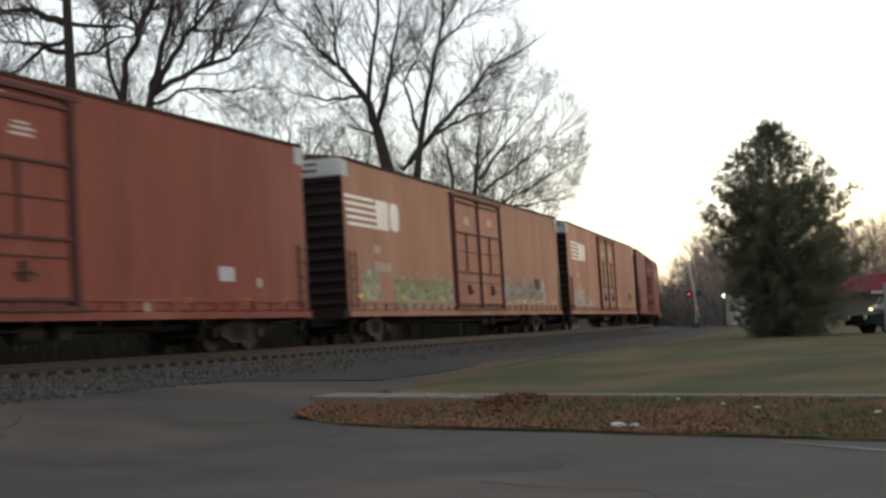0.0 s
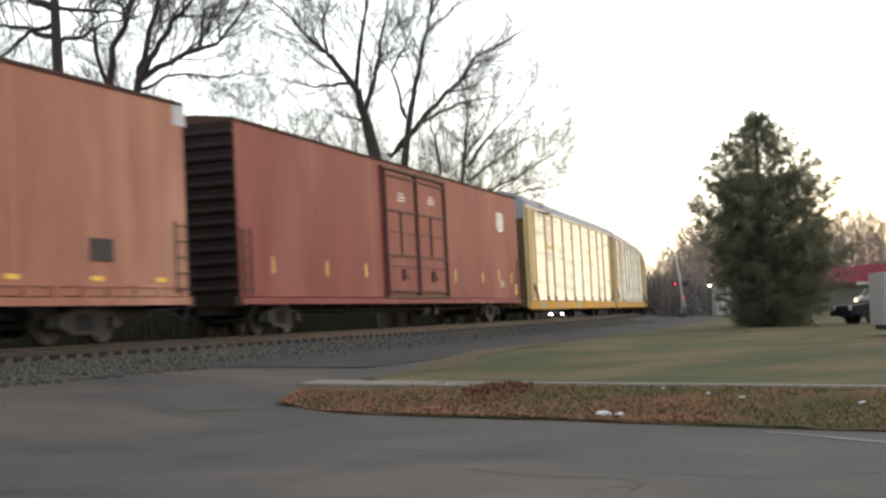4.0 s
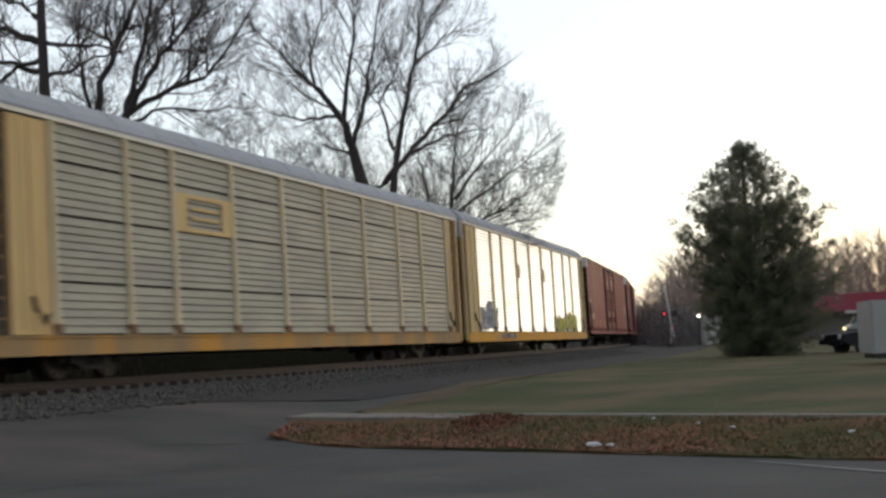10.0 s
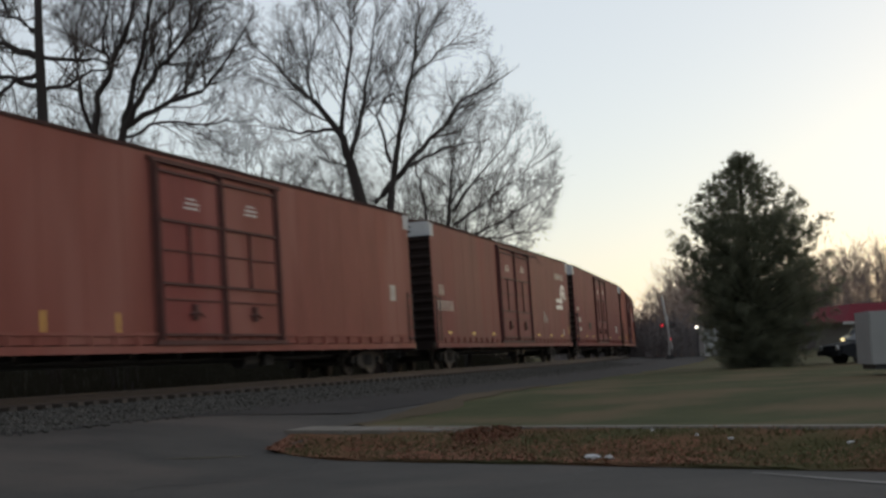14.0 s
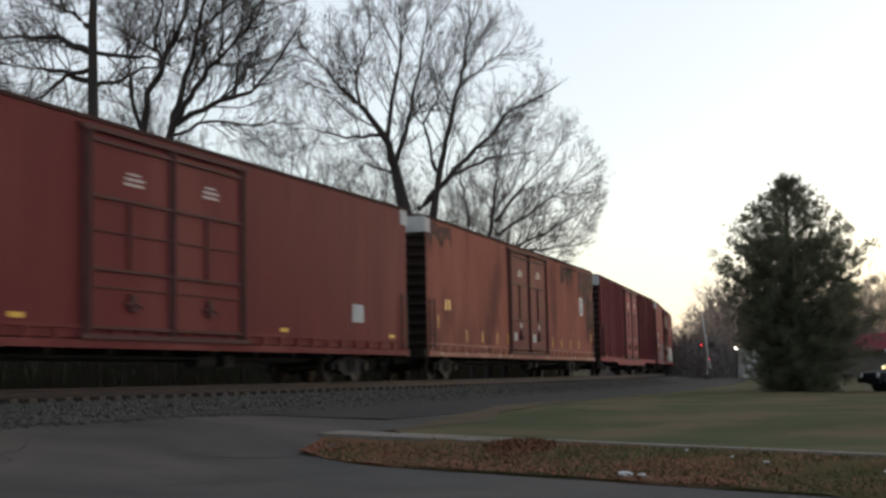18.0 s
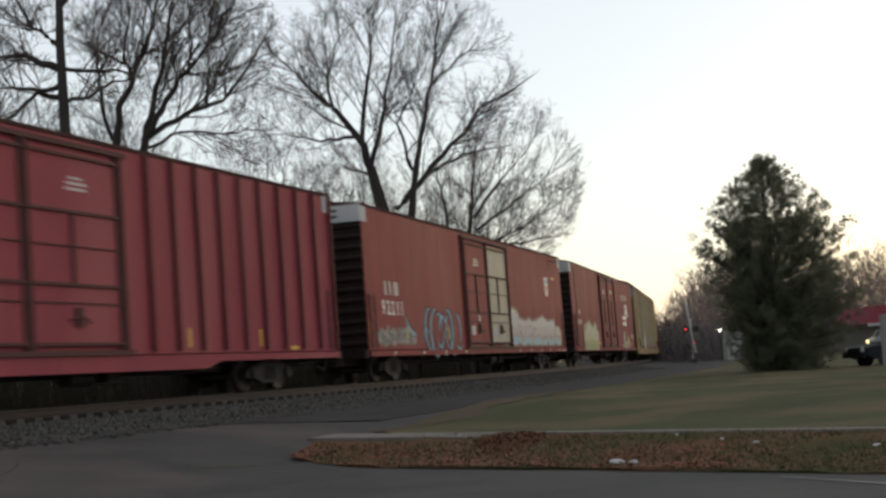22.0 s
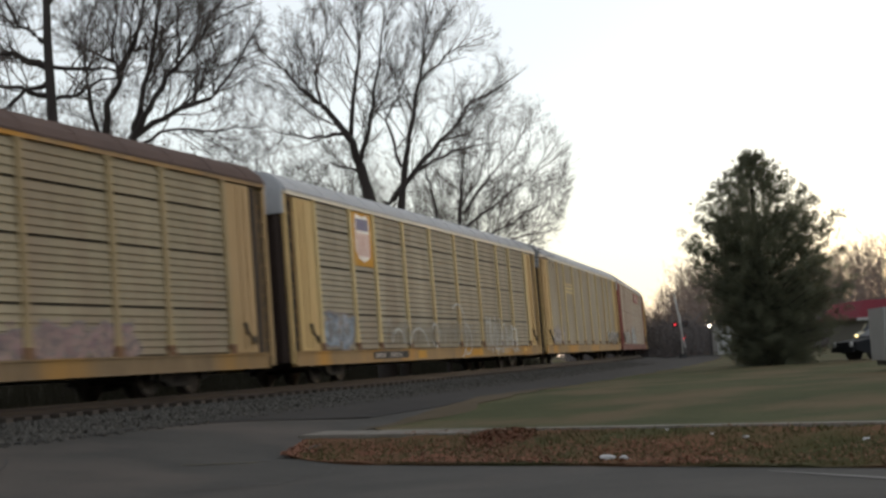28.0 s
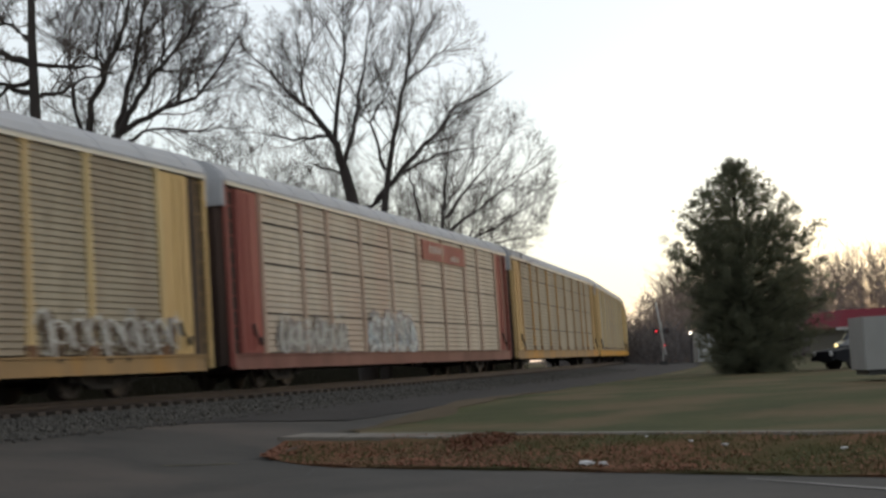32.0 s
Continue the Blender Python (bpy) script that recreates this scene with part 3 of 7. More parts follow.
def truck_parts(parent, y):
    t = new("truck")
    t.parent = parent
    t.matrix_basis = pose(0, y, 0)
    def frame_data():
        sh = Shape()
        x0, x1 = -0.075, 0.075
        prof = [(-1.25, 0.36), (-1.2, 0.56), (-0.75, 0.62), (-0.35, 0.74), (0.35, 0.74), (0.75, 0.62), (1.2, 0.56), (1.25, 0.36), (1.05, 0.33), (0.8, 0.38),
                (0.45, 0.2), (-0.45, 0.2), (-0.8, 0.38), (-1.05, 0.33)]
        n = len(prof)
        sh.add([(x0, a, b) for a, b in prof] + [(x1, a, b) for a, b in prof], [tuple(range(n)), tuple(range(n, 2 * n))[::-1]] + [(i, n + i, n + (i + 1) % n, (i + 1) % n) for i in range(n)])
        for a in (-0.89, 0.89):
            sh.disc(0.1, a, 0.44, 0.13, 0.06, "x", 12)
        for a in (-0.18, 0, 0.18):
            sh.disc(0.08, a, 0.45, 0.07, 0.16, "z", 8)
        return sh.data("side_frame", IRON)
    for sx in (1.0, -1.0):
        part("side_frame", shared("side_frame", frame_data), IRON, t, at=pose(sx, 0, 0, 0, 0, 0 if sx > 0 else 180))
    part("bolster", shared("bolster", lambda: Shape().box(-1.0, 1.0, -0.2, 0.2, 0.38, 0.62, 0.03).data("bolster", IRON)), IRON, t)
    for a in (-0.89, 0.89):
        w = new("wheelset", shared("wheelset", wheelset_data))
        w.parent = t
        w.matrix_parent_inverse = pose(0, a, 0.42)
        WHEELSETS.append(w)
    return t


def coupler_data():
    sh = Shape().box(-0.1, 0.1, 0, 0.75, 0.72, 0.94, 0.02)
    sh.box(-0.19, 0.17, 0.62, 0.98, 0.7, 0.98, 0.07)
    sh.tube([(-0.25, 0.1, 0.8), (-0.3, 0.5, 0.45), (-0.25, 0.95, 0.62)], 0.03, 6)
    return sh.data("coupler", IRON)


def running_gear(car, deep=0.55):
    """Trucks, centre sill, couplers and brake gear under a car."""
    sh = Shape().box(-0.35, 0.35, -HALF + 1.2, HALF - 1.2, deep, 0.85, 0.03)
    for y in span(-8, 8, 9):
        sh.box(-1.35, 1.35, y - 0.06, y + 0.06, 0.66, 0.84)
    part("centre_sill", sh, IRON, car)
    for y in (-10.05, 10.05):
        truck_parts(car, y)
    for k in (1, -1):
        part("coupler", shared("coupler", coupler_data), IRON, car, at=pose(0, k * (HALF - 0.98), 0, 0, 0, 0 if k > 0 else 180))
    sh = Shape().disc(0.75, 2.4, 0.55, 0.2, 0.4, "y", 14)
    sh.box(0.55, 0.95, 3.2, 3.7, 0.42, 0.7, 0.04)
    sh.tube([(0.9, -7.5, 0.62), (0.9, 2.0, 0.6)], 0.025, 5)
    sh.tube([(0.9, 3.7, 0.6), (0.9, 7.8, 0.62)], 0.025, 5)
    part("brake_gear", sh, IRON, car)


def plate(polys, x0, x1):
    """Flat shapes of (y, z) on a car's side, from x0 out to x1."""
    sh = Shape()
    for p in polys:
        n = len(p)
        sh.add([(x0, a, b) for a, b in p] + [(x1, a, b) for a, b in p], [tuple(range(n))[::-1], tuple(range(n, 2 * n))] + [(i, (i + 1) % n, n + (i + 1) % n, n + i) for i in range(n)])
    return sh


def rect(y0, y1, z0, z1, lean=0.0):
    return [(y0, z0), (y1, z0), (y1 + lean, z1), (y0 + lean, z1)]


def arc_band(cy, cz, r0, r1, a0, a1, n=10):
    o = [(cy + r1 * math.cos(a), cz + r1 * math.sin(a)) for a in span(a0, a1, n)]
    i = [(cy + r0 * math.cos(a), cz + r0 * math.sin(a)) for a in span(a1, a0, n)]
    return o + i


def band_pieces(cy, cz, r0, r1, a0, a1, n=8):
    ang = span(a0, a1, n + 1)
    return [[(cy + r0 * math.cos(a), cz + r0 * math.sin(a)), (cy + r1 * math.cos(a), cz + r1 * math.sin(a)), (cy + r1 * math.cos(b), cz + r1 * math.sin(b)), (cy + r0 * math.cos(b), cz + r0 * math.sin(b))]
            for a, b in zip(ang, ang[1:])]


def stripes_logo(car, y, z, w, h, x=FACE):
    """Five slanting bars that run into two heavy slanting blocks."""
    bar = h / 9.0
    polys = []
    for i in range(5):
        z0 = z + h - bar * (2 * i + 1)
        polys.append(rect(y + 0.12 * i * w / 5 * 0.5, y + w * (0.52 + 0.03 * i), z0, z0 + bar))
    polys.append([(y + w * 0.57, z), (y + w * 0.79, z), (y + w * 0.79, z + h), (y + w * 0.55, z + h)])
    polys.append([(y + w * (0.91 + 0.09 * math.copysign(abs(math.cos(q)) ** 0.6, math.cos(q))), z + h * (0.5 + 0.5 * math.copysign(abs(math.sin(q)) ** 0.6, math.sin(q)))) for q in span(0, 5.9, 16)])
    part("logo", plate(polys, x, x + 0.006), WHITE, car, "faded white bars and blocks")


def word_bars(car, y, z, h, widths, mat=None, gap=0.3, x=FACE, name="lettering", label=""):
    polys, at = [], y
    for w in widths:
        slim = w if w > 0.38 else 0.62 * w
        polys.append(rect(at, at + slim, z, z + h))
        at += w + h * gap
    for p in polys:
        part(name, plate([p], x, x + 0.005), mat or STENCIL, car, label)


def shield_logo(car, y, z, w, h, top, stripe, x=FACE):
    out = [(y, z + h * 0.25), (y + w * 0.15, z + h * 0.08), (y + w * 0.5, z), (y + w * 0.85, z + h * 0.08), (y + w, z + h * 0.25), (y + w, z + h * 0.85), (y + w * 0.9, z + h), (y + w * 0.5, z + h * 0.95), (y + w * 0.1, z + h), (y, z + h * 0.85)]
    s = part("shield", plate([out], x, x + 0.006), WHITE, car, "white shield plate")
    part("shield_band", plate([rect(y + w * 0.06, y + w * 0.94, z + h * 0.66, z + h * 0.9)], x + 0.006, x + 0.01), top, s)
    part("shield_stripes", plate([rect(y + w * (0.1 + 0.16 * i), y + w * (0.18 + 0.16 * i), z + h * 0.12, z + h * 0.6) for i in range(6)], x + 0.006, x + 0.01), stripe, s)


def wheel_logo(car, y, z, k=1.0, x=FACE):
    """A wheel rim over two rails: an open double arc and two bars."""
    polys = [rect(y, y + 1.75 * k, z, z + 0.2 * k), rect(y, y + 1.75 * k, z + 0.36 * k, z + 0.56 * k)]
    cy, cz = y + 1.95 * k, z + 0.62 * k
    polys += band_pieces(cy, cz, 0.52 * k, 0.74 * k, radians(-10), radians(182), 12) + band_pieces(cy, cz, 0.2 * k, 0.4 * k, radians(0), radians(200), 10)
    polys += [rect(cy - 0.74 * k, cy - 0.53 * k, z, cz)]
    part("logo", plate(polys, x, x + 0.006), WHITE, car, "white wheel-and-rail emblem")


def spray_material(name, colours, scale=1.6):
    if name in MATS:
        return MATS[name]
    m = bpy.data.materials.new(name)
    m.use_nodes = True
    n, l = m.node_tree.nodes, m.node_tree.links
    co = n.new("ShaderNodeTexCoord")
    mp = n.new("ShaderNodeMapping")
    mp.inputs["Scale"].default_value = (1, 1.0, 0.7)
    l.new(co.outputs["Object"], mp.inputs["Vector"])
    wave = n.new("ShaderNodeTexNoise")
    wave.inputs["Scale"].default_value, wave.inputs["Detail"].default_value, wave.inputs["Distortion"].default_value = scale, 3, 1.6
    l.new(mp.outputs["Vector"], wave.inputs["Vector"])
    ramp = n.new("ShaderNodeValToRGB")
    e = ramp.color_ramp.elements
    for i, c in enumerate(colours):
        p = 0.3 + 0.4 * i / (len(colours) - 1)
        if i < 2:
            e[i].position, e[i].color = p, (*c, 1)
        else:
            e.new(p).color = (*c, 1)
    # each letter starts from its own colour
    geo = n.new("ShaderNodeNewGeometry")
    pick = n.new("ShaderNodeMath")
    pick.operation = "MULTIPLY_ADD"
    l.new(geo.outputs["Random Per Island"], pick.inputs[0])
    pick.inputs[1].default_value = 0.3
    low = n.new("ShaderNodeMath")
    low.operation = "SUBTRACT"
    l.new(wave.outputs["Fac"], low.inputs[0])
    low.inputs[1].default_value = 0.15
    l.new(low.outputs[0], pick.inputs[2])
    l.new(pick.outputs[0], ramp.inputs["Fac"])
    l.new(ramp.outputs["Color"], n["Principled BSDF"].inputs["Base Color"])
    n["Principled BSDF"].inputs["Roughness"].default_value = 0.7
    n["Principled BSDF"].inputs["Specular IOR Level"].default_value = 0.1
    worn = n.new("ShaderNodeTexNoise")
    worn.inputs["Scale"].default_value, worn.inputs["Detail"].default_value, worn.inputs["Roughness"].default_value = 4.0, 8, 0.7
    l.new(co.outputs["Object"], worn.inputs["Vector"])
    cover = n.new("ShaderNodeMapRange")
    cover.inputs["From Min"].default_value, cover.inputs["From Max"].default_value = 0.36, 0.56
    cover.inputs["To Min"].default_value, cover.inputs["To Max"].default_value = 0.15, 0.95
    l.new(worn.outputs["Fac"], cover.inputs["Value"])
    l.new(cover.outputs[0], n["Principled BSDF"].inputs["Alpha"])
    MATS[name] = m
    return m


def graffiti(car, m0, m1, z0, z1, mat, seed, label, x=FACE, ragged=0.45, ink=None):
    """A sprayed piece from m0 to m1 metres along the side: bulging letters with dark edges and strokes, over a thin cloud."""
    rng = random.Random(seed)
    ink = ink or material("sprayed_outline", (0.13, 0.105, 0.11), (0.2, 0.16, 0.15), rough=0.6, scale=2, fine=12)
    sh, slots = Shape(), []

    def flat(pts, lift, slot):
        pts = [(p, max(z0 - 0.1, q)) for p, q in pts]
        o, k = len(sh.v), len(pts)
        sh.v += [(x + lift, p, q) for p, q in pts] + [(x, p, q) for p, q in pts]
        sh.f += [tuple(range(o, o + k))] + [(o + i, o + k + i, o + k + (i + 1) % k, o + (i + 1) % k) for i in range(k)]
        slots.extend([slot] * (k + 1))

    def close(name, words, kind=""):
        me = sh.data(name, mat)
        me.materials.append(ink)
        me.polygons.foreach_set("material_index", slots)
        tagged(part(name, me, mat, car, words), kind=kind)
        sh.v, sh.f = [], []
        slots.clear()

    high = z1 - z0
    count = max(1, round((m1 - m0) / (0.62 * high + 0.25)))
    step = (m1 - m0) / count
    for i in range(count):
        cy = m0 + (i + 0.5) * step - HALF + rng.gauss(0, 0.06 * step)
        h = high * rng.uniform(1 - 0.75 * ragged, 1.0)
        cz, w = z0 + h / 2, step * rng.uniform(0.5, 0.62)
        waves = [(k, rng.uniform(-0.13, 0.13), rng.uniform(0, 6.28)) for k in (2, 3, 4, 5, 7)]
        lean = rng.uniform(-0.25, 0.25)

        def outline(grow_by):
            pts = []
            for q in span(0, 2 * math.pi * 25 / 26, 26):
                r = grow_by * (1 + sum(amp * math.sin(k * q + ph) for k, amp, ph in waves))
                c, s = math.cos(q), math.sin(q)
                c, s = math.copysign(abs(c) ** 0.62, c), math.copysign(abs(s) ** 0.62, s)
                pts.append((cy + w * r * c + lean * h * 0.5 * s * r, cz + h * 0.5 * r * s))
            return pts
        flat(outline(1.0), 0.002 + 0.0004 * (i % 3), 1)
        flat(outline(0.88), 0.005 + 0.0004 * (i % 3), 0)
        for _ in range(2):
            a0, r0 = rng.uniform(0, 6.28), rng.uniform(0.2, 0.5)
            band = [(cy + w * r0 * math.cos(a0 + q), cz + h * 0.5 * r0 * 1.3 * math.sin(a0 + q)) for q in span(0, rng.uniform(1.2, 3.2), 7)]
            flat([(p, q + 0.03) for p, q in band] + [(p, q - 0.03) for p, q in band[::-1]], 0.0075, 1)
        close("sprayed_figure", label)
    # overspray specks
    for _ in range(int((m1 - m0) * 7)):
        cy, cz, r = rng.uniform(m0, m1) - HALF, z0 + high * rng.uniform(-0.02, 1.05), rng.uniform(0.02, 0.09)
        flat([(cy + r * math.cos(q) * rng.uniform(0.6, 1.2), cz + r * math.sin(q) * rng.uniform(0.6, 1.2)) for q in span(0, 5.5, 8)], 0.0015, 0)
    close("overspray", "fine specks of overspray", "stuff")


def faded_fill(name, low, middle, high, z0, z1):
    """Sprayed paint that goes from one colour at the sill over a second to a third at the top, with a ragged change."""
    if name in MATS:
        return MATS[name]
    m = bpy.data.materials.new(name)
    m.use_nodes = True
    n, l = m.node_tree.nodes, m.node_tree.links
    b = n["Principled BSDF"]
    b.inputs["Roughness"].default_value, b.inputs["Specular IOR Level"].default_value = 0.8, 0.1
    co, sep = n.new("ShaderNodeTexCoord"), n.new("ShaderNodeSeparateXYZ")
    l.new(co.outputs["Object"], sep.inputs[0])
    up = n.new("ShaderNodeMapRange")
    up.inputs["From Min"].default_value, up.inputs["From Max"].default_value = z0, z1
    l.new(sep.outputs["Z"], up.inputs["Value"])
    cloud = n.new("ShaderNodeTexNoise")
    cloud.inputs["Scale"].default_value, cloud.inputs["Detail"].default_value, cloud.inputs["Distortion"].default_value = 3.2, 5, 0.8
    l.new(co.outputs["Object"], cloud.inputs["Vector"])
    mixed = n.new("ShaderNodeMath")
    mixed.operation = "MULTIPLY_ADD"
    l.new(cloud.outputs["Fac"], mixed.inputs[0])
    mixed.inputs[1].default_value = 0.75
    l.new(up.outputs[0], mixed.inputs[2])
    ramp = n.new("ShaderNodeValToRGB")
    e = ramp.color_ramp.elements
    e[0].position, e[0].color = 0.58, (*low, 1)
    e[1].position, e[1].color = 1.0, (*high, 1)
    e.new(0.73).color = (*middle, 1)
    e.new(0.82).color = (*high, 1)
    e.new(0.9).color = tuple(0.5 * (p + q) for p, q in zip(middle, high)) + (1,)
    l.new(mixed.outputs[0], ramp.inputs["Fac"])
    l.new(ramp.outputs["Color"], b.inputs["Base Color"])
    MATS[name] = m
    return m


def bubble_letters(car, spots, z0, mat, edge, seed, label, x=FACE):
    """Fat rounded sprayed letters side by side, each (place, width, height) along the car, with a thin edge and curled creases."""
    rng = random.Random(seed)
    for i, (m, w, h) in enumerate(spots):
        waves = [(k, rng.uniform(-0.06, 0.06), rng.uniform(0, 6.28)) for k in (3, 4, 5, 7)]
        sh, slots = Shape(), []

        def flat(pts, lift, slot):
            o, k = len(sh.v), len(pts)
            sh.v += [(x + lift, p - HALF, max(z0, q)) for p, q in pts]
            sh.f.append(tuple(range(o, o + k)))
            slots.append(slot)
        for grow_by, lift, slot in ((1.02, 0.002, 1), (0.87, 0.005, 0)):
            pts = []
            for q in span(0, 2 * math.pi * 31 / 32, 32):
                r = grow_by * (1 + sum(amp * math.sin(k * q + ph) for k, amp, ph in waves))
                c, d = math.cos(q), math.sin(q)
                c, d = math.copysign(abs(c) ** 0.7, c), math.copysign(abs(d) ** (0.75 if d > 0 else 0.35), d)
                pts.append((m + 0.56 * w * r * c, z0 + h * 0.5 + h * 0.5 * r * d))
            flat(pts, lift + 0.0006 * (i % 4), slot)
        for _ in range(2):
            a0, cy, cz = rng.uniform(0, 6.28), m + w * rng.uniform(-0.2, 0.2), z0 + h * rng.uniform(0.35, 0.75)
            arc = [(a0 + q, 0.022 * math.sin(math.pi * (j + 0.5) / 8)) for j, q in enumerate(span(0, rng.uniform(1.4, 2.6), 8))]
            flat([(cy + (0.22 * w + t) * math.cos(q), cz + (0.2 * h + t) * math.sin(q)) for q, t in arc] + [(cy + (0.22 * w - t) * math.cos(q), cz + (0.2 * h - t) * math.sin(q)) for q, t in arc[::-1]], 0.0085, 1)
        me = sh.data("sprayed_figure", mat)
        me.materials.append(edge)
        me.polygons.foreach_set("material_index", slots)
        part("sprayed_figure", me, mat, car, label)


def stroke_letters(car, spots, z0, mat, seed, label, x):
    """Unreadable sprayed letters, each of two or three fat uneven strokes; spots are (place, width, height)."""
    rng = random.Random(seed)
    for m, w, h in spots:
        polys = []
        for j in range(3):
            y, t, lean = m - HALF + w * (0.08 + 0.36 * j), w * rng.uniform(0.1, 0.17), rng.uniform(-0.16, 0.16) * w
            lo, hi = z0 + h * rng.uniform(-0.06, 0.12), z0 + h * rng.uniform(0.72, 1.05)
            polys.append([(y, lo), (y + t, lo + 0.03), (y + t + lean * 0.5, (lo + hi) / 2), (y + t + lean, hi - 0.04), (y + lean + t * 0.4, hi), (y + lean, hi - 0.06), (y - 0.02 + lean * 0.5, (lo + hi) / 2)])
            if j < 2 and rng.random() < 0.8:
                z = z0 + h * rng.choice((0.06, 0.42, 0.82))
                polys.append(rect(y + t * 0.5, y + w * 0.36 + t * 0.5, z, z + 0.11, rng.uniform(-0.05, 0.05)))
        sh = Shape()
        for i, p in enumerate(polys):
            sh.add([(x + 0.0005 * i, a, b) for a, b in p], [tuple(range(len(p)))])
        part("sprayed_figure", sh, mat, car, label)


def stain(car, m0, m1, z0, z1, mat, seed, x=FACE):
    """A weather stain with a ragged outline that runs down the sheet."""
    rng = random.Random(seed)
    top = [(m, z1 - 0.1 * rng.random()) for m in span(m0, m1, 14)]
    low = [(m, z0 + (z1 - z0) * 0.6 * rng.random() ** 1.5) for m in span(m1, m0, 14)]
    sh = Shape().add([(x + 0.004, a - HALF, b) for a, b in top + low], [(i, 27 - i, 26 - i, i + 1) for i in range(13)])
    part("stain", sh, mat, car, "dark weather stain")


def sprayed_strokes(car, m0, m1, z0, z1, mat, seed, label, x=FACE, wide=0.07):
    """Thin sprayed lines that loop over one another along the car."""
    rng = random.Random(seed)
    high = z1 - z0
    bands = []

    def stroke(pts, w):
        for i in range(len(pts) - 1):
            (a, b), (c, d) = pts[i], pts[i + 1]
            k = math.hypot(c - a, d - b) or 1.0
            u, v = (c - a) / k, (d - b) / k
            p, q = -v * w / 2, u * w / 2
            bands.append([(a + p - u * w * 0.3, b + q - v * w * 0.3), (a - p - u * w * 0.3, b - q - v * w * 0.3), (c - p + u * w * 0.3, d - q + v * w * 0.3), (c + p + u * w * 0.3, d + q + v * w * 0.3)])

    for turn in range(3):
        phase, pitch = rng.uniform(0, 6.28), rng.uniform(0.55, 0.8) * high
        line, q = [], 0.0
        while True:
            y = m0 + pitch * q / 6.283 + 0.3 * pitch * math.cos(q * 1.0 + phase)
            if y > m1:
                break
            tall = 0.5 + 0.16 * math.sin(q * 0.37 + turn)
            line.append((y - HALF, z0 + high * (0.5 + tall * 0.85 * math.sin(q * 1.0 + phase * 2) * (0.75 + 0.25 * math.sin(q * 0.61)))))
            q += 0.42
        stroke(line, wide * (1.0, 0.7, 0.5)[turn])
    sh = Shape()
    for i, p in enumerate(bands):
        lift = x + 0.004 + 0.0003 * (i % 7)
        sh.add([(lift, a, b) for a, b in p], [(0, 1, 2, 3)])
    part("graffiti", sh, mat, car, label)


def crescents(car, arcs, x, label):
    """Overlapping sprayed bows, each thick in the middle: a dark edge, a blue body and a pale gleam."""
    mats = [material("bow_spray_" + word, tone, tuple(t * 0.65 for t in tone), rough=0.8, scale=3, fine=16, amount=1.0, gloss=0.1)
            for word, tone in (("dark", (0.035, 0.045, 0.06)), ("blue", (0.16, 0.27, 0.34)), ("pale", (0.5, 0.58, 0.6)))]
    for j, (m, z, ry, rz, a0, a1, w) in enumerate(arcs):
        sh, slots = Shape(), []
        for slot, (wide, lift) in enumerate(((1.0, 0.004), (0.66, 0.007), (0.26, 0.01))):
            ang = span(a0 + 0.12 * (1 - wide), a1 - 0.12 * (1 - wide), 18)
            thick = [w * wide * (0.12 + math.sin(math.pi * i / 17) ** 0.7) / 2 for i in range(18)]
            o = len(sh.v)
            for k in (1, -1):
                sh.v += [(x + lift + 0.0004 * j, m - HALF + (ry + k * d) * math.cos(q), z + (rz + k * d) * math.sin(q)) for q, d in zip(ang, thick)]
            sh.f += [(o + i, o + 18 + i, o + 19 + i, o + 1 + i) for i in range(17)]
            slots += [slot] * 17
        me = sh.data("sprayed_bow", mats[0])
        me.materials.append(mats[1])
        me.materials.append(mats[2])
        me.polygons.foreach_set("material_index", slots)
        part("sprayed_bow", me, mats[0], car, label)


def tabs(car, spots, x=FACE, tall=False, mat=None):
    """Reflective yellow tabs along the sill, at metres along the side and height z."""
    w, h = (0.1, 0.42) if tall else (0.42, 0.1)
    me = shared(("tab", tall), lambda: Shape().box(0, 0.006, -w / 2, w / 2, -h / 2, h / 2).data("reflector", YELLOW_TAB))
    for m, z in spots:
        part("reflector", me, YELLOW_TAB, car, at=pose(x, m - HALF, z))


def lattice(y0, y1, z0, z1, x, rungs, r=0.016):
    sh = Shape()
    for y in (y0, y1):
        sh.tube([(x, y, z0), (x, y, z1)], r * 1.3, 5)
    for z in span(z0 + 0.1, z1 - 0.1, rungs):
        sh.tube([(x, y0, z), (x, y1, z)], r, 5)
    return sh


def box_end_data(mat_key, mat):
    """A pressed end: one sheet with thirteen level ribs."""
    line = [(0.03, 0.95)]
    for i in range(13):
        z, r = 1.15 + i * 0.315, 0.09
        line += [(0.03, z - r), (0.08, z - r * 0.55), (0.1, z), (0.08, z + r * 0.55), (0.03, z + r)]
    line.append((0.03, 5.2))
    ring = [(-0.03, 5.2), (-0.03, 0.72), (0.28, 0.72), (0.28, 0.95)] + line
    k = len(ring)
    sh = Shape().add([(-1.5, a, b) for a, b in ring] + [(1.5, a, b) for a, b in ring], [(i, (i + 1) % k, k + (i + 1) % k, k + i) for i in range(k)] + [tuple(range(k))[::-1], tuple(range(k, 2 * k))])
    return sh.data("corrugated_end", mat)


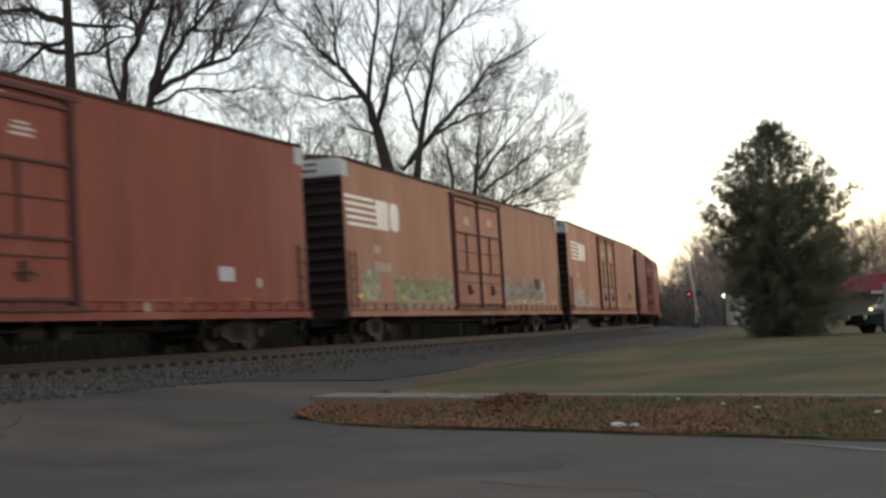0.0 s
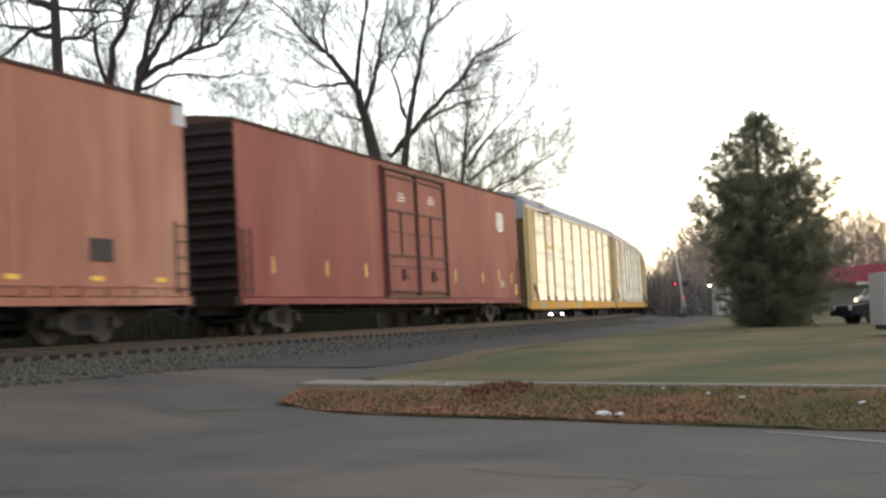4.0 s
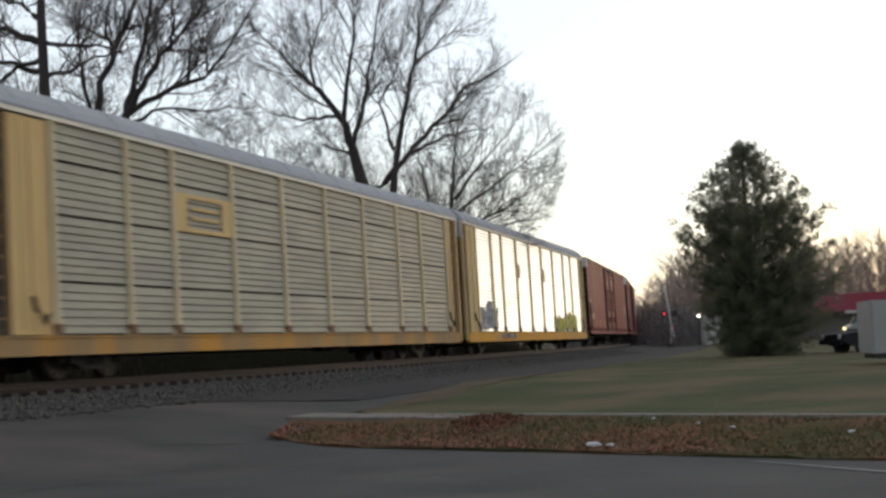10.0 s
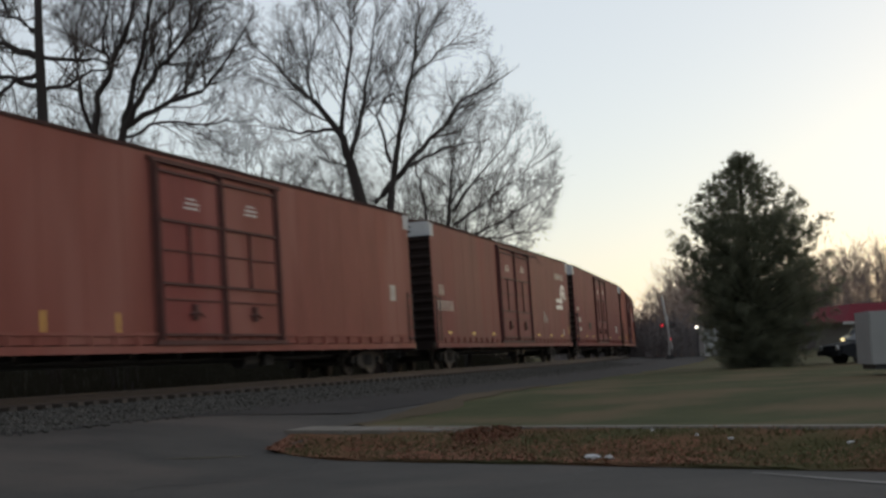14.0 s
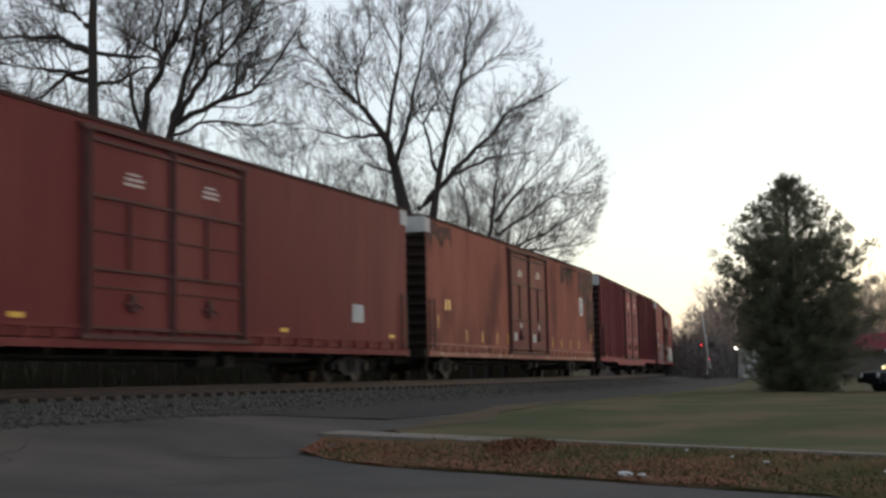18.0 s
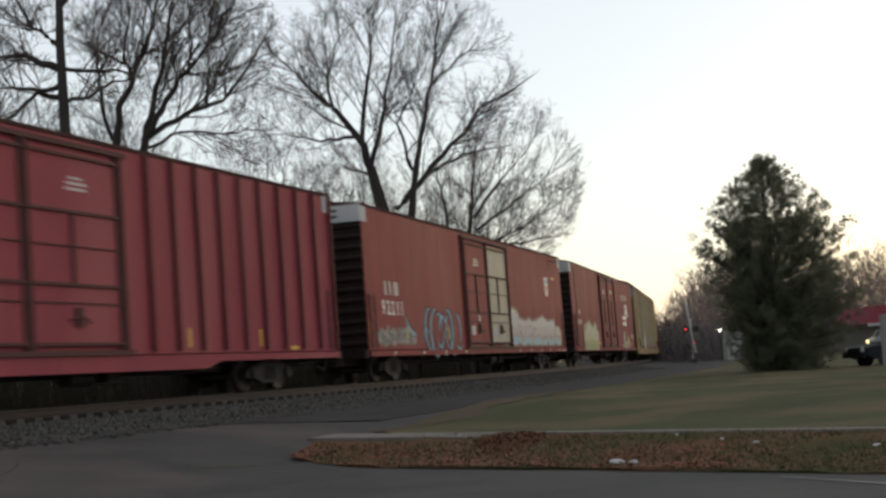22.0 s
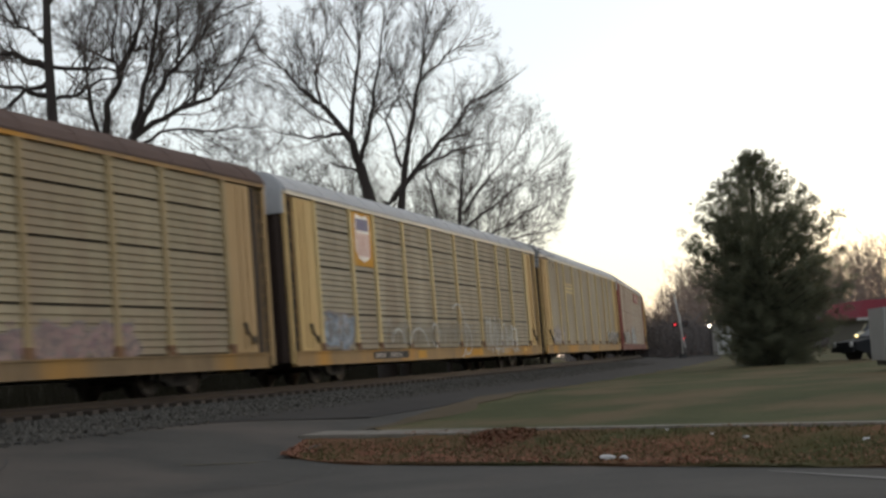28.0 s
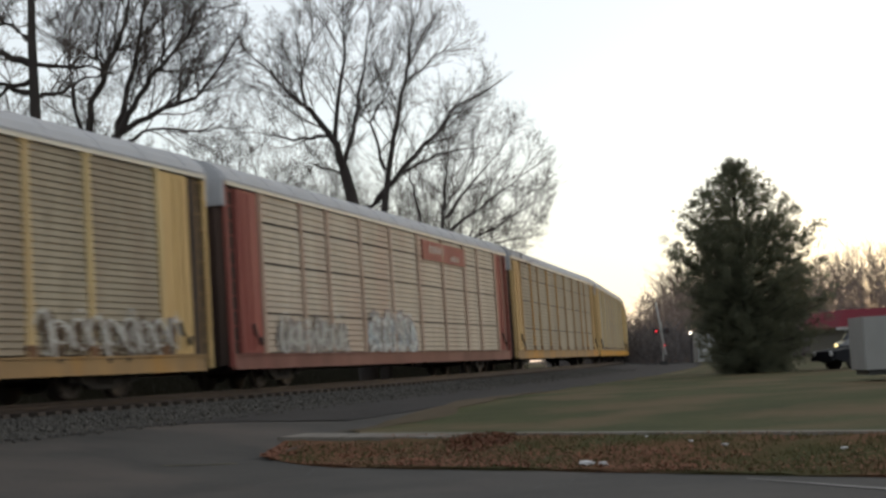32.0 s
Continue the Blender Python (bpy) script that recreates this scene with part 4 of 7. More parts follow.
def boxcar(label, body_mat, door_mat=None, sill_mat=None, end_mat=None, caps=True, ribs=False, belly=False, door=(-3.12, -0.1, 2.95), stubs=True, top_bar=4.9, placards=False, cut=0.0, rear_cap=True):
    door_mat, sill_mat, end_mat = door_mat or body_mat, sill_mat or body_mat, end_mat or SHADED_GRIME
    car = tagged(new("boxcar"), label, "freight car", "cars of the train")
    yb = HALF - 1.1
    yr = yb - cut
    body = Shape()
    body.sweep_y([(-FACE, 0.95), (FACE, 0.95), (FACE, 5.2), (-FACE, 5.2)], -yb, yr)
    part("body", body, body_mat, car)
    if not ribs:
        strip = shared(("seam", body_mat.name), lambda: Shape().box(0, 0.003, -0.025, 0.025, 1.2, 5.1).data("seam_strip", body_mat))
        for y in span(-yb + 1.45, yr - 1.45, 17):
            if not door[0] - 0.2 < y < door[2] + 0.2:
                part("seam_strip", strip, body_mat, car, at=pose(FACE, y, 0))
    roof = Shape().sweep_y([(-FACE - 0.03, 5.2), (FACE + 0.03, 5.2), (FACE + 0.03, 5.28), (0.5, 5.42), (-0.5, 5.42), (-FACE - 0.03, 5.28)], -yb - 0.03, yr + 0.03)
    for y in span(-yb + 0.5, yr - 0.5, 20):
        roof.sweep_y([(-FACE, 5.27), (FACE, 5.27), (0.5, 5.455), (-0.5, 5.455)], y - 0.04, y + 0.04)
    part("roof", roof, material("roof_paint", (0.075, 0.04, 0.035), (0.045, 0.03, 0.027), rough=0.9, scale=1.5, fine=12, gloss=0.05), car)
    # side sills
    for k in (1, -1):
        sill = Shape()
        xo = FACE if k > 0 else -FACE - 0.05
        sill.box(xo, xo + 0.05, -yb, yr, 0.76, 0.92)
        if stubs:
            sill.box(xo, xo + 0.035, -yb, yr, 1.13, 1.2)
            for y in span(-yb + 0.3, yr - 0.3, 30):
                sill.box(xo, xo + 0.045, y - 0.07, y + 0.07, 0.92, 1.13)
        if belly:
            sill.add([(xo, a, b) for a, b in ((-7.2, 0.76), (-6.6, 0.6), (6.2, 0.6), (6.8, 0.76))] + [(xo + 0.05, a, b) for a, b in ((-7.2, 0.76), (-6.6, 0.6), (6.2, 0.6), (6.8, 0.76))],
                     [(0, 1, 2, 3)[::-1], (4, 5, 6, 7), (0, 4, 5, 1)[::-1], (1, 5, 6, 2)[::-1], (2, 6, 7, 3)[::-1]])
        part("side_sill", sill, sill_mat, car)
    if ribs:
        # darker than the body: the shade on the ribs' flanks is painted in
        rib_shade = paint("shaded_rib_paint", (0.13, 0.03, 0.033), (0.09, 0.024, 0.026))
        rib = shared("rib", lambda: Shape().sweep_y([(0, 1.0), (0.09, 1.0), (0.09, 5.18), (0, 5.18)], -0.05, 0.05).data("rib", rib_shade))
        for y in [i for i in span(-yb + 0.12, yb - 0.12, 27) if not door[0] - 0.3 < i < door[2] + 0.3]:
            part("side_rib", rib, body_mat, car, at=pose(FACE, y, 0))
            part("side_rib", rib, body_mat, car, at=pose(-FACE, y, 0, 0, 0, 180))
    # sliding doors
    for k in (1, -1):
        xs = FACE if k > 0 else -FACE - 0.05
        for j, (y0, y1) in enumerate(((door[0], door[1]), (door[1], door[2]))):
            leaf = part("door", Shape().box(xs, xs + 0.05, y0 + 0.14, y1 - 0.14, 1.12, top_bar, 0.01), door_mat[j] if isinstance(door_mat, tuple) else door_mat, car)
            xb = xs + 0.05 if k > 0 else xs - 0.06
            mid, wide = (y0 + y1) / 2, y1 - y0 - 0.2
            iron = material("door_bar_iron", (0.1, 0.038, 0.033), (0.055, 0.026, 0.024), rough=0.7, scale=3, fine=20, gloss=0.2)
            flat = shared(("door_bar", round(wide, 2)), lambda: Shape().box(0, 0.05, -wide / 2, wide / 2, -0.03, 0.03, 0.005).data("door_bar", iron))
            for z in (1.16, 2.3, 3.72, top_bar - 0.08):
                part("door_bar", flat, iron, leaf, at=pose(xb, mid, z))
            up = shared("door_rod", lambda: Shape().box(0, 0.05, -0.03, 0.03, 2.3, 3.72, 0.005).data("door_rod", iron))
            part("door_rod", up, iron, leaf, at=pose(xb, mid - 0.1, 0))
            thin = shared(("door_strip", round(wide, 2)), lambda: Shape().box(0, 0.03, -wide / 2, wide / 2, -0.014, 0.014).data("door_strip", iron))
            for z in (1.95, 3.05):
                part("door_strip", thin, iron, leaf, at=pose(xb, mid, z))
            if k > 0:
                faded = material("faded_stencil", (0.5, 0.42, 0.4), (0.3, 0.22, 0.2))
                gear = Shape().box(xb, xb + 0.08, mid - 0.12, mid + 0.1, 1.5, 1.86, 0.03)
                gear.tube([(xb + 0.06, mid - 0.3, 1.62), (xb + 0.1, mid, 1.68), (xb + 0.06, mid + 0.3, 1.58)], 0.025, 6)
                part("door_lock", gear, iron, leaf)
                part("lettering", shared("door_text", lambda: plate([rect(-0.32, 0.36, 0.0, 0.06), rect(-0.28, 0.4, 0.11, 0.17), rect(-0.2, 0.25, 0.22, 0.27)], 0, 0.005).data("lettering", faded)), faded, leaf, at=pose(xb, mid + 0.05, 4.05 + 0.1 * j))
                if not placards:
                    continue
                part("placard", shared("placard", lambda: Shape().box(0, 0.006, -0.24, 0.24, -0.17, 0.17).data("placard", GREY_WHITE)), GREY_WHITE, leaf, at=pose(xb, mid - 0.75, 1.62))
                part("placard", shared("small_placard", lambda: Shape().box(0, 0.006, -0.11, 0.11, -0.1, 0.1).data("placard", GREY_WHITE)), GREY_WHITE, leaf, at=pose(xb, mid + 0.1, 2.08))
        def post_data():
            sh = Shape().box(0, 0.05, -0.14, 0.14, 1.0, 5.1, 0.01)
            for d in (-0.08, 0.08):
                sh.tube([(0.07, d, 1.0), (0.07, d, 5.05)], 0.04, 6)
            return sh.data("door_post", iron)
        for y in door:
            part("door_post", shared("door_post", post_data), iron, car, at=pose(FACE * k, y, 0, 0, 0, 0 if k > 0 else 180))
        rail = shared("door_rail", lambda: Shape().box(0, 0.1, -3.35, 3.25, -0.05, 0.05, 0.01).data("door_rail", iron))
        for z in (5.05, 0.98):
            part("door_rail", rail, iron, car, at=pose(FACE * k - (0.1 if k < 0 else 0), 0, z))
    # ends
    for k in (1, -1):
        ye = yr if k > 0 else -yb
        m = pose(0, ye, 0, 0, 0, 0 if k > 0 else 180)
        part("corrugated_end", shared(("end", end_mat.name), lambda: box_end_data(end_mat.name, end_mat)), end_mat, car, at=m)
        if caps and (rear_cap or k < 0):
            cap = Shape().box(-FACE - 0.012, FACE + 0.012, ye - (0.42 if k > 0 else 0.12), ye + (0.12 if k > 0 else 0.42), 4.74, 5.24, 0.02)
            panel = part("end_cap", cap, GREY_WHITE, car, "pale grey clearance panel")
            if k < 0:
                for z in (4.84, 5.02):
                    part("clearance_lettering", shared(("cap_bar", z), lambda: Shape().box(-1.05, 0.95, -0.004, 0.0, z, z + 0.07).data("clearance_lettering", IRON)), IRON, panel, at=pose(0, ye - 0.42, 0))
        part("side_ladder", lattice(ye - 0.55 * k, ye - 0.08 * k, 1.0, 2.6, FACE + 0.06, 5), IRON, car)
        part("side_ladder", lattice(ye - 0.55 * k, ye - 0.08 * k, 1.0, 2.6, -FACE - 0.06, 5), IRON, car)
    running_gear(car)
    return car


POSTS = (2.42, 5.1, 7.05, 9.95, 12.85, 15.75, 18.7, 21.7, 24.0, 26.8)
LATE_POSTS = (2.42, 5.1, 7.05, 9.8, 12.65, 15.55, 18.5, 21.4, 23.4, 26.1)   # with wider rear end panels


def corrugated(width, z0, z1, mat, key):
    """A side screen with level ridges; key: 'fine' ridges throughout, or 'boards' with dark gaps between four boards."""
    def make():
        sh = Shape()
        bands = [(z0, z1)] if key != "boards" else [(z0, 1.88), (1.93, 3.18), (3.23, 4.24), (4.29, z1)]
        pitch = 0.135 if key != "boards" else 0.16
        for a, b in bands:
            n = max(2, round((b - a) / pitch))
            p = (b - a) / n
            line = []
            for i in range(n):
                z = a + i * p
                line += [(0.042, z), (0.03, z + p * 0.3), (0.006, z + p * 0.86)]
            line.append((0.006, b))
            k = len(line)
            sh.add([(x, -width / 2, z) for x, z in line] + [(x, width / 2, z) for x, z in line] + [(-0.03, -width / 2, a), (-0.03, width / 2, a), (-0.03, width / 2, b), (-0.03, -width / 2, b)],
                   [(i, k + i, k + i + 1, i + 1) for i in range(k - 1)] + [(2 * k, 2 * k + 3, 2 * k + 2, 2 * k + 1), (0, 2 * k, 2 * k + 1, k), (k - 1, 2 * k - 1, 2 * k + 2, 2 * k + 3)])
        return sh.data("side_screen", mat)
    return shared(("screen", round(width, 2), z0, z1, mat.name, key), make)


def autorack(label, screen, post_mat, sill_mat, roof_mat, end_mat, panel_mat=None, style="fine", flare=True, hood_mat=None, trim_mat=None, posts=POSTS):
    car = tagged(new("autorack"), label, "freight car", "cars of the train")
    panel_mat, hood_mat = panel_mat or post_mat, hood_mat or roof_mat
    trim_mat = trim_mat or material("rail_trim", (0.66, 0.62, 0.52), (0.45, 0.4, 0.32), rough=0.6)
    yb = HALF - 0.48
    # solid core whose dark colour stands in for the unlit hollow inside
    part("body", Shape().box(-1.38, 1.38, -yb + 0.1, yb - 0.1, 0.8, 5.15), material("rack_inside_shade", (0.05, 0.042, 0.036), (0.03, 0.026, 0.022), rough=0.9), car)
    prof = [(1.54, 5.1), (1.54, 5.17), (1.42, 5.36), (1.1, 5.62), (0.6, 5.76), (0, 5.8), (-0.6, 5.76), (-1.1, 5.62), (-1.42, 5.36), (-1.54, 5.17), (-1.54, 5.1)]
    roof = Shape().sweep_y(prof, -yb, yb)
    for y in span(-yb + 0.9, yb - 0.9, 16):
        roof.sweep_y([(x * 1.004, z + 0.015) for x, z in prof], y - 0.03, y + 0.03)
    part("roof", roof, roof_mat, car)
    for k in (1, -1):
        sill = Shape()
        xo = 1.44 if k > 0 else -1.54
        sill.box(xo, xo + 0.1, -yb + 0.05, yb - 0.4, 0.5, 0.84, 0.01)
        sill.box(xo - 0.05, xo + 0.13, -yb + 0.05, yb - 0.4, 0.82, 0.86)
        sill.box(xo - 0.05, xo + 0.13, -yb + 0.05, yb - 0.4, 0.48, 0.52)
        part("side_sill", sill, sill_mat, car)
        part("top_rail", Shape().box(xo, xo + 0.1, -yb, yb, 5.02, 5.12, 0.01), trim_mat, car)
        turn = 0 if k > 0 else 180
        def post_data():
            sh = Shape().box(0, 0.1, -0.085, 0.085, 0.86, 5.03, 0.012)
            if flare:
                sh.add([(0, -0.16, 0.86), (0.09, -0.16, 0.86), (0.09, 0.16, 0.86), (0, 0.16, 0.86), (0, -0.085, 1.7), (0.09, -0.085, 1.7), (0.09, 0.085, 1.7), (0, 0.085, 1.7)],
                       [(0, 1, 2, 3), (7, 6, 5, 4), (0, 4, 5, 1), (1, 5, 6, 2), (2, 6, 7, 3)])
            sh.box(0, 0.1, -0.14, 0.14, 4.93, 5.02, 0.01)
            return sh.data("post", post_mat)
        for m in posts:
            part("post", shared(("post", post_mat.name, flare), post_data), post_mat, car, at=pose(1.44 * k, m - HALF, 0, 0, 0, turn))
        foot = shared("post_foot", lambda: Shape().box(0, 0.115, -0.15, 0.15, 0.86, 1.08, 0.01).data("post_foot", material("rusty_foot", (0.16, 0.075, 0.03), (0.09, 0.045, 0.022), rough=0.8, scale=3, fine=20)))
        if flare:
            for m in posts:
                part("post_foot", foot, IRON, car, at=pose(1.44 * k, m - HALF, 0, 0, 0, turn))
        for a, b in zip(posts, posts[1:]):
            part("side_screen", corrugated(b - a - 0.15, 0.9, 5.0, screen, style), screen, car, at=pose(1.455 * k, (a + b) / 2 - HALF, 0, 0, 0, turn))
        # end bays: a flat panel, a dark strip as recess shade and the corner ladder
        for e in (1, -1):
            y0, y1 = (HALF - 0.52 - 0.42, HALF - 0.52) if e > 0 else (-HALF + 0.52, -HALF + 0.52 + 0.42)
            part("corner_post", Shape().box(1.40 if k > 0 else -1.5, 1.5 if k > 0 else -1.40, (y1 if e > 0 else y0) - 0.06, (y1 if e > 0 else y0) + 0.06, 0.55, 5.12, 0.01), panel_mat, car)
            part("ladder", lattice(y0 + 0.02, y1 - 0.02, 0.7, 5.0, 1.47 * k, 12, 0.018), paint("grimy_ladder", (0.34, 0.215, 0.1), (0.22, 0.14, 0.07)) if panel_mat.name != "rack_red" else panel_mat, car)
            p0, p1 = (posts[-1] + 0.13 - HALF, y0 - 0.36) if e > 0 else (y1 + 0.12, y1 + 1.36)
            pan = part("end_panel", Shape().box(1.42 if k > 0 else -1.5, 1.5 if k > 0 else -1.42, p0, p1, 0.88, 4.98, 0.02), panel_mat, car)
            slot = p1 + 0.005 if e > 0 else p0 - 0.115
            part("door_slot", Shape().box(1.385 if k > 0 else -1.41, 1.41 if k > 0 else -1.385, slot, slot + 0.11, 0.9, 4.95), IRON, pan)
            if e > 0:
                part("guide_bar", Shape().box(1.40 if k > 0 else -1.46, 1.46 if k > 0 else -1.40, p1 + 0.14, p1 + 0.3, 0.9, 5.0, 0.01), end_mat, pan)
            for d in (0.3, 0.62):
                yy = p0 + d if e < 0 else p1 - d
                part("door_rib", Shape().box(1.5 if k > 0 else -1.53, 1.53 if k > 0 else -1.5, yy - 0.035, yy + 0.035, 0.95, 4.9, 0.008), panel_mat, pan)
            if k > 0:
                hook = Shape().tube([(1.53, p1 - 0.2, 1.25), (1.6, p1 - 0.35, 1.1), (1.56, p1 - 0.6, 1.35), (1.53, p1 - 0.65, 1.6)], 0.045, 6)
                part("latch", hook, IRON, pan)
    for e in (1, -1):
        fold = []
        for x in span(-1.2, 1.2, 9):
            fold += [(x - 0.09, 0.05), (x - 0.05, 0.13), (x + 0.05, 0.13), (x + 0.09, 0.05)]
        ring = [(-1.36, -0.05), (-1.36, 0.05)] + fold + [(1.36, 0.05), (1.36, -0.05)]
        k = len(ring)
        end = Shape().add([(a, b, 0.6) for a, b in ring] + [(a, b, 5.15) for a, b in ring],
                          [(i, i + 1, k + i + 1, k + i) for i in range(k - 1)] + [(k - 1, 0, k, 2 * k - 1)])
        part("end_door", end, end_mat, car, at=pose(0, e * (yb - 0.03), 0, 0, 0, 0 if e > 0 else 180))
        part("end_hood", Shape().box(-1.48, 1.48, e * yb - (0.02 if e > 0 else 0.13), e * yb + (0.13 if e > 0 else 0.02), 4.5, 5.14, 0.02), hood_mat, car)
        part("end_gable", Shape().sweep_y([(1.5, 5.12), (1.38, 5.34), (1.05, 5.58), (0.6, 5.72), (-0.6, 5.72), (-1.05, 5.58), (-1.38, 5.34), (-1.5, 5.12)][::-1], e * yb - 0.06, e * yb + 0.02), roof_mat, car)
    running_gear(car, 0.45)
    return car


# ---- the train, from its first visible car to its last ----
TRAIN = []          # (car, place of its middle in the train, from the leading car's rear coupling)

# metres by which each coupling lies ahead of or behind even spacing, from the leading car's front on
SLACK = [-0.1, -0.35, 0.0, -0.15, 0.3, 0.1, 0.0, -0.2, -0.4, -0.2, 0.0, -0.65, -0.85, -0.95, -0.8, -0.35, -0.3, -0.1, -0.25, -0.1, 0.0, 0.0, 0.0]


def build_train():
    brown = paint("brown_paint", (0.25, 0.07, 0.05), (0.18, 0.052, 0.04))
    tan = paint("tan_brown_paint", (0.352, 0.171, 0.116), (0.264, 0.121, 0.083), third=(0.36, 0.2, 0.14))
    rust = paint("faded_brown_paint", (0.358, 0.154, 0.109), (0.256, 0.109, 0.077), third=(0.4, 0.2, 0.14))
    red = paint("red_paint", (0.24, 0.06, 0.052), (0.17, 0.047, 0.042))
    salmon = paint("salmon_red_paint", (0.25, 0.078, 0.06), (0.19, 0.06, 0.047))
    drab = paint("drab_brown_paint", (0.2, 0.066, 0.056), (0.145, 0.051, 0.043), third=(0.19, 0.05, 0.045))
    oxide = paint("oxide_red_paint", (0.16, 0.029, 0.03), (0.116, 0.024, 0.025), third=(0.17, 0.042, 0.038))
    rusted = material("rusted_orange_paint", (0.36, 0.145, 0.105), (0.27, 0.1, 0.075), rough=0.9, scale=0.5, fine=7, stretch=(1, 1, 0.6), bump=0.12, amount=0.9, third=(0.17, 0.075, 0.06), third_scale=0.4, third_at=0.55, gloss=0.03)
    crimson = paint("crimson_paint", (0.3, 0.062, 0.075), (0.23, 0.049, 0.06), third=(0.3, 0.08, 0.085))
    cherry = paint("cherry_red_paint", (0.245, 0.045, 0.044), (0.185, 0.037, 0.036), third=(0.245, 0.06, 0.054))
    wine = paint("wine_red_paint", (0.205, 0.034, 0.037), (0.15, 0.029, 0.031), third=(0.215, 0.05, 0.046))
    dark_red = paint("dark_red_door_paint", (0.16, 0.03, 0.03), (0.11, 0.025, 0.025))
    bare = paint("bare_aluminium_door", (0.5, 0.46, 0.35), (0.33, 0.3, 0.22))
    blue = material("shield_blue", (0.05, 0.07, 0.2), (0.04, 0.05, 0.14))
    pale_red = material("shield_red", (0.45, 0.16, 0.13), (0.35, 0.13, 0.1))
    faint_red = material("faded_shield_red", (0.6, 0.46, 0.4), (0.52, 0.38, 0.33))
    pale = spray_material("pale_graffiti", [(0.42, 0.37, 0.33), (0.5, 0.45, 0.41), (0.33, 0.26, 0.23), (0.45, 0.43, 0.41)])
    lime = spray_material("green_yellow_graffiti", [(0.35, 0.36, 0.2), (0.45, 0.45, 0.36), (0.5, 0.45, 0.14), (0.3, 0.34, 0.34)])
    teal = spray_material("blue_graffiti", [(0.2, 0.24, 0.3), (0.36, 0.42, 0.47), (0.1, 0.11, 0.14), (0.4, 0.4, 0.4)])
    fire = spray_material("green_orange_graffiti", [(0.3, 0.45, 0.08), (0.62, 0.52, 0.1), (0.6, 0.2, 0.05), (0.34, 0.45, 0.14)], 3.0)
    white_blue = spray_material("white_blue_graffiti", [(0.5, 0.57, 0.6), (0.62, 0.61, 0.58), (0.55, 0.53, 0.5), (0.64, 0.62, 0.55)])
    cream = spray_material("cream_graffiti", [(0.48, 0.44, 0.28), (0.55, 0.5, 0.38), (0.3, 0.36, 0.26), (0.58, 0.5, 0.42)])
    scrawl = spray_material("grey_scrawl", [(0.3, 0.28, 0.24), (0.42, 0.4, 0.37), (0.14, 0.12, 0.1), (0.36, 0.33, 0.3)], 3.0)

    def placed(car):
        k = len(TRAIN)
        TRAIN.append((car, (k - 0.5) * LEN + (SLACK[k] + SLACK[k + 1]) / 2))
        return car

    # leading boxcar
    c = placed(boxcar("reddish-brown high-cube boxcar with plain weathered sides", brown, cut=0.3))
    stripes_logo(c, 11.2 - HALF, 4.1, 4.4, 0.85)
    word_bars(c, 22.8 - HALF, 1.62, 0.34, (0.7,), GREY_WHITE, name="data_panel")
    word_bars(c, 24.6 - HALF, 1.5, 0.22, (0.32,), name="data_panel")
    tabs(c, [(21.5, 1.16), (24.0, 1.16), (26.0, 1.16)])
    word_bars(c, 19.7 - HALF, 0.9, 0.3, (0.34,), name="placard")
    # tan boxcar with emblem and sprayed lower half
    c = placed(boxcar("faded tan-brown boxcar sprayed with graffiti along the sill", tan, rust, sill_mat=rust))
    stripes_logo(c, 1.15 - HALF, 3.36, 4.5, 0.88)
    word_bars(c, 3.4 - HALF, 2.62, 0.26, (0.2, 0.2), name="lettering")
    word_bars(c, 3.4 - HALF, 2.1, 0.28, (0.2,) * 5, name="number_bar")
    graffiti(c, 2.2, 3.5, 1.0, 2.3, lime, 6.0, "faded olive sprayed blob", ragged=0.1)
    graffiti(c, 4.9, 10.9, 0.95, 2.1, lime, 1.0, "faded green, blue and yellow sprayed lettering")
    sprayed_strokes(c, 18.0, 24.2, 1.25, 2.2, material("dusty_spray", (0.24, 0.19, 0.16), (0.17, 0.13, 0.11), rough=0.9, scale=4, fine=20, gloss=0.05), 34, "grey sprayed outlines", FACE + 0.006, 0.06)
    sprayed_strokes(c, 5.0, 10.6, 1.05, 2.1, material("olive_spray", (0.3, 0.29, 0.14), (0.2, 0.2, 0.11), rough=0.9, scale=4, fine=20, gloss=0.05), 35, "olive sprayed outlines", FACE + 0.006, 0.09)
    graffiti(c, 17.7, 24.6, 1.2, 2.3, pale, 2.2, "pale sprayed lettering", ink=material("dusty_overspray", (0.34, 0.25, 0.21), (0.26, 0.17, 0.14)))
    part("vent_plate", Shape().box(FACE, FACE + 0.03, 22.85 - HALF, 23.6 - HALF, 1.85, 2.3, 0.01), IRON, c)
    tabs(c, [(2.0, 1.35), (5.6, 1.35), (9.6, 1.35), (18.4, 1.3), (20.8, 1.3), (23.3, 1.3), (26.25, 1.3)])
    # second emblem boxcar
    c = placed(boxcar("faded brown boxcar with pale emblem and small graffiti", rust, (tan, rust)))
    stripes_logo(c, 2.1 - HALF, 3.5, 4.45, 0.88)
    word_bars(c, 3.8 - HALF, 2.6, 0.26, (0.2, 0.2))
    graffiti(c, 2.6, 5.6, 1.0, 2.3, pale, 3.7, "white sprayed lettering", ink=material("dusty_overspray", (0.34, 0.25, 0.21), (0.26, 0.17, 0.14)))
    graffiti(c, 5.8, 9.2, 1.0, 1.7, pale, 5.1, "white sprayed lettering", ragged=0.8)
    part("vent_plate", Shape().box(FACE, FACE + 0.03, 24.0 - HALF, 24.75 - HALF, 1.65, 2.1, 0.01), IRON, c)
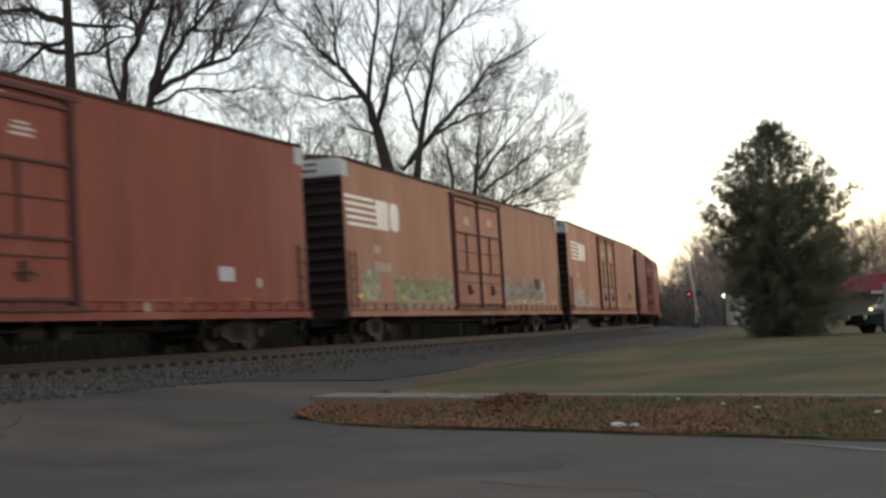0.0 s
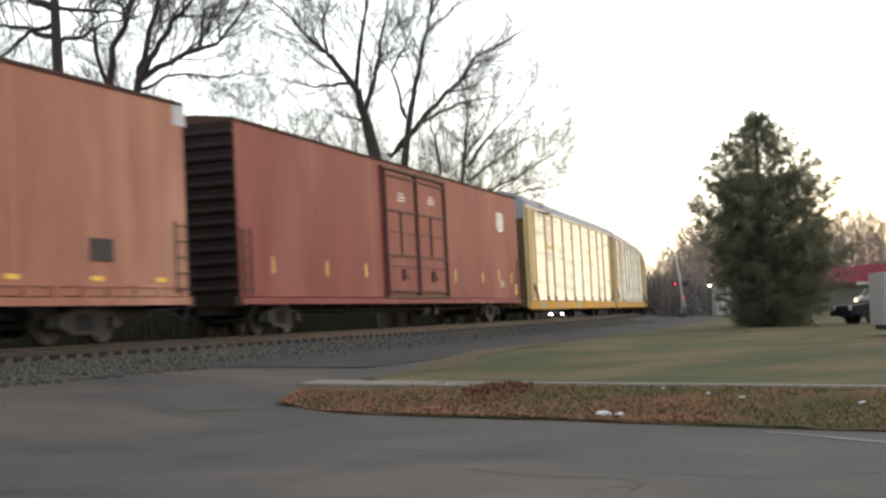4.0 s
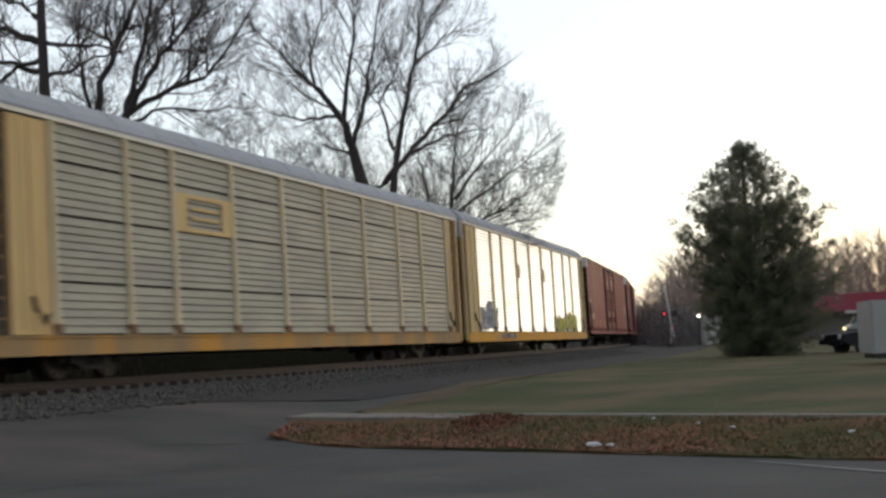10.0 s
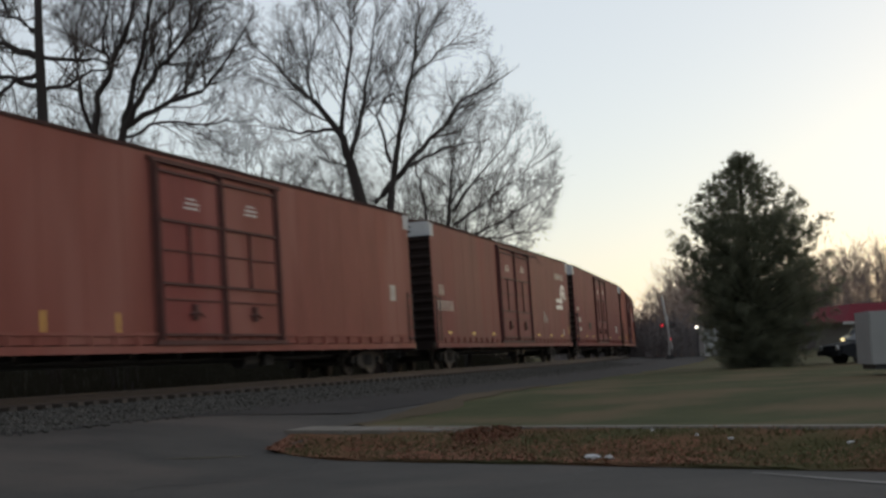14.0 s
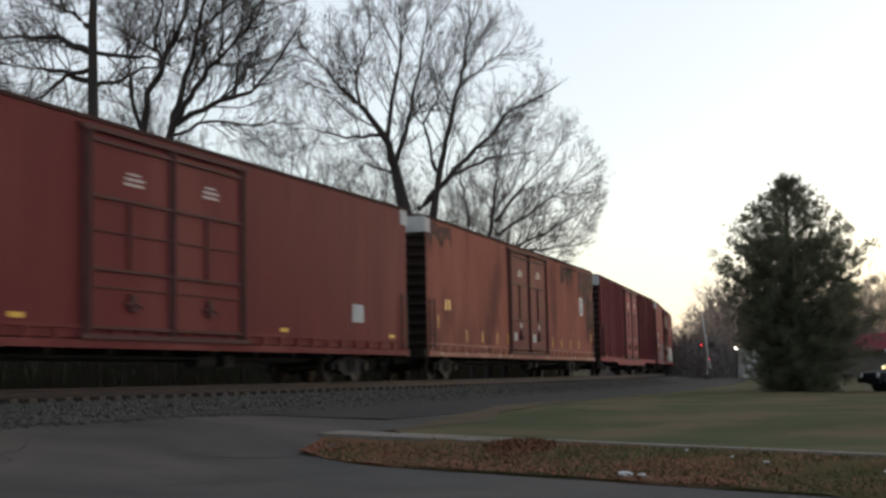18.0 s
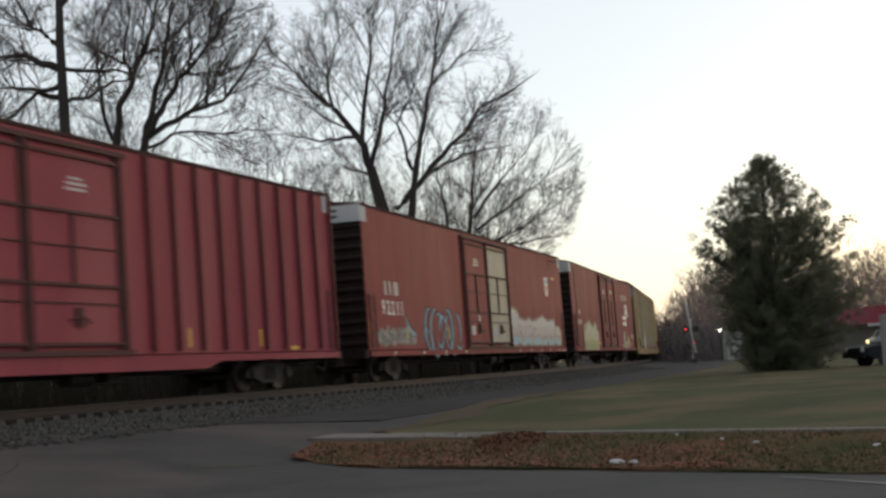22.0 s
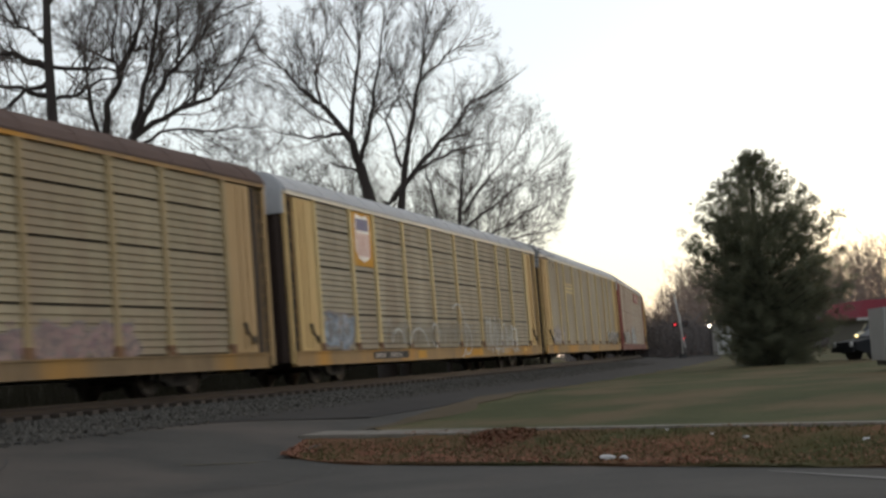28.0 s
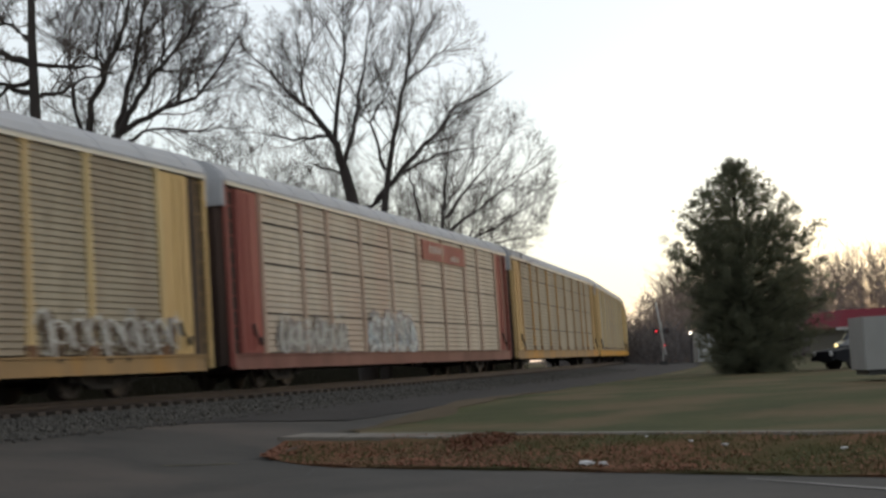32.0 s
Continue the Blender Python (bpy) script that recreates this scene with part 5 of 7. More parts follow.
    tabs(c, [(8.6, 1.3), (12.6, 1.3), (16.2, 1.3), (18.8, 1.3), (21.6, 1.3), (24.2, 1.3), (26.5, 1.3)])
    # red boxcar with shield
    c = placed(boxcar("red boxcar with a white shield and yellow tabs", red, caps=False, stubs=False))
    shield_logo(c, 24.45 - HALF, 3.65, 0.95, 0.8, GREY_WHITE, GREY_WHITE)
    tabs(c, [(3, 1.75), (6.5, 1.75), (9.5, 1.75), (18.5, 1.75), (22.0, 1.75), (24.4, 1.87), (26.3, 1.8)], tall=True)
    tabs(c, [(26.9, 1.32), (27.0, 1.32), (27.1, 1.32)], tall=True)
    word_bars(c, 24.5 - HALF, 1.4, 0.26, (0.6,), material("dull_panel", (0.34, 0.22, 0.2)), name="data_panel")

    # four autoracks
    silver = material("weathered_silver", (0.83, 0.81, 0.67), (0.6, 0.57, 0.44), rough=0.55, metal=0.45, scale=0.6, fine=5, stretch=(1, 0.22, 2.6), bump=0.1, amount=0.9, third=(0.46, 0.45, 0.4), third_scale=1.0, third_at=0.58, gloss=0.4)
    dulled = material("dulled_silver", (0.64, 0.665, 0.625), (0.48, 0.495, 0.46), rough=0.62, metal=0.4, scale=0.6, fine=5, stretch=(1, 0.22, 2.6), bump=0.1, amount=0.9, third=(0.34, 0.35, 0.35), third_scale=0.9, third_at=0.55, gloss=0.3)
    greyed = material("greyed_silver", (0.36, 0.34, 0.265), (0.24, 0.225, 0.175), rough=0.6, metal=0.15, scale=0.6, fine=5, stretch=(1, 0.45, 2.2), bump=0.1, amount=0.9, third=(0.27, 0.25, 0.21), third_scale=0.8, third_at=0.56, gloss=0.2)
    bright = material("galvanised_sheet", (0.9, 0.92, 0.9), (0.76, 0.77, 0.68), rough=0.4, metal=1.0, scale=0.5, fine=6, stretch=(1, 0.4, 2.4), bump=0.1, third=(0.6, 0.6, 0.6), third_scale=0.8, third_at=0.64)
    dusty = paint("dusty_tan_screen", (0.36, 0.305, 0.21), (0.22, 0.182, 0.125), third=(0.26, 0.205, 0.145), rough=0.75)
    grimy = paint("grimy_grey_screen", (0.385, 0.335, 0.25), (0.235, 0.2, 0.148), third=(0.27, 0.222, 0.165), rough=0.75)
    pinkish = paint("pinkish_grey_screen", (0.5, 0.44, 0.355), (0.37, 0.315, 0.25), third=(0.42, 0.33, 0.26), rough=0.7)
    yellow = paint("rack_yellow", (0.62, 0.435, 0.2), (0.47, 0.33, 0.15), third=(0.46, 0.3, 0.14))
    deep_yellow = paint("sill_yellow", (0.62, 0.31, 0.03), (0.46, 0.22, 0.03), third=(0.42, 0.25, 0.09))
    worn_sill = paint("worn_sill", (0.36, 0.225, 0.1), (0.22, 0.15, 0.085), third=(0.46, 0.23, 0.05))
    cream_post = paint("cream_post", (0.64, 0.5, 0.26), (0.48, 0.36, 0.18), third=(0.48, 0.33, 0.17))
    rack_red = paint("rack_red", (0.27, 0.075, 0.06), (0.18, 0.055, 0.05))
    grey_roof = material("grey_roof_sheet", (0.32, 0.33, 0.355), (0.235, 0.243, 0.265), rough=0.85, scale=0.8, fine=8, gloss=0.1)
    pale_roof = material("pale_roof_sheet", (0.42, 0.43, 0.45), (0.32, 0.33, 0.34), rough=0.85, scale=0.8, fine=8, gloss=0.1)
    brown_roof = material("brown_roof_sheet", (0.12, 0.085, 0.075), (0.08, 0.06, 0.055), rough=0.9, scale=0.8, fine=8, gloss=0.05)
    brown_end = paint("brown_rack_end", (0.16, 0.09, 0.045), (0.1, 0.058, 0.034), third=(0.11, 0.06, 0.033))
    dark_end = paint("dark_rack_end", (0.065, 0.045, 0.038), (0.038, 0.03, 0.027))


    def shield_bay(car, up=3.35, tint=yellow):
        part("badge_plate", Shape().box(1.47, 1.5, 5.22 - HALF, 6.93 - HALF, up, 5.0), tint, car)
        shield_logo(car, 5.5 - HALF, up + 0.12, 1.2, 1.45, blue if up > 3.36 else faint_red, pale_red if up > 3.36 else faint_red, 1.5)

    c = placed(autorack("silver-sided autorack with yellow posts, sill and shield plate", silver, cream_post, deep_yellow, grey_roof, brown_end))
    shield_bay(c)
    for m, w in ((3.0, 1.2), (8.4, 0.5), (13.2, 1.6), (21.0, 0.8)):
        part("sill_patch", Shape().box(1.541, 1.546, m - HALF, m + w - HALF, 0.54, 0.8), greyed, c, "bare grey patch")
    c = placed(autorack("silver-sided autorack with yellow posts and a pale plate", dulled, cream_post, deep_yellow, grey_roof, brown_end))
    part("badge_plate", Shape().box(1.47, 1.5, 5.22 - HALF, 6.93 - HALF, 3.3, 5.0), yellow, c)
    for m, w in ((6.4, 2.4), (24.2, 0.7)):
        part("sill_patch", Shape().box(1.541, 1.546, m - HALF, m + w - HALF, 0.54, 0.8), greyed, c, "bare grey patch")
    c = placed(autorack("dull grey autorack with boarded screens and a yellow badge", greyed, paint("faded_post", (0.56, 0.47, 0.3), (0.42, 0.35, 0.22)), worn_sill, grey_roof, brown_end, panel_mat=yellow, style="boards"))
    y0 = 7.15 - HALF
    part("badge_plate", plate([rect(y0, y0 + 2.7, 3.98, 4.08), rect(y0, y0 + 2.7, 3.2, 3.3), rect(y0, y0 + 0.5, 3.3, 3.98), rect(y0 + 2.2, y0 + 2.7, 3.3, 3.98), rect(y0 + 0.7, y0 + 2.0, 3.5, 3.58), rect(y0 + 0.7, y0 + 2.0, 3.72, 3.8)], 1.5, 1.53), yellow, c)
    c = placed(autorack("bright galvanised autorack with graffiti on its lower corners", bright, cream_post, deep_yellow, grey_roof, brown_end))
    graffiti(c, 2.5, 5.7, 0.95, 2.2, teal, 8.1, "dark blue sprayed lettering", 1.5)
    graffiti(c, 18.3, 25.2, 0.8, 2.0, fire, 9.4, "green and orange sprayed lettering", 1.5)
    plate_dark = part("sill_plate", Shape().box(1.55, 1.56, 6.0 - HALF, 8.6 - HALF, 0.6, 0.8), IRON, c)
    word_bars(plate_dark, 6.1 - HALF, 0.63, 0.14, (0.18,) * 4, x=1.56)
    word_bars(plate_dark, 7.3 - HALF, 0.63, 0.14, (0.14,) * 6, x=1.56)
    for m in (10.1, 15.9):
        part("badge", plate([[(m - HALF + 0.28 + 0.28 * math.copysign(abs(math.cos(q)) ** 0.6, math.cos(q)), 3.62 + 0.32 * math.copysign(abs(math.sin(q)) ** 0.6, math.sin(q))) for q in span(0, 5.9, 16)]], 1.495, 1.503), dark_red, c, "round dark red badge")

    # seven boxcars
    c = placed(boxcar("salmon-red boxcar with faded patches and number bars", salmon, (red, salmon)))
    word_bars(c, 1.7 - HALF, 2.48, 0.3, (0.3, 0.3), material("patch_tan", (0.45, 0.3, 0.2)))
    word_bars(c, 1.65 - HALF, 1.65, 0.34, (0.28,) * 6, material("patch_tan", (0.45, 0.3, 0.2)), name="number_bar")
    tabs(c, [(1.6, 1.4), (4.4, 1.4), (7.0, 1.4), (9.6, 1.4)], tall=True)
    word_bars(c, 25.6 - HALF, 2.3, 0.5, (0.5,), name="data_panel")
    c = placed(boxcar("drab brown boxcar with dark red doors and a pale wheel emblem", drab, dark_red))
    word_bars(c, 1.9 - HALF, 2.66, 0.36, (0.26, 0.26))
    word_bars(c, 1.6 - HALF, 2.1, 0.36, (0.26,) * 6, name="number_bar")
    word_bars(c, 24.0 - HALF, 4.2, 0.32, (0.26, 0.26, 0.3, 0.26, 0.26, 0.1, 0.22))
    wheel_logo(c, 24.0 - HALF, 2.67, 0.96)
    for i, (lean, tall) in enumerate(((0.1, 0.5), (-0.12, 0.4), (0.08, 0.34), (0.15, 0.3))):
        part("scribble", plate([rect(20.5 + 0.28 * i - HALF, 20.56 + 0.28 * i - HALF, 1.95, 1.95 + tall, lean)], FACE, FACE + 0.004), GREY_WHITE, c)
    word_bars(c, 25.5 - HALF, 1.35, 0.3, (0.28,), GREY_WHITE, name="data_panel")
    tabs(c, [(3, 1.3), (6.5, 1.3), (9.8, 1.3), (19, 1.3), (22, 1.3), (25, 1.3)])
    tabs(c, [(27.0, 1.6)], tall=True)
    c = placed(boxcar("oxide-red boxcar with white numbers and yellow tabs", oxide))
    word_bars(c, 2.05 - HALF, 2.72, 0.26, (0.22, 0.22, 0.22))
    word_bars(c, 2.05 - HALF, 2.12, 0.26, (0.22,) * 6, name="number_bar")
    word_bars(c, 2.6 - HALF, 1.62, 0.2, (0.4, 0.05, 0.4), name="data_panel")
    part("vent_plate", Shape().box(FACE, FACE + 0.03, 7.3 - HALF, 8.1 - HALF, 1.75, 2.15, 0.01), IRON, c)
    tabs(c, [(1.6, 1.32), (2.0, 1.32), (5.8, 1.32), (9.2, 1.32), (19.5, 1.32), (26.4, 1.32)])
    word_bars(c, 23.6 - HALF, 1.65, 0.5, (0.75,), GREY_WHITE, name="data_panel")
    c = placed(boxcar("heavily rusted orange-brown boxcar with yellow tabs", rusted, oxide, sill_mat=rust, placards=True, rear_cap=False))
    word_bars(c, 3.0 - HALF, 2.3, 0.36, (0.26, 0.26), YELLOW_TAB)
    tabs(c, [(2.2, 1.9), (5.4, 1.5), (7.4, 1.5), (9.4, 1.5), (11.0, 1.5)], tall=True)
    tabs(c, [(18.6, 1.5), (20.3, 1.5), (22.2, 1.5), (24.0, 1.5), (27.0, 1.9), (27.2, 1.9)], tall=True)
    shield_logo(c, 24.4 - HALF, 2.9, 0.8, 0.9, GREY_WHITE, GREY_WHITE)
    soot = spray_material("soot_stain", [(0.1, 0.05, 0.042), (0.07, 0.038, 0.034), (0.12, 0.06, 0.05)], 1.2)
    for a, b, lo, hi, k in ((20.4, 22.9, 4.2, 5.14, 1), (24.2, 27.9, 3.3, 5.14, 2), (25.8, 27.9, 1.5, 3.9, 3), (1.2, 3.8, 4.3, 5.14, 4)):
        stain(c, a, b, lo, hi, soot, k)
    spot = shared("worn_spot", lambda: plate([[(0.1 * math.cos(q), 0.06 * math.sin(q)) for q in span(0, 5.5, 8)]], 0, 0.004).data("worn_spot", STENCIL))
    for m in (2.4, 5.2, 9.6, 11.2, 17.2, 22.8, 26.0, 27.0):
        part("worn_spot", spot, STENCIL, c, "pale worn patch", at=pose(FACE + 0.05, m - HALF, 0.86))
    word_bars(c, 17.3 - HALF, 1.3, 0.4, (0.5,), GREY_WHITE, name="data_panel")
    c = placed(boxcar("crimson ribbed boxcar with dark end", crimson, ribs=True, belly=True, stubs=False))
    for m in (2.0, 3.25):
        word_bars(c, m - HALF, 2.45, 0.26, (0.2, 0.2, 0.2))
        word_bars(c, m - HALF, 1.95, 0.26, (0.2, 0.2, 0.2), name="number_bar")
    tabs(c, [(5.6, 1.35), (8.6, 1.35), (19.9, 1.3), (23.2, 1.3)], tall=True)
    tabs(c, [(3.2, 1.04), (10.0, 1.04), (25.0, 1.04)])
    c = placed(boxcar("cherry-red boxcar with one bare metal door and graffiti", cherry, (cherry, bare), caps=True, stubs=False, placards=True))
    word_bars(c, 2.7 - HALF, 2.62, 0.42, (0.3, 0.3, 0.42))
    for i, digit in enumerate("92211"):
        txt = bpy.data.curves.new("digit", "FONT")
        txt.body, txt.size, txt.extrude, txt.offset = digit, 0.62, 0.003, 0.006
        tob = bpy.data.objects.new("digit", txt)
        scene.collection.objects.link(tob)
        me = bpy.data.meshes.new_from_object(tob.evaluated_get(bpy.context.evaluated_depsgraph_get()))
        bpy.data.objects.remove(tob)
        me.materials.clear()
        me.materials.append(WHITE)
        part("digit", me, WHITE, c, at=pose(FACE + 0.004, 2.4 + 0.42 * i - HALF, 2.02, 90, 0, 90))
    crescents(c, ((5.5, 2.35, 1.1, 0.95, 3.5, 4.75, 0.3), (6.9, 1.6, 0.5, 0.68, 1.2, 4.9, 0.26), (7.6, 1.5, 0.62, 0.78, 1.5, 5.2, 0.3), (8.0, 1.62, 0.4, 0.6, 3.4, 6.4, 0.22),
                  (8.9, 1.55, 0.58, 0.74, -1.3, 1.9, 0.3), (9.0, 1.5, 0.36, 0.56, 1.4, 4.6, 0.22), (9.9, 1.55, 0.5, 0.62, -0.9, 1.7, 0.24), (6.5, 1.25, 0.3, 0.34, 0.4, 3.6, 0.16), (10.2, 1.2, 0.34, 0.26, 3.3, 6.0, 0.18),
                  (7.2, 1.35, 0.7, 0.5, 2.6, 5.6, 0.2), (8.3, 1.35, 0.5, 0.7, 0.2, 3.0, 0.24), (8.5, 1.2, 0.62, 0.4, 3.2, 6.1, 0.2), (9.5, 1.4, 0.36, 0.66, 2.0, 5.0, 0.22), (7.9, 1.75, 0.3, 0.4, -0.6, 2.4, 0.2)), FACE, "blue and black sprayed bows")
    graffiti(c, 1.9, 5.4, 1.1, 1.65, scrawl, 4.0, "worn grey patch", ragged=0.3)
    bubble = faded_fill("faded_bubble_paint", (0.4, 0.5, 0.52), (0.47, 0.33, 0.29), (0.6, 0.56, 0.5), 1.0, 2.4)
    bubble_letters(c, ((17.1, 1.7, 1.75), (18.3, 1.9, 1.6), (19.5, 1.5, 1.2), (20.6, 1.5, 1.25), (21.7, 1.5, 1.2), (22.7, 1.5, 1.35), (23.5, 1.4, 1.4), (24.6, 1.1, 1.25), (25.2, 1.0, 1.3), (26.2, 1.2, 0.95)), 1.0, bubble,
                   material("rosy_overspray", (0.34, 0.25, 0.2), (0.24, 0.2, 0.13), rough=0.9, scale=4, fine=20, gloss=0.05), 12, "white and pale blue sprayed bubble lettering")
    tabs(c, [(17.0, 1.35), (19.3, 1.3), (21.3, 1.3), (23.1, 1.3), (25.4, 1.35), (26.7, 1.4)], x=FACE + 0.015, tall=True)
    tabs(c, [(25.9, 4.15)])
    spot = shared("worn_spot", lambda: plate([[(0.1 * math.cos(q), 0.06 * math.sin(q)) for q in span(0, 5.5, 8)]], 0, 0.004).data("worn_spot", STENCIL))
    for m in (3.2, 6.0, 8.4, 10.8, 18.6, 20.6, 22.5, 24.2, 26.0, 27.0):
        part("worn_spot", spot, STENCIL, c, "pale worn patch", at=pose(FACE + 0.05, m - HALF, 0.84))
    shield_logo(c, 24.15 - HALF, 3.3, 0.68, 0.86, material("faded_shield_blue", (0.25, 0.28, 0.38), (0.35, 0.35, 0.4)), pale_red)
    tabs(c, [(1.3, 1.6), (4.6, 1.5), (7.0, 1.5), (9.0, 1.5), (11.6, 1.6)], tall=True)
    c = placed(boxcar("wine-red boxcar with white wheel emblem and cream graffiti", wine, stubs=False, caps=True, cut=0.5, rear_cap=False))
    part("corner_seam", Shape().box(FACE, FACE + 0.02, 2.35 - HALF, 2.45 - HALF, 0.95, 5.1), SHADED_GRIME, c, "dark vertical seam")
    word_bars(c, 21.3 - HALF, 3.97, 0.38, (0.3, 0.3, 0.34, 0.3, 0.3, 0.1, 0.26))
    wheel_logo(c, 21.3 - HALF, 2.36, 1.04)
    bubble_letters(c, ((4.6, 1.0, 1.1), (5.3, 0.9, 1.45), (6.1, 0.9, 1.6), (6.8, 0.8, 1.4), (7.5, 0.8, 1.3), (8.3, 0.9, 1.5), (9.0, 0.8, 1.1)), 0.8, faded_fill("cream_green_fill", (0.3, 0.34, 0.18), (0.46, 0.37, 0.2), (0.5, 0.46, 0.35), 0.8, 2.2), material("green_overspray", (0.3, 0.32, 0.14), (0.36, 0.3, 0.12)), 13, "cream and green sprayed lettering", FACE + 0.05)
    graffiti(c, 4.4, 9.2, 1.0, 2.2, cream, 13.0, "cream and green sprayed lettering", ragged=0.3, ink=material("pale_green_overspray", (0.4, 0.42, 0.26), (0.3, 0.26, 0.2)))
    graffiti(c, 20.9, 23.9, 0.8, 2.05, cream, 14.5, "worn cream sprayed patch", ragged=0.9)
    word_bars(c, 3.2 - HALF, 2.66, 0.25, (0.2, 0.2))
    word_bars(c, 2.7 - HALF, 2.15, 0.25, (0.2,) * 5, name="number_bar")
    tabs(c, [(10.0, 1.2), (13.5, 1.2), (16.0, 1.2), (20.6, 1.05), (25.0, 1.2)])
    tabs(c, [(26.4, 1.55), (2.0, 1.7), (2.0, 1.5)], tall=True)
    word_bars(c, 25.6 - HALF, 1.55, 0.3, (0.5,), GREY_WHITE, name="data_panel")

    # closing run of autoracks
    c = placed(autorack("tan boarded autorack with a brown roof and dark end doors", dusty, paint("dusty_post", (0.36, 0.275, 0.15), (0.24, 0.18, 0.1)), paint("brown_sill", (0.25, 0.175, 0.1), (0.15, 0.105, 0.065), third=(0.32, 0.18, 0.06)), brown_roof, dark_end, panel_mat=paint("tan_end_panel", (0.47, 0.32, 0.165), (0.34, 0.23, 0.12)), posts=LATE_POSTS, style="boards", hood_mat=material("streaked_end_sheet", (0.42, 0.42, 0.41), (0.08, 0.072, 0.068), rough=0.7, scale=1.6, fine=9, stretch=(4, 1, 0.25), amount=1.0, gloss=0.2), trim_mat=worn_sill))
    graffiti(c, 7.0, 9.5, 0.6, 2.1, white_blue, 3.0, "pale blue sprayed patch", 1.53, ragged=0.2)
    graffiti(c, 15.0, 22.0, 0.8, 1.6, spray_material("pink_scrawl", [(0.3, 0.2, 0.2), (0.36, 0.27, 0.24), (0.25, 0.14, 0.17), (0.33, 0.26, 0.22)]), 6.0, "faint pink scrawl", 1.5)
    c = placed(autorack("grey-tan boarded autorack with yellow posts and a shield plate", grimy, cream_post, worn_sill, pale_roof, dark_end, panel_mat=yellow, posts=LATE_POSTS, style="boards"))
    shield_bay(c, 3.37, deep_yellow)
    plate_dark = part("sill_plate", Shape().box(1.55, 1.56, 6.2 - HALF, 9.4 - HALF, 0.58, 0.8), IRON, c)
    word_bars(plate_dark, 6.4 - HALF, 0.62, 0.14, (0.18,) * 4, x=1.56)
    word_bars(plate_dark, 7.7 - HALF, 0.62, 0.14, (0.14,) * 6, x=1.56)
    for m, w in ((10.4, 0.9), (16.0, 2.2), (21.4, 1.2)):
        part("sill_patch", Shape().box(1.541, 1.546, m - HALF, m + w - HALF, 0.54, 0.8), deep_yellow, c, "bright yellow patch")
    tabs(c, [(20.3, 0.7), (25.0, 0.7)], x=1.55)
    graffiti(c, 2.6, 4.9, 0.9, 2.0, teal, 15.0, "blue-grey sprayed patch", 1.5, ragged=0.15)
    white_ink = material("sprayed_white", (0.6, 0.59, 0.55), (0.42, 0.4, 0.36), rough=0.8, scale=4, fine=20, amount=1.0, gloss=0.1)
    sprayed_strokes(c, 7.4, 17.6, 0.9, 1.75, material("faint_sprayed_grey", (0.4, 0.38, 0.33), (0.3, 0.27, 0.22), rough=0.9, scale=4, fine=20, amount=1.0, gloss=0.05), 16, "thin faded scrawl", 1.545, 0.05)
    stroke_letters(c, [(18.8, 1.0, 1.4), (19.9, 0.9, 1.5), (20.9, 1.0, 1.3), (22.0, 0.9, 1.25), (22.95, 0.8, 1.1)], 0.62, white_ink, 5, "white sprayed lettering", 1.56)
    for m, z, r, a0, a1 in ((15.2, 1.45, 1.0, -1.4, 2.2), (16.2, 1.15, 0.55, -2.6, 2.0), (10.6, 0.4, 1.14, 0.5, 2.6), (12.4, 1.3, 0.4, -2.8, 2.6), (8.6, 0.9, 0.6, 0.2, 2.9)):
        part("sprayed_loop", plate([arc_band(m - HALF, z, r - 0.04, r + 0.03, a0, a1, 14)], 1.552, 1.556), white_ink, c, "thin white sprayed loop")
    c = placed(autorack("dull tan autorack with cream posts and a small badge", grimy, cream_post, worn_sill, pale_roof, dark_end, panel_mat=yellow, posts=LATE_POSTS))
    for z in (3.55, 3.75, 3.95):
        part("badge_bar", Shape().box(1.5, 1.515, 7.1 - HALF, 9.6 - HALF, z, z + 0.1), cream_post, c)
    graffiti(c, 2.6, 6.0, 0.95, 1.9, pale, 18.0, "pale sprayed patch", 1.5)
    graffiti(c, 24.6, 26.6, 0.75, 1.75, scrawl, 19.0, "brown and grey scrawl", 1.52)
    sprayed_strokes(c, 21.6, 26.8, 0.85, 1.8, white_ink, 29, "white sprayed outlines", 1.55, 0.05)
    sprayed_strokes(c, 21.8, 26.5, 0.8, 1.7, material("brown_spray", (0.12, 0.085, 0.06), (0.08, 0.06, 0.045), rough=0.9, scale=4, fine=20, gloss=0.05), 30, "dark brown sprayed outlines", 1.548, 0.14)
    c = placed(autorack("pinkish-grey boarded autorack with red end panels and a red sign", pinkish, paint("rusty_post", (0.42, 0.32, 0.25), (0.32, 0.22, 0.17)), paint("grimy_red_sill", (0.2, 0.085, 0.07), (0.13, 0.06, 0.05)), pale_roof, dark_end, panel_mat=rack_red, posts=LATE_POSTS, style="boards", flare=False))
    sign = part("sign_board", Shape().box(1.5, 1.54, 16.1 - HALF, 21.6 - HALF, 4.15, 4.85), rack_red, c)
    word_bars(sign, 16.9 - HALF, 4.42, 0.28, (0.3,) * 5, x=1.54)
    word_bars(sign, 19.6 - HALF, 4.26, 0.2, (0.24,) * 4, x=1.54)
    graffiti(c, 3.2, 8.2, 0.85, 1.9, scrawl, 20.0, "faint grey sprayed cloud", 1.53, ragged=0.6)
    sprayed_strokes(c, 3.2, 8.2, 0.85, 1.9, white_ink, 31, "pale sprayed outlines", 1.548, 0.055)
    graffiti(c, 10.0, 14.8, 0.75, 2.2, white_blue, 21.0, "pale green-white sprayed block", 1.53, ragged=0.15)
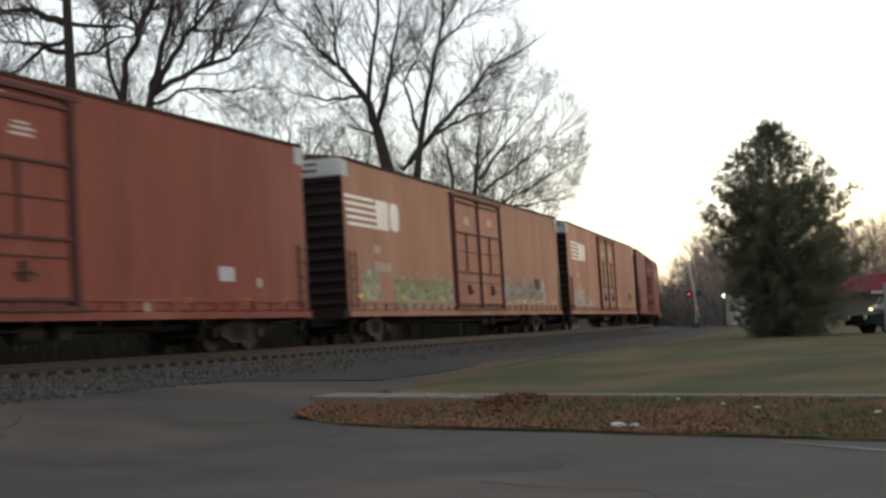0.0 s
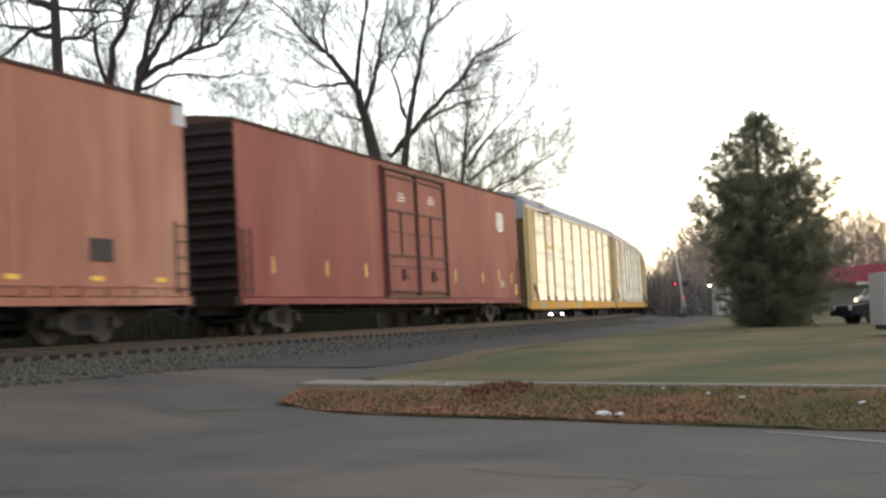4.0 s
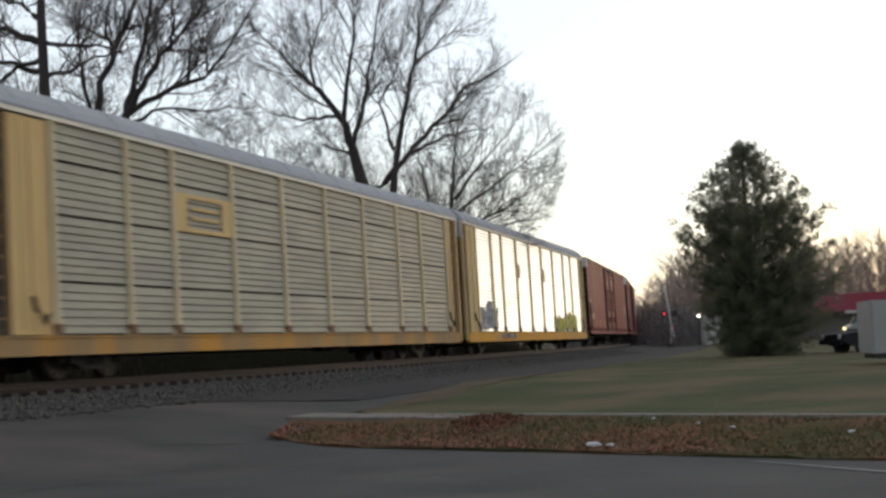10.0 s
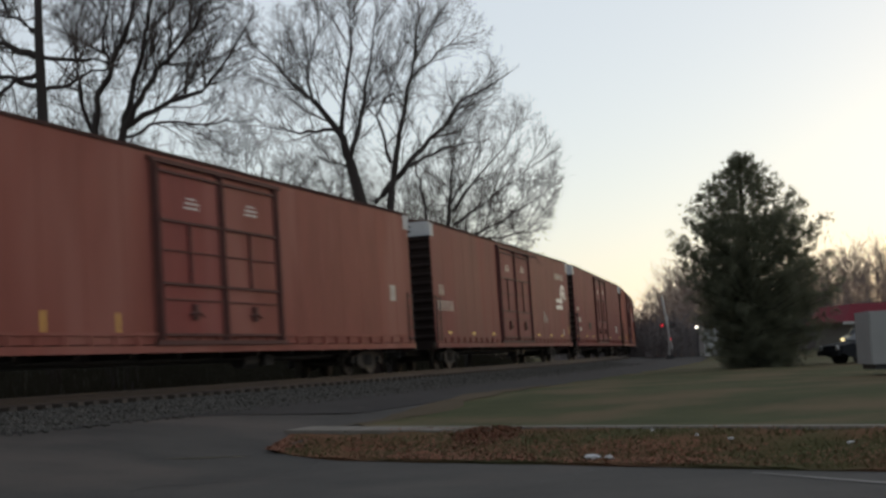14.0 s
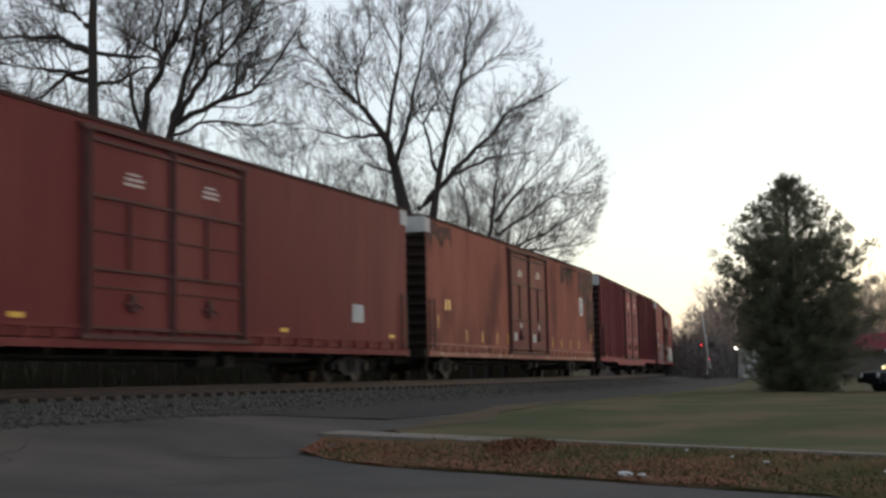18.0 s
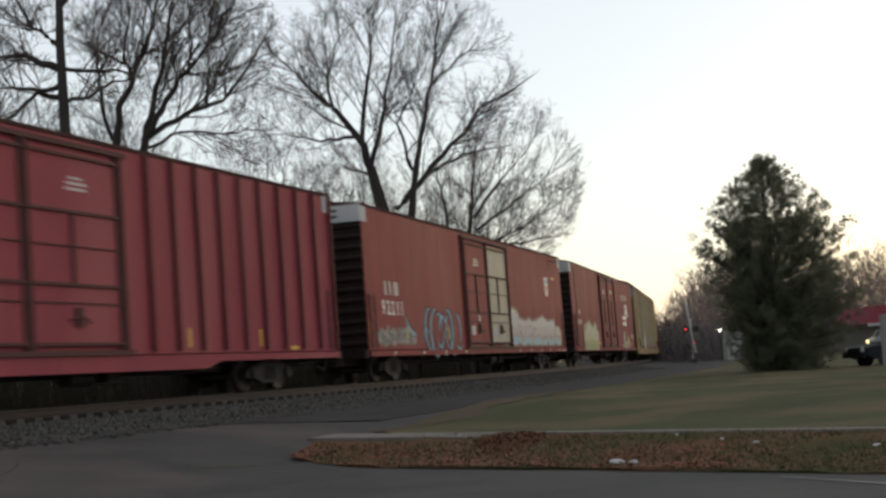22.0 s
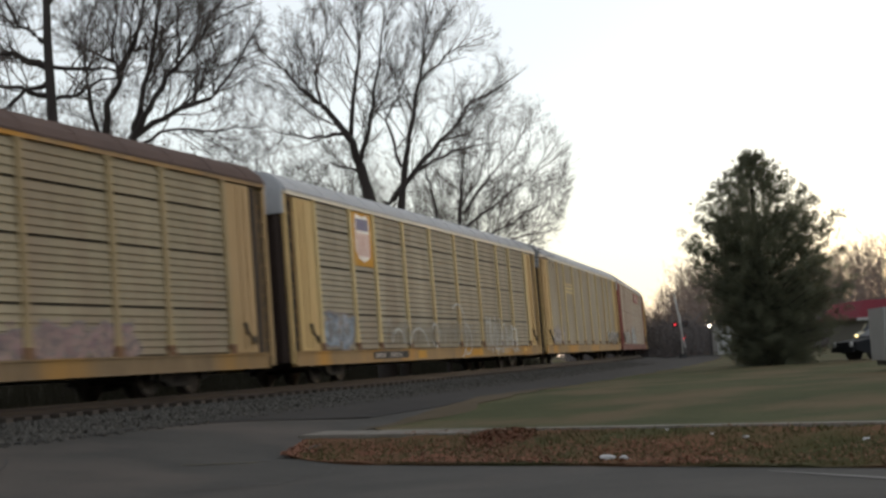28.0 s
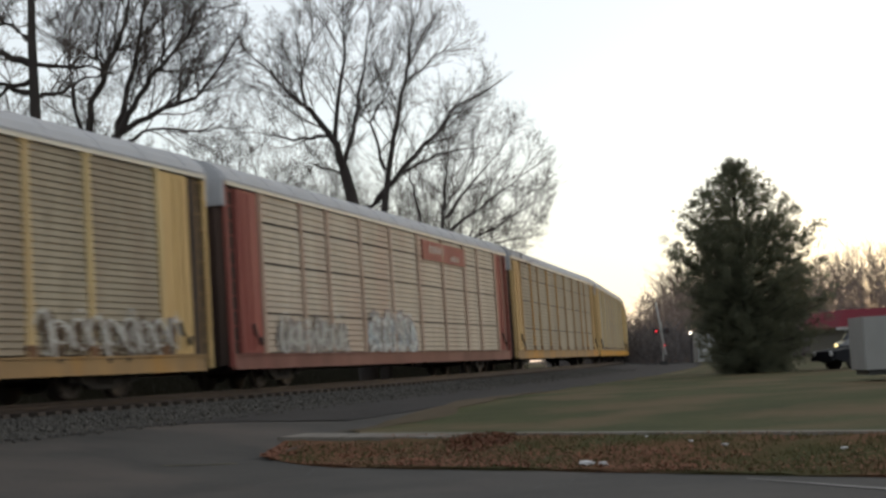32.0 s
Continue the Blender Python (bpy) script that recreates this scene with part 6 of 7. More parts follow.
    sprayed_strokes(c, 10.2, 14.4, 0.85, 2.1, material("dull_sprayed_grey", (0.3, 0.29, 0.26), (0.22, 0.2, 0.17), rough=0.9, scale=4, fine=20, gloss=0.05), 32, "grey sprayed outlines", 1.548, 0.04)
    c = placed(autorack("tan autorack with yellow end panels", grimy, worn_sill, worn_sill, pale_roof, dark_end, panel_mat=yellow, posts=LATE_POSTS, style="boards"))
    c = placed(autorack("tan autorack with cream posts", grimy, cream_post, deep_yellow, pale_roof, brown_end, panel_mat=yellow, posts=LATE_POSTS))
    c = placed(autorack("tan autorack with cream posts", grimy, cream_post, deep_yellow, pale_roof, brown_end, panel_mat=yellow, posts=LATE_POSTS))


def car_pose(s):
    """The pose of a car whose middle is at s: it rides on two trucks, so it is a chord of the bend."""
    x0, y0, _ = track(s - 10.05)
    x1, y1, _ = track(s + 10.05)
    return pose((x0 + x1) / 2, (y0 + y1) / 2, RAIL_Z, 0, -CANT, -math.degrees(math.atan2(x1 - x0, y1 - y0)))


# ---- trees ----
def limb(sh, pts, r0, r1, n=6):
    k = len(pts)
    sh.tube(pts, [r0 + (r1 - r0) * i / (k - 1) for i in range(k)], n, False)


def inside(poly, x, z):
    hit_odd = False
    for (x0, z0), (x1, z1) in zip(poly, poly[1:] + poly[:1]):
        if (z0 > z) != (z1 > z) and x < x0 + (z - z0) / (z1 - z0) * (x1 - x0):
            hit_odd = not hit_odd
    return hit_odd


def grow_crown(sh, lines, poly, deep, rng, thin, dense):
    """Branches on the limbs, in four orders down to twigs, that run on straight and upwards and end where the crown ends."""
    spacing, last = (0.4 / dense, 0.3 / dense, 0.24 / dense), 3

    def reaches(p):
        fray = 0.35 * noise.noise((p.x * 1.3, p.y * 1.3, p.z * 1.3))
        return inside(poly, p.x * (1 + 0.03 * fray), p.z + fray) and abs(p.y) < deep

    def branch(p, d, length, r, order):
        n = max(2, round(length / 0.4))
        pts = [p]
        lift = 0.05 if order < 2 else 0.0
        for _ in range(n):
            d = (d + Vector((rng.gauss(0, 0.11), rng.gauss(0, 0.11), rng.gauss(lift, 0.11)))).normalized()
            p = p + d * (length / n)
            pts.append(p)
            if not reaches(p):
                break
        tip = max(thin * 0.45, r * 0.4)
        limb(sh, [tuple(q) for q in pts], r, tip, 4 if r > 0.02 else 3)
        if order == last:
            return
        run_on = (len(pts) - 1) * length / n
        for _ in range(int(run_on / spacing[order] + rng.random())):
            t = rng.uniform(0.12, 1.0) ** 0.9
            k = min(len(pts) - 2, int(t * (len(pts) - 1)))
            q = pts[k].lerp(pts[k + 1], t * (len(pts) - 1) - k)
            along = (pts[k + 1] - pts[k]).normalized()
            side = along.cross(Vector((rng.gauss(0, 1), rng.gauss(0, 1), rng.gauss(0, 1)))).normalized()
            way = (along * rng.uniform(0.6, 1.1) + side * rng.uniform(0.5, 0.9) + Vector((0, 0, 0.12))).normalized()
            branch(q, way, max(0.22, length * rng.uniform(0.32, 0.62) * (1.1 - 0.4 * t)), max(thin * (0.62, 0.62, 0.5)[order], r * (1 - 0.6 * t) * 0.5), order + 1)

    for pts, r0, r1 in lines:
        pts = [Vector(p) for p in pts]
        n = len(pts) - 1
        size = sum((q - p).length for p, q in zip(pts, pts[1:]))
        for i in range(int(size / spacing[0])):
            t = rng.uniform(0.15, 1.0)
            k = min(n - 1, int(t * n))
            q = pts[k].lerp(pts[k + 1], t * n - k)
            along = (pts[k + 1] - pts[k]).normalized()
            side = Vector((rng.gauss(0, 1), rng.gauss(0, 0.9), rng.gauss(0, 1)))
            side = (side - along * side.dot(along)).normalized()
            way = (along * rng.uniform(0.5, 1.0) + side * 0.8 + Vector((0, 0, 0.15))).normalized()
            branch(q, way, rng.uniform(1.3, 3.2), min(0.032, (r0 + (r1 - r0) * t) * 0.5), 0)
        for _ in range(3):
            way = ((pts[-1] - pts[-2]).normalized() + Vector((rng.gauss(0, 0.3), rng.gauss(0, 0.3), rng.gauss(0.05, 0.25)))).normalized()
            branch(pts[-1], way, rng.uniform(1.8, 3.4), r1 * 0.9, 0)


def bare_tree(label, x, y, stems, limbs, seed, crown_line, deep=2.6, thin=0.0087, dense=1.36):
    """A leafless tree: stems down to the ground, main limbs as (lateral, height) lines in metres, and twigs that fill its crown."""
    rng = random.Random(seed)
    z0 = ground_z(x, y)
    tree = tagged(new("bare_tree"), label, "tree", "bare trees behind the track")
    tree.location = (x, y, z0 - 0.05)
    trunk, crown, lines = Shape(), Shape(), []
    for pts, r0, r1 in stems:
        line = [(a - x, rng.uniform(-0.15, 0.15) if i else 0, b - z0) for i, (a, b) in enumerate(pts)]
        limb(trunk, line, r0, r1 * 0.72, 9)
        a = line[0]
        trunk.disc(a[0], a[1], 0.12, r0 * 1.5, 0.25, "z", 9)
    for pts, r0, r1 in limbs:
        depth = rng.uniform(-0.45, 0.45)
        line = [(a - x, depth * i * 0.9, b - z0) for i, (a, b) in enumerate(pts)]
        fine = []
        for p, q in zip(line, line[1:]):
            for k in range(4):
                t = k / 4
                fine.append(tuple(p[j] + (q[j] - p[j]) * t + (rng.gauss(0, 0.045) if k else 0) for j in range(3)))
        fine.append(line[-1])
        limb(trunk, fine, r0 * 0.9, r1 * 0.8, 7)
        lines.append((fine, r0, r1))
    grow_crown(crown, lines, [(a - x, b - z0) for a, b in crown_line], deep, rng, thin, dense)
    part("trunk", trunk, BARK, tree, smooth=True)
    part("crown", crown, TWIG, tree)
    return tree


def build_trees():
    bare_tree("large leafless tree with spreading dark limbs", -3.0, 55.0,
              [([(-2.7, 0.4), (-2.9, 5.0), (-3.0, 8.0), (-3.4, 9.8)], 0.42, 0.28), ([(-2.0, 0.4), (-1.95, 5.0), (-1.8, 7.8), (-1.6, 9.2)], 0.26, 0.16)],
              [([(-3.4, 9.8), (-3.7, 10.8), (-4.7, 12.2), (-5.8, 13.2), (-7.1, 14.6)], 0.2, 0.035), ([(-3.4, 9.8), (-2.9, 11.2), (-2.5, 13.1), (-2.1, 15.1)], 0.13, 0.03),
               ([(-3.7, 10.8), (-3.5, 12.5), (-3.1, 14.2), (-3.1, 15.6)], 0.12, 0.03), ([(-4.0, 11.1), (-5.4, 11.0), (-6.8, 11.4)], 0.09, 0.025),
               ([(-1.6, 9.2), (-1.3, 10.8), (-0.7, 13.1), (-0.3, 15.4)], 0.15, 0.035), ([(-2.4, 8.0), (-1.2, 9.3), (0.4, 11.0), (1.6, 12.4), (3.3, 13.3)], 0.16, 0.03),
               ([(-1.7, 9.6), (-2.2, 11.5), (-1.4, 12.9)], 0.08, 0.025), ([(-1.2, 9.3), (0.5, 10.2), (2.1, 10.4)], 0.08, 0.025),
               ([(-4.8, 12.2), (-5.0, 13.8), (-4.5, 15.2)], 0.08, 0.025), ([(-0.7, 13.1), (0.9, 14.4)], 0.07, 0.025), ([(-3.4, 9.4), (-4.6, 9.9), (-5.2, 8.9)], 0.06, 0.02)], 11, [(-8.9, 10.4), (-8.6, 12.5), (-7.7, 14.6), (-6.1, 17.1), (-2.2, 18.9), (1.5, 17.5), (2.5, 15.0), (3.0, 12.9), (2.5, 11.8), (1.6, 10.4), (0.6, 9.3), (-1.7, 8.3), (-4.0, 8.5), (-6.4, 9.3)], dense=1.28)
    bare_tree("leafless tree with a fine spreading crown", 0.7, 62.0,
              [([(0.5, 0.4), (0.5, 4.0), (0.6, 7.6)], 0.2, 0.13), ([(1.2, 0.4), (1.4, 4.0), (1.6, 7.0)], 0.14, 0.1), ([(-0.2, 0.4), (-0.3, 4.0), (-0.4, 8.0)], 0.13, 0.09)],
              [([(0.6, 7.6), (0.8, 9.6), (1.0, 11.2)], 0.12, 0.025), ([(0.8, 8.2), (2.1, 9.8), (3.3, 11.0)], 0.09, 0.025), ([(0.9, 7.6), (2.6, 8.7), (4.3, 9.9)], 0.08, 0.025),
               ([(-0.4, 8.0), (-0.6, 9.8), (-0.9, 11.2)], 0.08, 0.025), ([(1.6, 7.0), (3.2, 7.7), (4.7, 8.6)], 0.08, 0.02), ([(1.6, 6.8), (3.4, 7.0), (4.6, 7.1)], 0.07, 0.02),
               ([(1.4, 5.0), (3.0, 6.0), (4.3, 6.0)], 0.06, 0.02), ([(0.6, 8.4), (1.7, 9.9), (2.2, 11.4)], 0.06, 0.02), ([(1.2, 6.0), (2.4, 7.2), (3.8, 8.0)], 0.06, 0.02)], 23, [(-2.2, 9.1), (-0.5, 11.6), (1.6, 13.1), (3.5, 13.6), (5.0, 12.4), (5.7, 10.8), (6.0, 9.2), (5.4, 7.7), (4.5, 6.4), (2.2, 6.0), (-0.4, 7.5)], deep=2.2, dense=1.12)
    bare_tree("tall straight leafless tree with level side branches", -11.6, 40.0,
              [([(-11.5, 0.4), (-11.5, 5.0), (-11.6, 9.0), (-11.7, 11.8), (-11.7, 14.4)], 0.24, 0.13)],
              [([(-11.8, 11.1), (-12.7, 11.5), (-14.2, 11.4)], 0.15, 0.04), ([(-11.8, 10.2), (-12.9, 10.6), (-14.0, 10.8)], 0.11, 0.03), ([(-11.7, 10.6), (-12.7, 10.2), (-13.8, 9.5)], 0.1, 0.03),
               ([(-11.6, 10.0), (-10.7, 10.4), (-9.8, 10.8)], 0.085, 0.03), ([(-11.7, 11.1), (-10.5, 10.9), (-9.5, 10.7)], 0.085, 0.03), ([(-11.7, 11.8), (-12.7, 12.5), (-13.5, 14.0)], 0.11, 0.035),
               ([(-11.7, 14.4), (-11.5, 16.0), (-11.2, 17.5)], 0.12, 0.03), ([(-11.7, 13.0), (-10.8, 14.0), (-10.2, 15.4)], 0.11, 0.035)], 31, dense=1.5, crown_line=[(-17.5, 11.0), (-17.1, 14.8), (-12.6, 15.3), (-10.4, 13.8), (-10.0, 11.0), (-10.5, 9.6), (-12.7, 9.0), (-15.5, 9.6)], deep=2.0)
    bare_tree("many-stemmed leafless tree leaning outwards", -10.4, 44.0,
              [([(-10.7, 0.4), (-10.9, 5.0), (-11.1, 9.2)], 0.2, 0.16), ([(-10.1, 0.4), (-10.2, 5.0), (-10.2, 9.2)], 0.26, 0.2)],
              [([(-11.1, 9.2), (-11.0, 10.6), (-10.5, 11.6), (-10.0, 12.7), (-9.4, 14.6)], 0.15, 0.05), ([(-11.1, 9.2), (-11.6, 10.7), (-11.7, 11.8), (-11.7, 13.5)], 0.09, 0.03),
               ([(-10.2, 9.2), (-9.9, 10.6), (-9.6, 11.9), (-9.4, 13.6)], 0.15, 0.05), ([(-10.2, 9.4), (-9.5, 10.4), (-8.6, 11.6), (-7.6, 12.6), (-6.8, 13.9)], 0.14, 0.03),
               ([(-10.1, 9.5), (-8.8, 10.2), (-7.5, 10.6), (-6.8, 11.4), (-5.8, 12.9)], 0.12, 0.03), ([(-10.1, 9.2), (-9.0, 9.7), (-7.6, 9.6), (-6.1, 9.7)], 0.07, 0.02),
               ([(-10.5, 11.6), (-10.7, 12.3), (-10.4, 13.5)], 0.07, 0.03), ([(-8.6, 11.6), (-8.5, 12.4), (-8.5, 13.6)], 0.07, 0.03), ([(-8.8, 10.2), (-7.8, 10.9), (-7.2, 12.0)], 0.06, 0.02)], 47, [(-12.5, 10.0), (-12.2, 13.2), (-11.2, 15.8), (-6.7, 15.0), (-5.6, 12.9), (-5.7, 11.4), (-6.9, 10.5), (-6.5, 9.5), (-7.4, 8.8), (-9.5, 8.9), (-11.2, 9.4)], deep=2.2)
    # thinner trees of the wood's edge farther back
    rng = random.Random(71)
    for x, y, tall, wide in ((-16.5, 64, 15.0, 4.2), (-9.3, 70, 14.6, 4.4), (-5.6, 76, 13.6, 4.0), (-1.6, 80, 12.6, 3.6), (1.4, 78, 12.0, 3.4), (-21.5, 60, 16.0, 4.4)):
        z = ground_z(x, y)
        fork = z + tall * rng.uniform(0.36, 0.44)
        limbs = []
        for i in range(8):
            lean = (i - 3.5) / 3.5 + rng.gauss(0, 0.1)
            top = z + tall * (0.96 - 0.26 * abs(lean)) * rng.uniform(0.9, 1.0)
            low = fork + rng.uniform(-0.8, 1.6)
            limbs.append(([(x, low), (x + lean * wide * 0.3, low + (top - low) * 0.36), (x + lean * wide * 0.62, low + (top - low) * 0.7), (x + lean * wide * 0.85, top - 0.8)], 0.085, 0.02))
        crown = [(x + wide * math.cos(q) * (1.08 + 0.1 * math.sin(3 * q + y)), fork + 0.6 + (tall - fork + z) * (0.42 + 0.62 * math.sin(q))) for q in span(-0.75, math.pi + 0.75, 22)]
        bare_tree("slender leafless tree at the wood's edge", x, y, [([(x, z), (x + 0.1, (z + fork) / 2), (x, fork + 1.5)], 0.2, 0.12)], limbs, int(y), crown, deep=2.4, thin=0.011, dense=1.0)


PINE = (11.6, 50.0)


def build_pine():
    """A tall white pine, dense below and open towards its ragged top."""
    rng = random.Random(5)
    x, y = PINE
    tree = tagged(new("pine_tree"), "tall dark green pine with a ragged open top", "tree")
    tree.location = (x, y, ground_z(x, y))
    # reach to the west and to the east by height
    heights = [0.0, 0.33, 0.66, 1.3, 2.0, 2.85, 3.5, 3.85, 4.3, 4.6, 5.15, 5.6, 6.15, 6.4, 6.7, 7.0, 7.3, 7.65, 8.0]
    west = [1.2, 1.35, 1.55, 1.75, 1.95, 2.15, 2.3, 2.35, 2.45, 2.6, 2.6, 2.35, 2.25, 2.15, 1.7, 1.35, 0.9, 0.45, 0.15]
    east = [1.6, 1.85, 2.2, 2.65, 3.0, 3.3, 3.6, 3.2, 2.5, 2.75, 3.0, 2.7, 2.15, 1.7, 1.35, 1.0, 0.75, 0.35, 0.15]
    trunk, needles = Shape(), Shape()
    limb(trunk, [(0, 0, -0.1), (0.05, 0, 2.5), (-0.05, 0.05, 5.0), (-0.12, 0, 7.9)], 0.2, 0.03, 8)

    def span_at(z, a):
        lo, hi = float(np.interp(z, heights, west)), float(np.interp(z, heights, east))
        return (lo + hi) / 2 + (hi - lo) / 2 * math.cos(a)

    def tuft(c, size, out):
        for _ in range(12):
            d = (Vector((rng.gauss(0, 0.7), rng.gauss(0, 0.7), rng.gauss(0.3, 0.6))) + out * 0.8).normalized()
            s = d.orthogonal().normalized() * size * 0.034
            q = d.cross(s).normalized() * size * 0.034
            tip = c + d * size
            o = len(needles.v)
            needles.v += [tuple(c - s), tuple(c + s), tuple(tip), tuple(c - q), tuple(c + q)]
            needles.f += [(o, o + 1, o + 2), (o + 3, o + 4, o + 2)]

    # whorls of limbs, each ending in a bunch of tufts
    z = 0.1
    while z < 7.9:
        n = 9
        turn = rng.random() * 6.28
        for i in range(n):
            a = turn + 2 * math.pi * i / n + rng.gauss(0, 0.22)
            up = z + rng.gauss(0, 0.08)
            reach = span_at(up, a) * (rng.choice((0.78, 0.9, 1.0, 1.07)) * rng.uniform(0.95, 1.04) if z < 4.4 else rng.choice((0.72, 0.9, 1.0, 1.06)) * rng.uniform(0.94, 1.05))
            slope = float(np.interp(z, [0, 2, 4.5, 7.5], [-0.05, 0.12, 0.42, 0.9]))
            tip = Vector((math.cos(a) * reach, math.sin(a) * reach, max(0.12, up)))
            base = Vector((-0.1 * z / 7, 0, min(7.9, max(0.15, up - reach * slope))))
            bend = base.lerp(tip, 0.55) + Vector((0, 0, -0.07 * reach))
            limb(trunk, [tuple(base), tuple(bend), tuple(tip)], 0.03 if z < 4.4 else 0.014, 0.006, 4)
            out = (tip - base).normalized()
            for k in range(max(5, int(reach * (5 if z < 4.4 else 6)))):
                t = rng.uniform(0.2 if z < 4.4 else 0.35, 1.0)
                at = base.lerp(bend, t / 0.55) if t < 0.55 else bend.lerp(tip, (t - 0.55) / 0.45)
                spray = Vector((out.y, -out.x, 0)) * rng.uniform(-1, 1) * 0.45 * (1.15 - t) + out * 0.1 + Vector((0, 0, rng.uniform(-0.06, 0.2)))
                for w in range(4):
                    tuft(at + spray * (w / 3) + Vector((rng.gauss(0, 0.05), rng.gauss(0, 0.05), rng.gauss(0, 0.05))), rng.uniform(0.12, 0.2), (out + spray).normalized())
            for w in range(8 if z < 4.4 else 10):
                tuft(tip + Vector((rng.gauss(0, 0.15), rng.gauss(0, 0.15), rng.gauss(0.0, 0.09))), rng.uniform(0.12, 0.22), (out + Vector((0, 0, 0.4))).normalized())
        z += 0.2 if z < 4.4 else 0.27
    # inner sprays round the trunk
    for _ in range(4600):
        z = rng.uniform(0.1, 5.6)
        a = rng.random() * 6.283
        r = span_at(z, a) * (0.74 if z < 4.2 else 0.6) * math.sqrt(rng.random())
        tuft(Vector((math.cos(a) * r, math.sin(a) * r, z)), rng.uniform(0.18, 0.3), Vector((math.cos(a), math.sin(a), 0.2)))
    for _ in range(900):
        z = rng.uniform(4.8, 7.5)
        a = rng.random() * 6.283
        r = span_at(z, a) * 0.72 * math.sqrt(rng.random())
        tuft(Vector((math.cos(a) * r - 0.1, math.sin(a) * r, z)), rng.uniform(0.14, 0.24), Vector((math.cos(a), math.sin(a), 0.5)))
    part("trunk", trunk, BARK, tree, smooth=True)
    part("crown", needles, NEEDLE, tree)


def build_woods():
    """Bare woods along the horizon."""
    rng = random.Random(9)
    sh = Shape()

    def sapling(x, y, h):
        z = ground_z(x, y)
        base = Vector((x, y, z))
        top = base + Vector((rng.gauss(0, 0.06) * h, 0, h))
        limb(sh, [tuple(base), tuple(base.lerp(top, 0.5)), tuple(top)], 0.012 * h, 0.015, 3)
        for _ in range(16):
            t = rng.uniform(0.3, 0.98)
            p = base.lerp(top, t)
            d = Vector((rng.gauss(0, 0.6), rng.gauss(0, 0.4), rng.uniform(0.5, 1.0))).normalized()
            ln = h * rng.uniform(0.15, 0.34)
            e = p + d * ln
            limb(sh, [tuple(p), tuple(e)], 0.05, 0.014, 3)
            for _ in range(3):
                q = p.lerp(e, rng.uniform(0.3, 1))
                limb(sh, [tuple(q), tuple(q + Vector((rng.gauss(0, 0.5), rng.gauss(0, 0.3), rng.uniform(0.4, 1))) * ln * 0.5)], 0.03, 0.012, 3)
    for i in range(420):
        y = rng.uniform(140, 230)
        bearing = rng.uniform(0.118, 0.42)
        x = y * bearing
        h = float(np.interp(bearing, [0.118, 0.15, 0.18, 0.24, 0.3, 0.42], [4.5, 5.5, 10, 8.5, 10.5, 11])) * y / 150 * rng.uniform(0.6, 1.0)
        sapling(x, y, h)
    for i in range(160):
        y = rng.uniform(170, 300)
        x = y * rng.uniform(-0.75, 0.1)
        sapling(x, y, rng.uniform(6, 11))
    tagged(part("far_woods", sh, HAZED_TWIG), "bare brown woods along the horizon, haze and dusk glow put into their colour", "woods", kind="stuff")
    # low brush
    br = Shape()
    for i in range(17000):
        y = rng.uniform(128, 190)
        bearing = rng.uniform(0.085, 0.46)
        x = y * bearing
        rise = float(np.interp(bearing, [0.085, 0.13, 0.18, 0.3, 0.46], [1.5, 2.6, 4.2, 4.0, 4.5])) * (0.8 + 0.5 * noise.noise((x * 0.3, y * 0.1, 5)))
        p = Vector((x, y, ground_z(x, y) + rise * rng.random() ** 1.4))
        d = Vector((rng.gauss(0, 0.5), rng.gauss(0, 0.3), rng.uniform(0.4, 1))) * rng.uniform(0.8, 2.2)
        limb(br, [tuple(p), tuple(p + d)], 0.05, 0.02, 3)
    tagged(part("brush", br, material("far_brush", (0.135, 0.118, 0.115), (0.085, 0.077, 0.078), rough=1.0, scale=0.3, fine=2, bump=0)), "dark leafless brush at the wood's edge", "brush", kind="stuff")


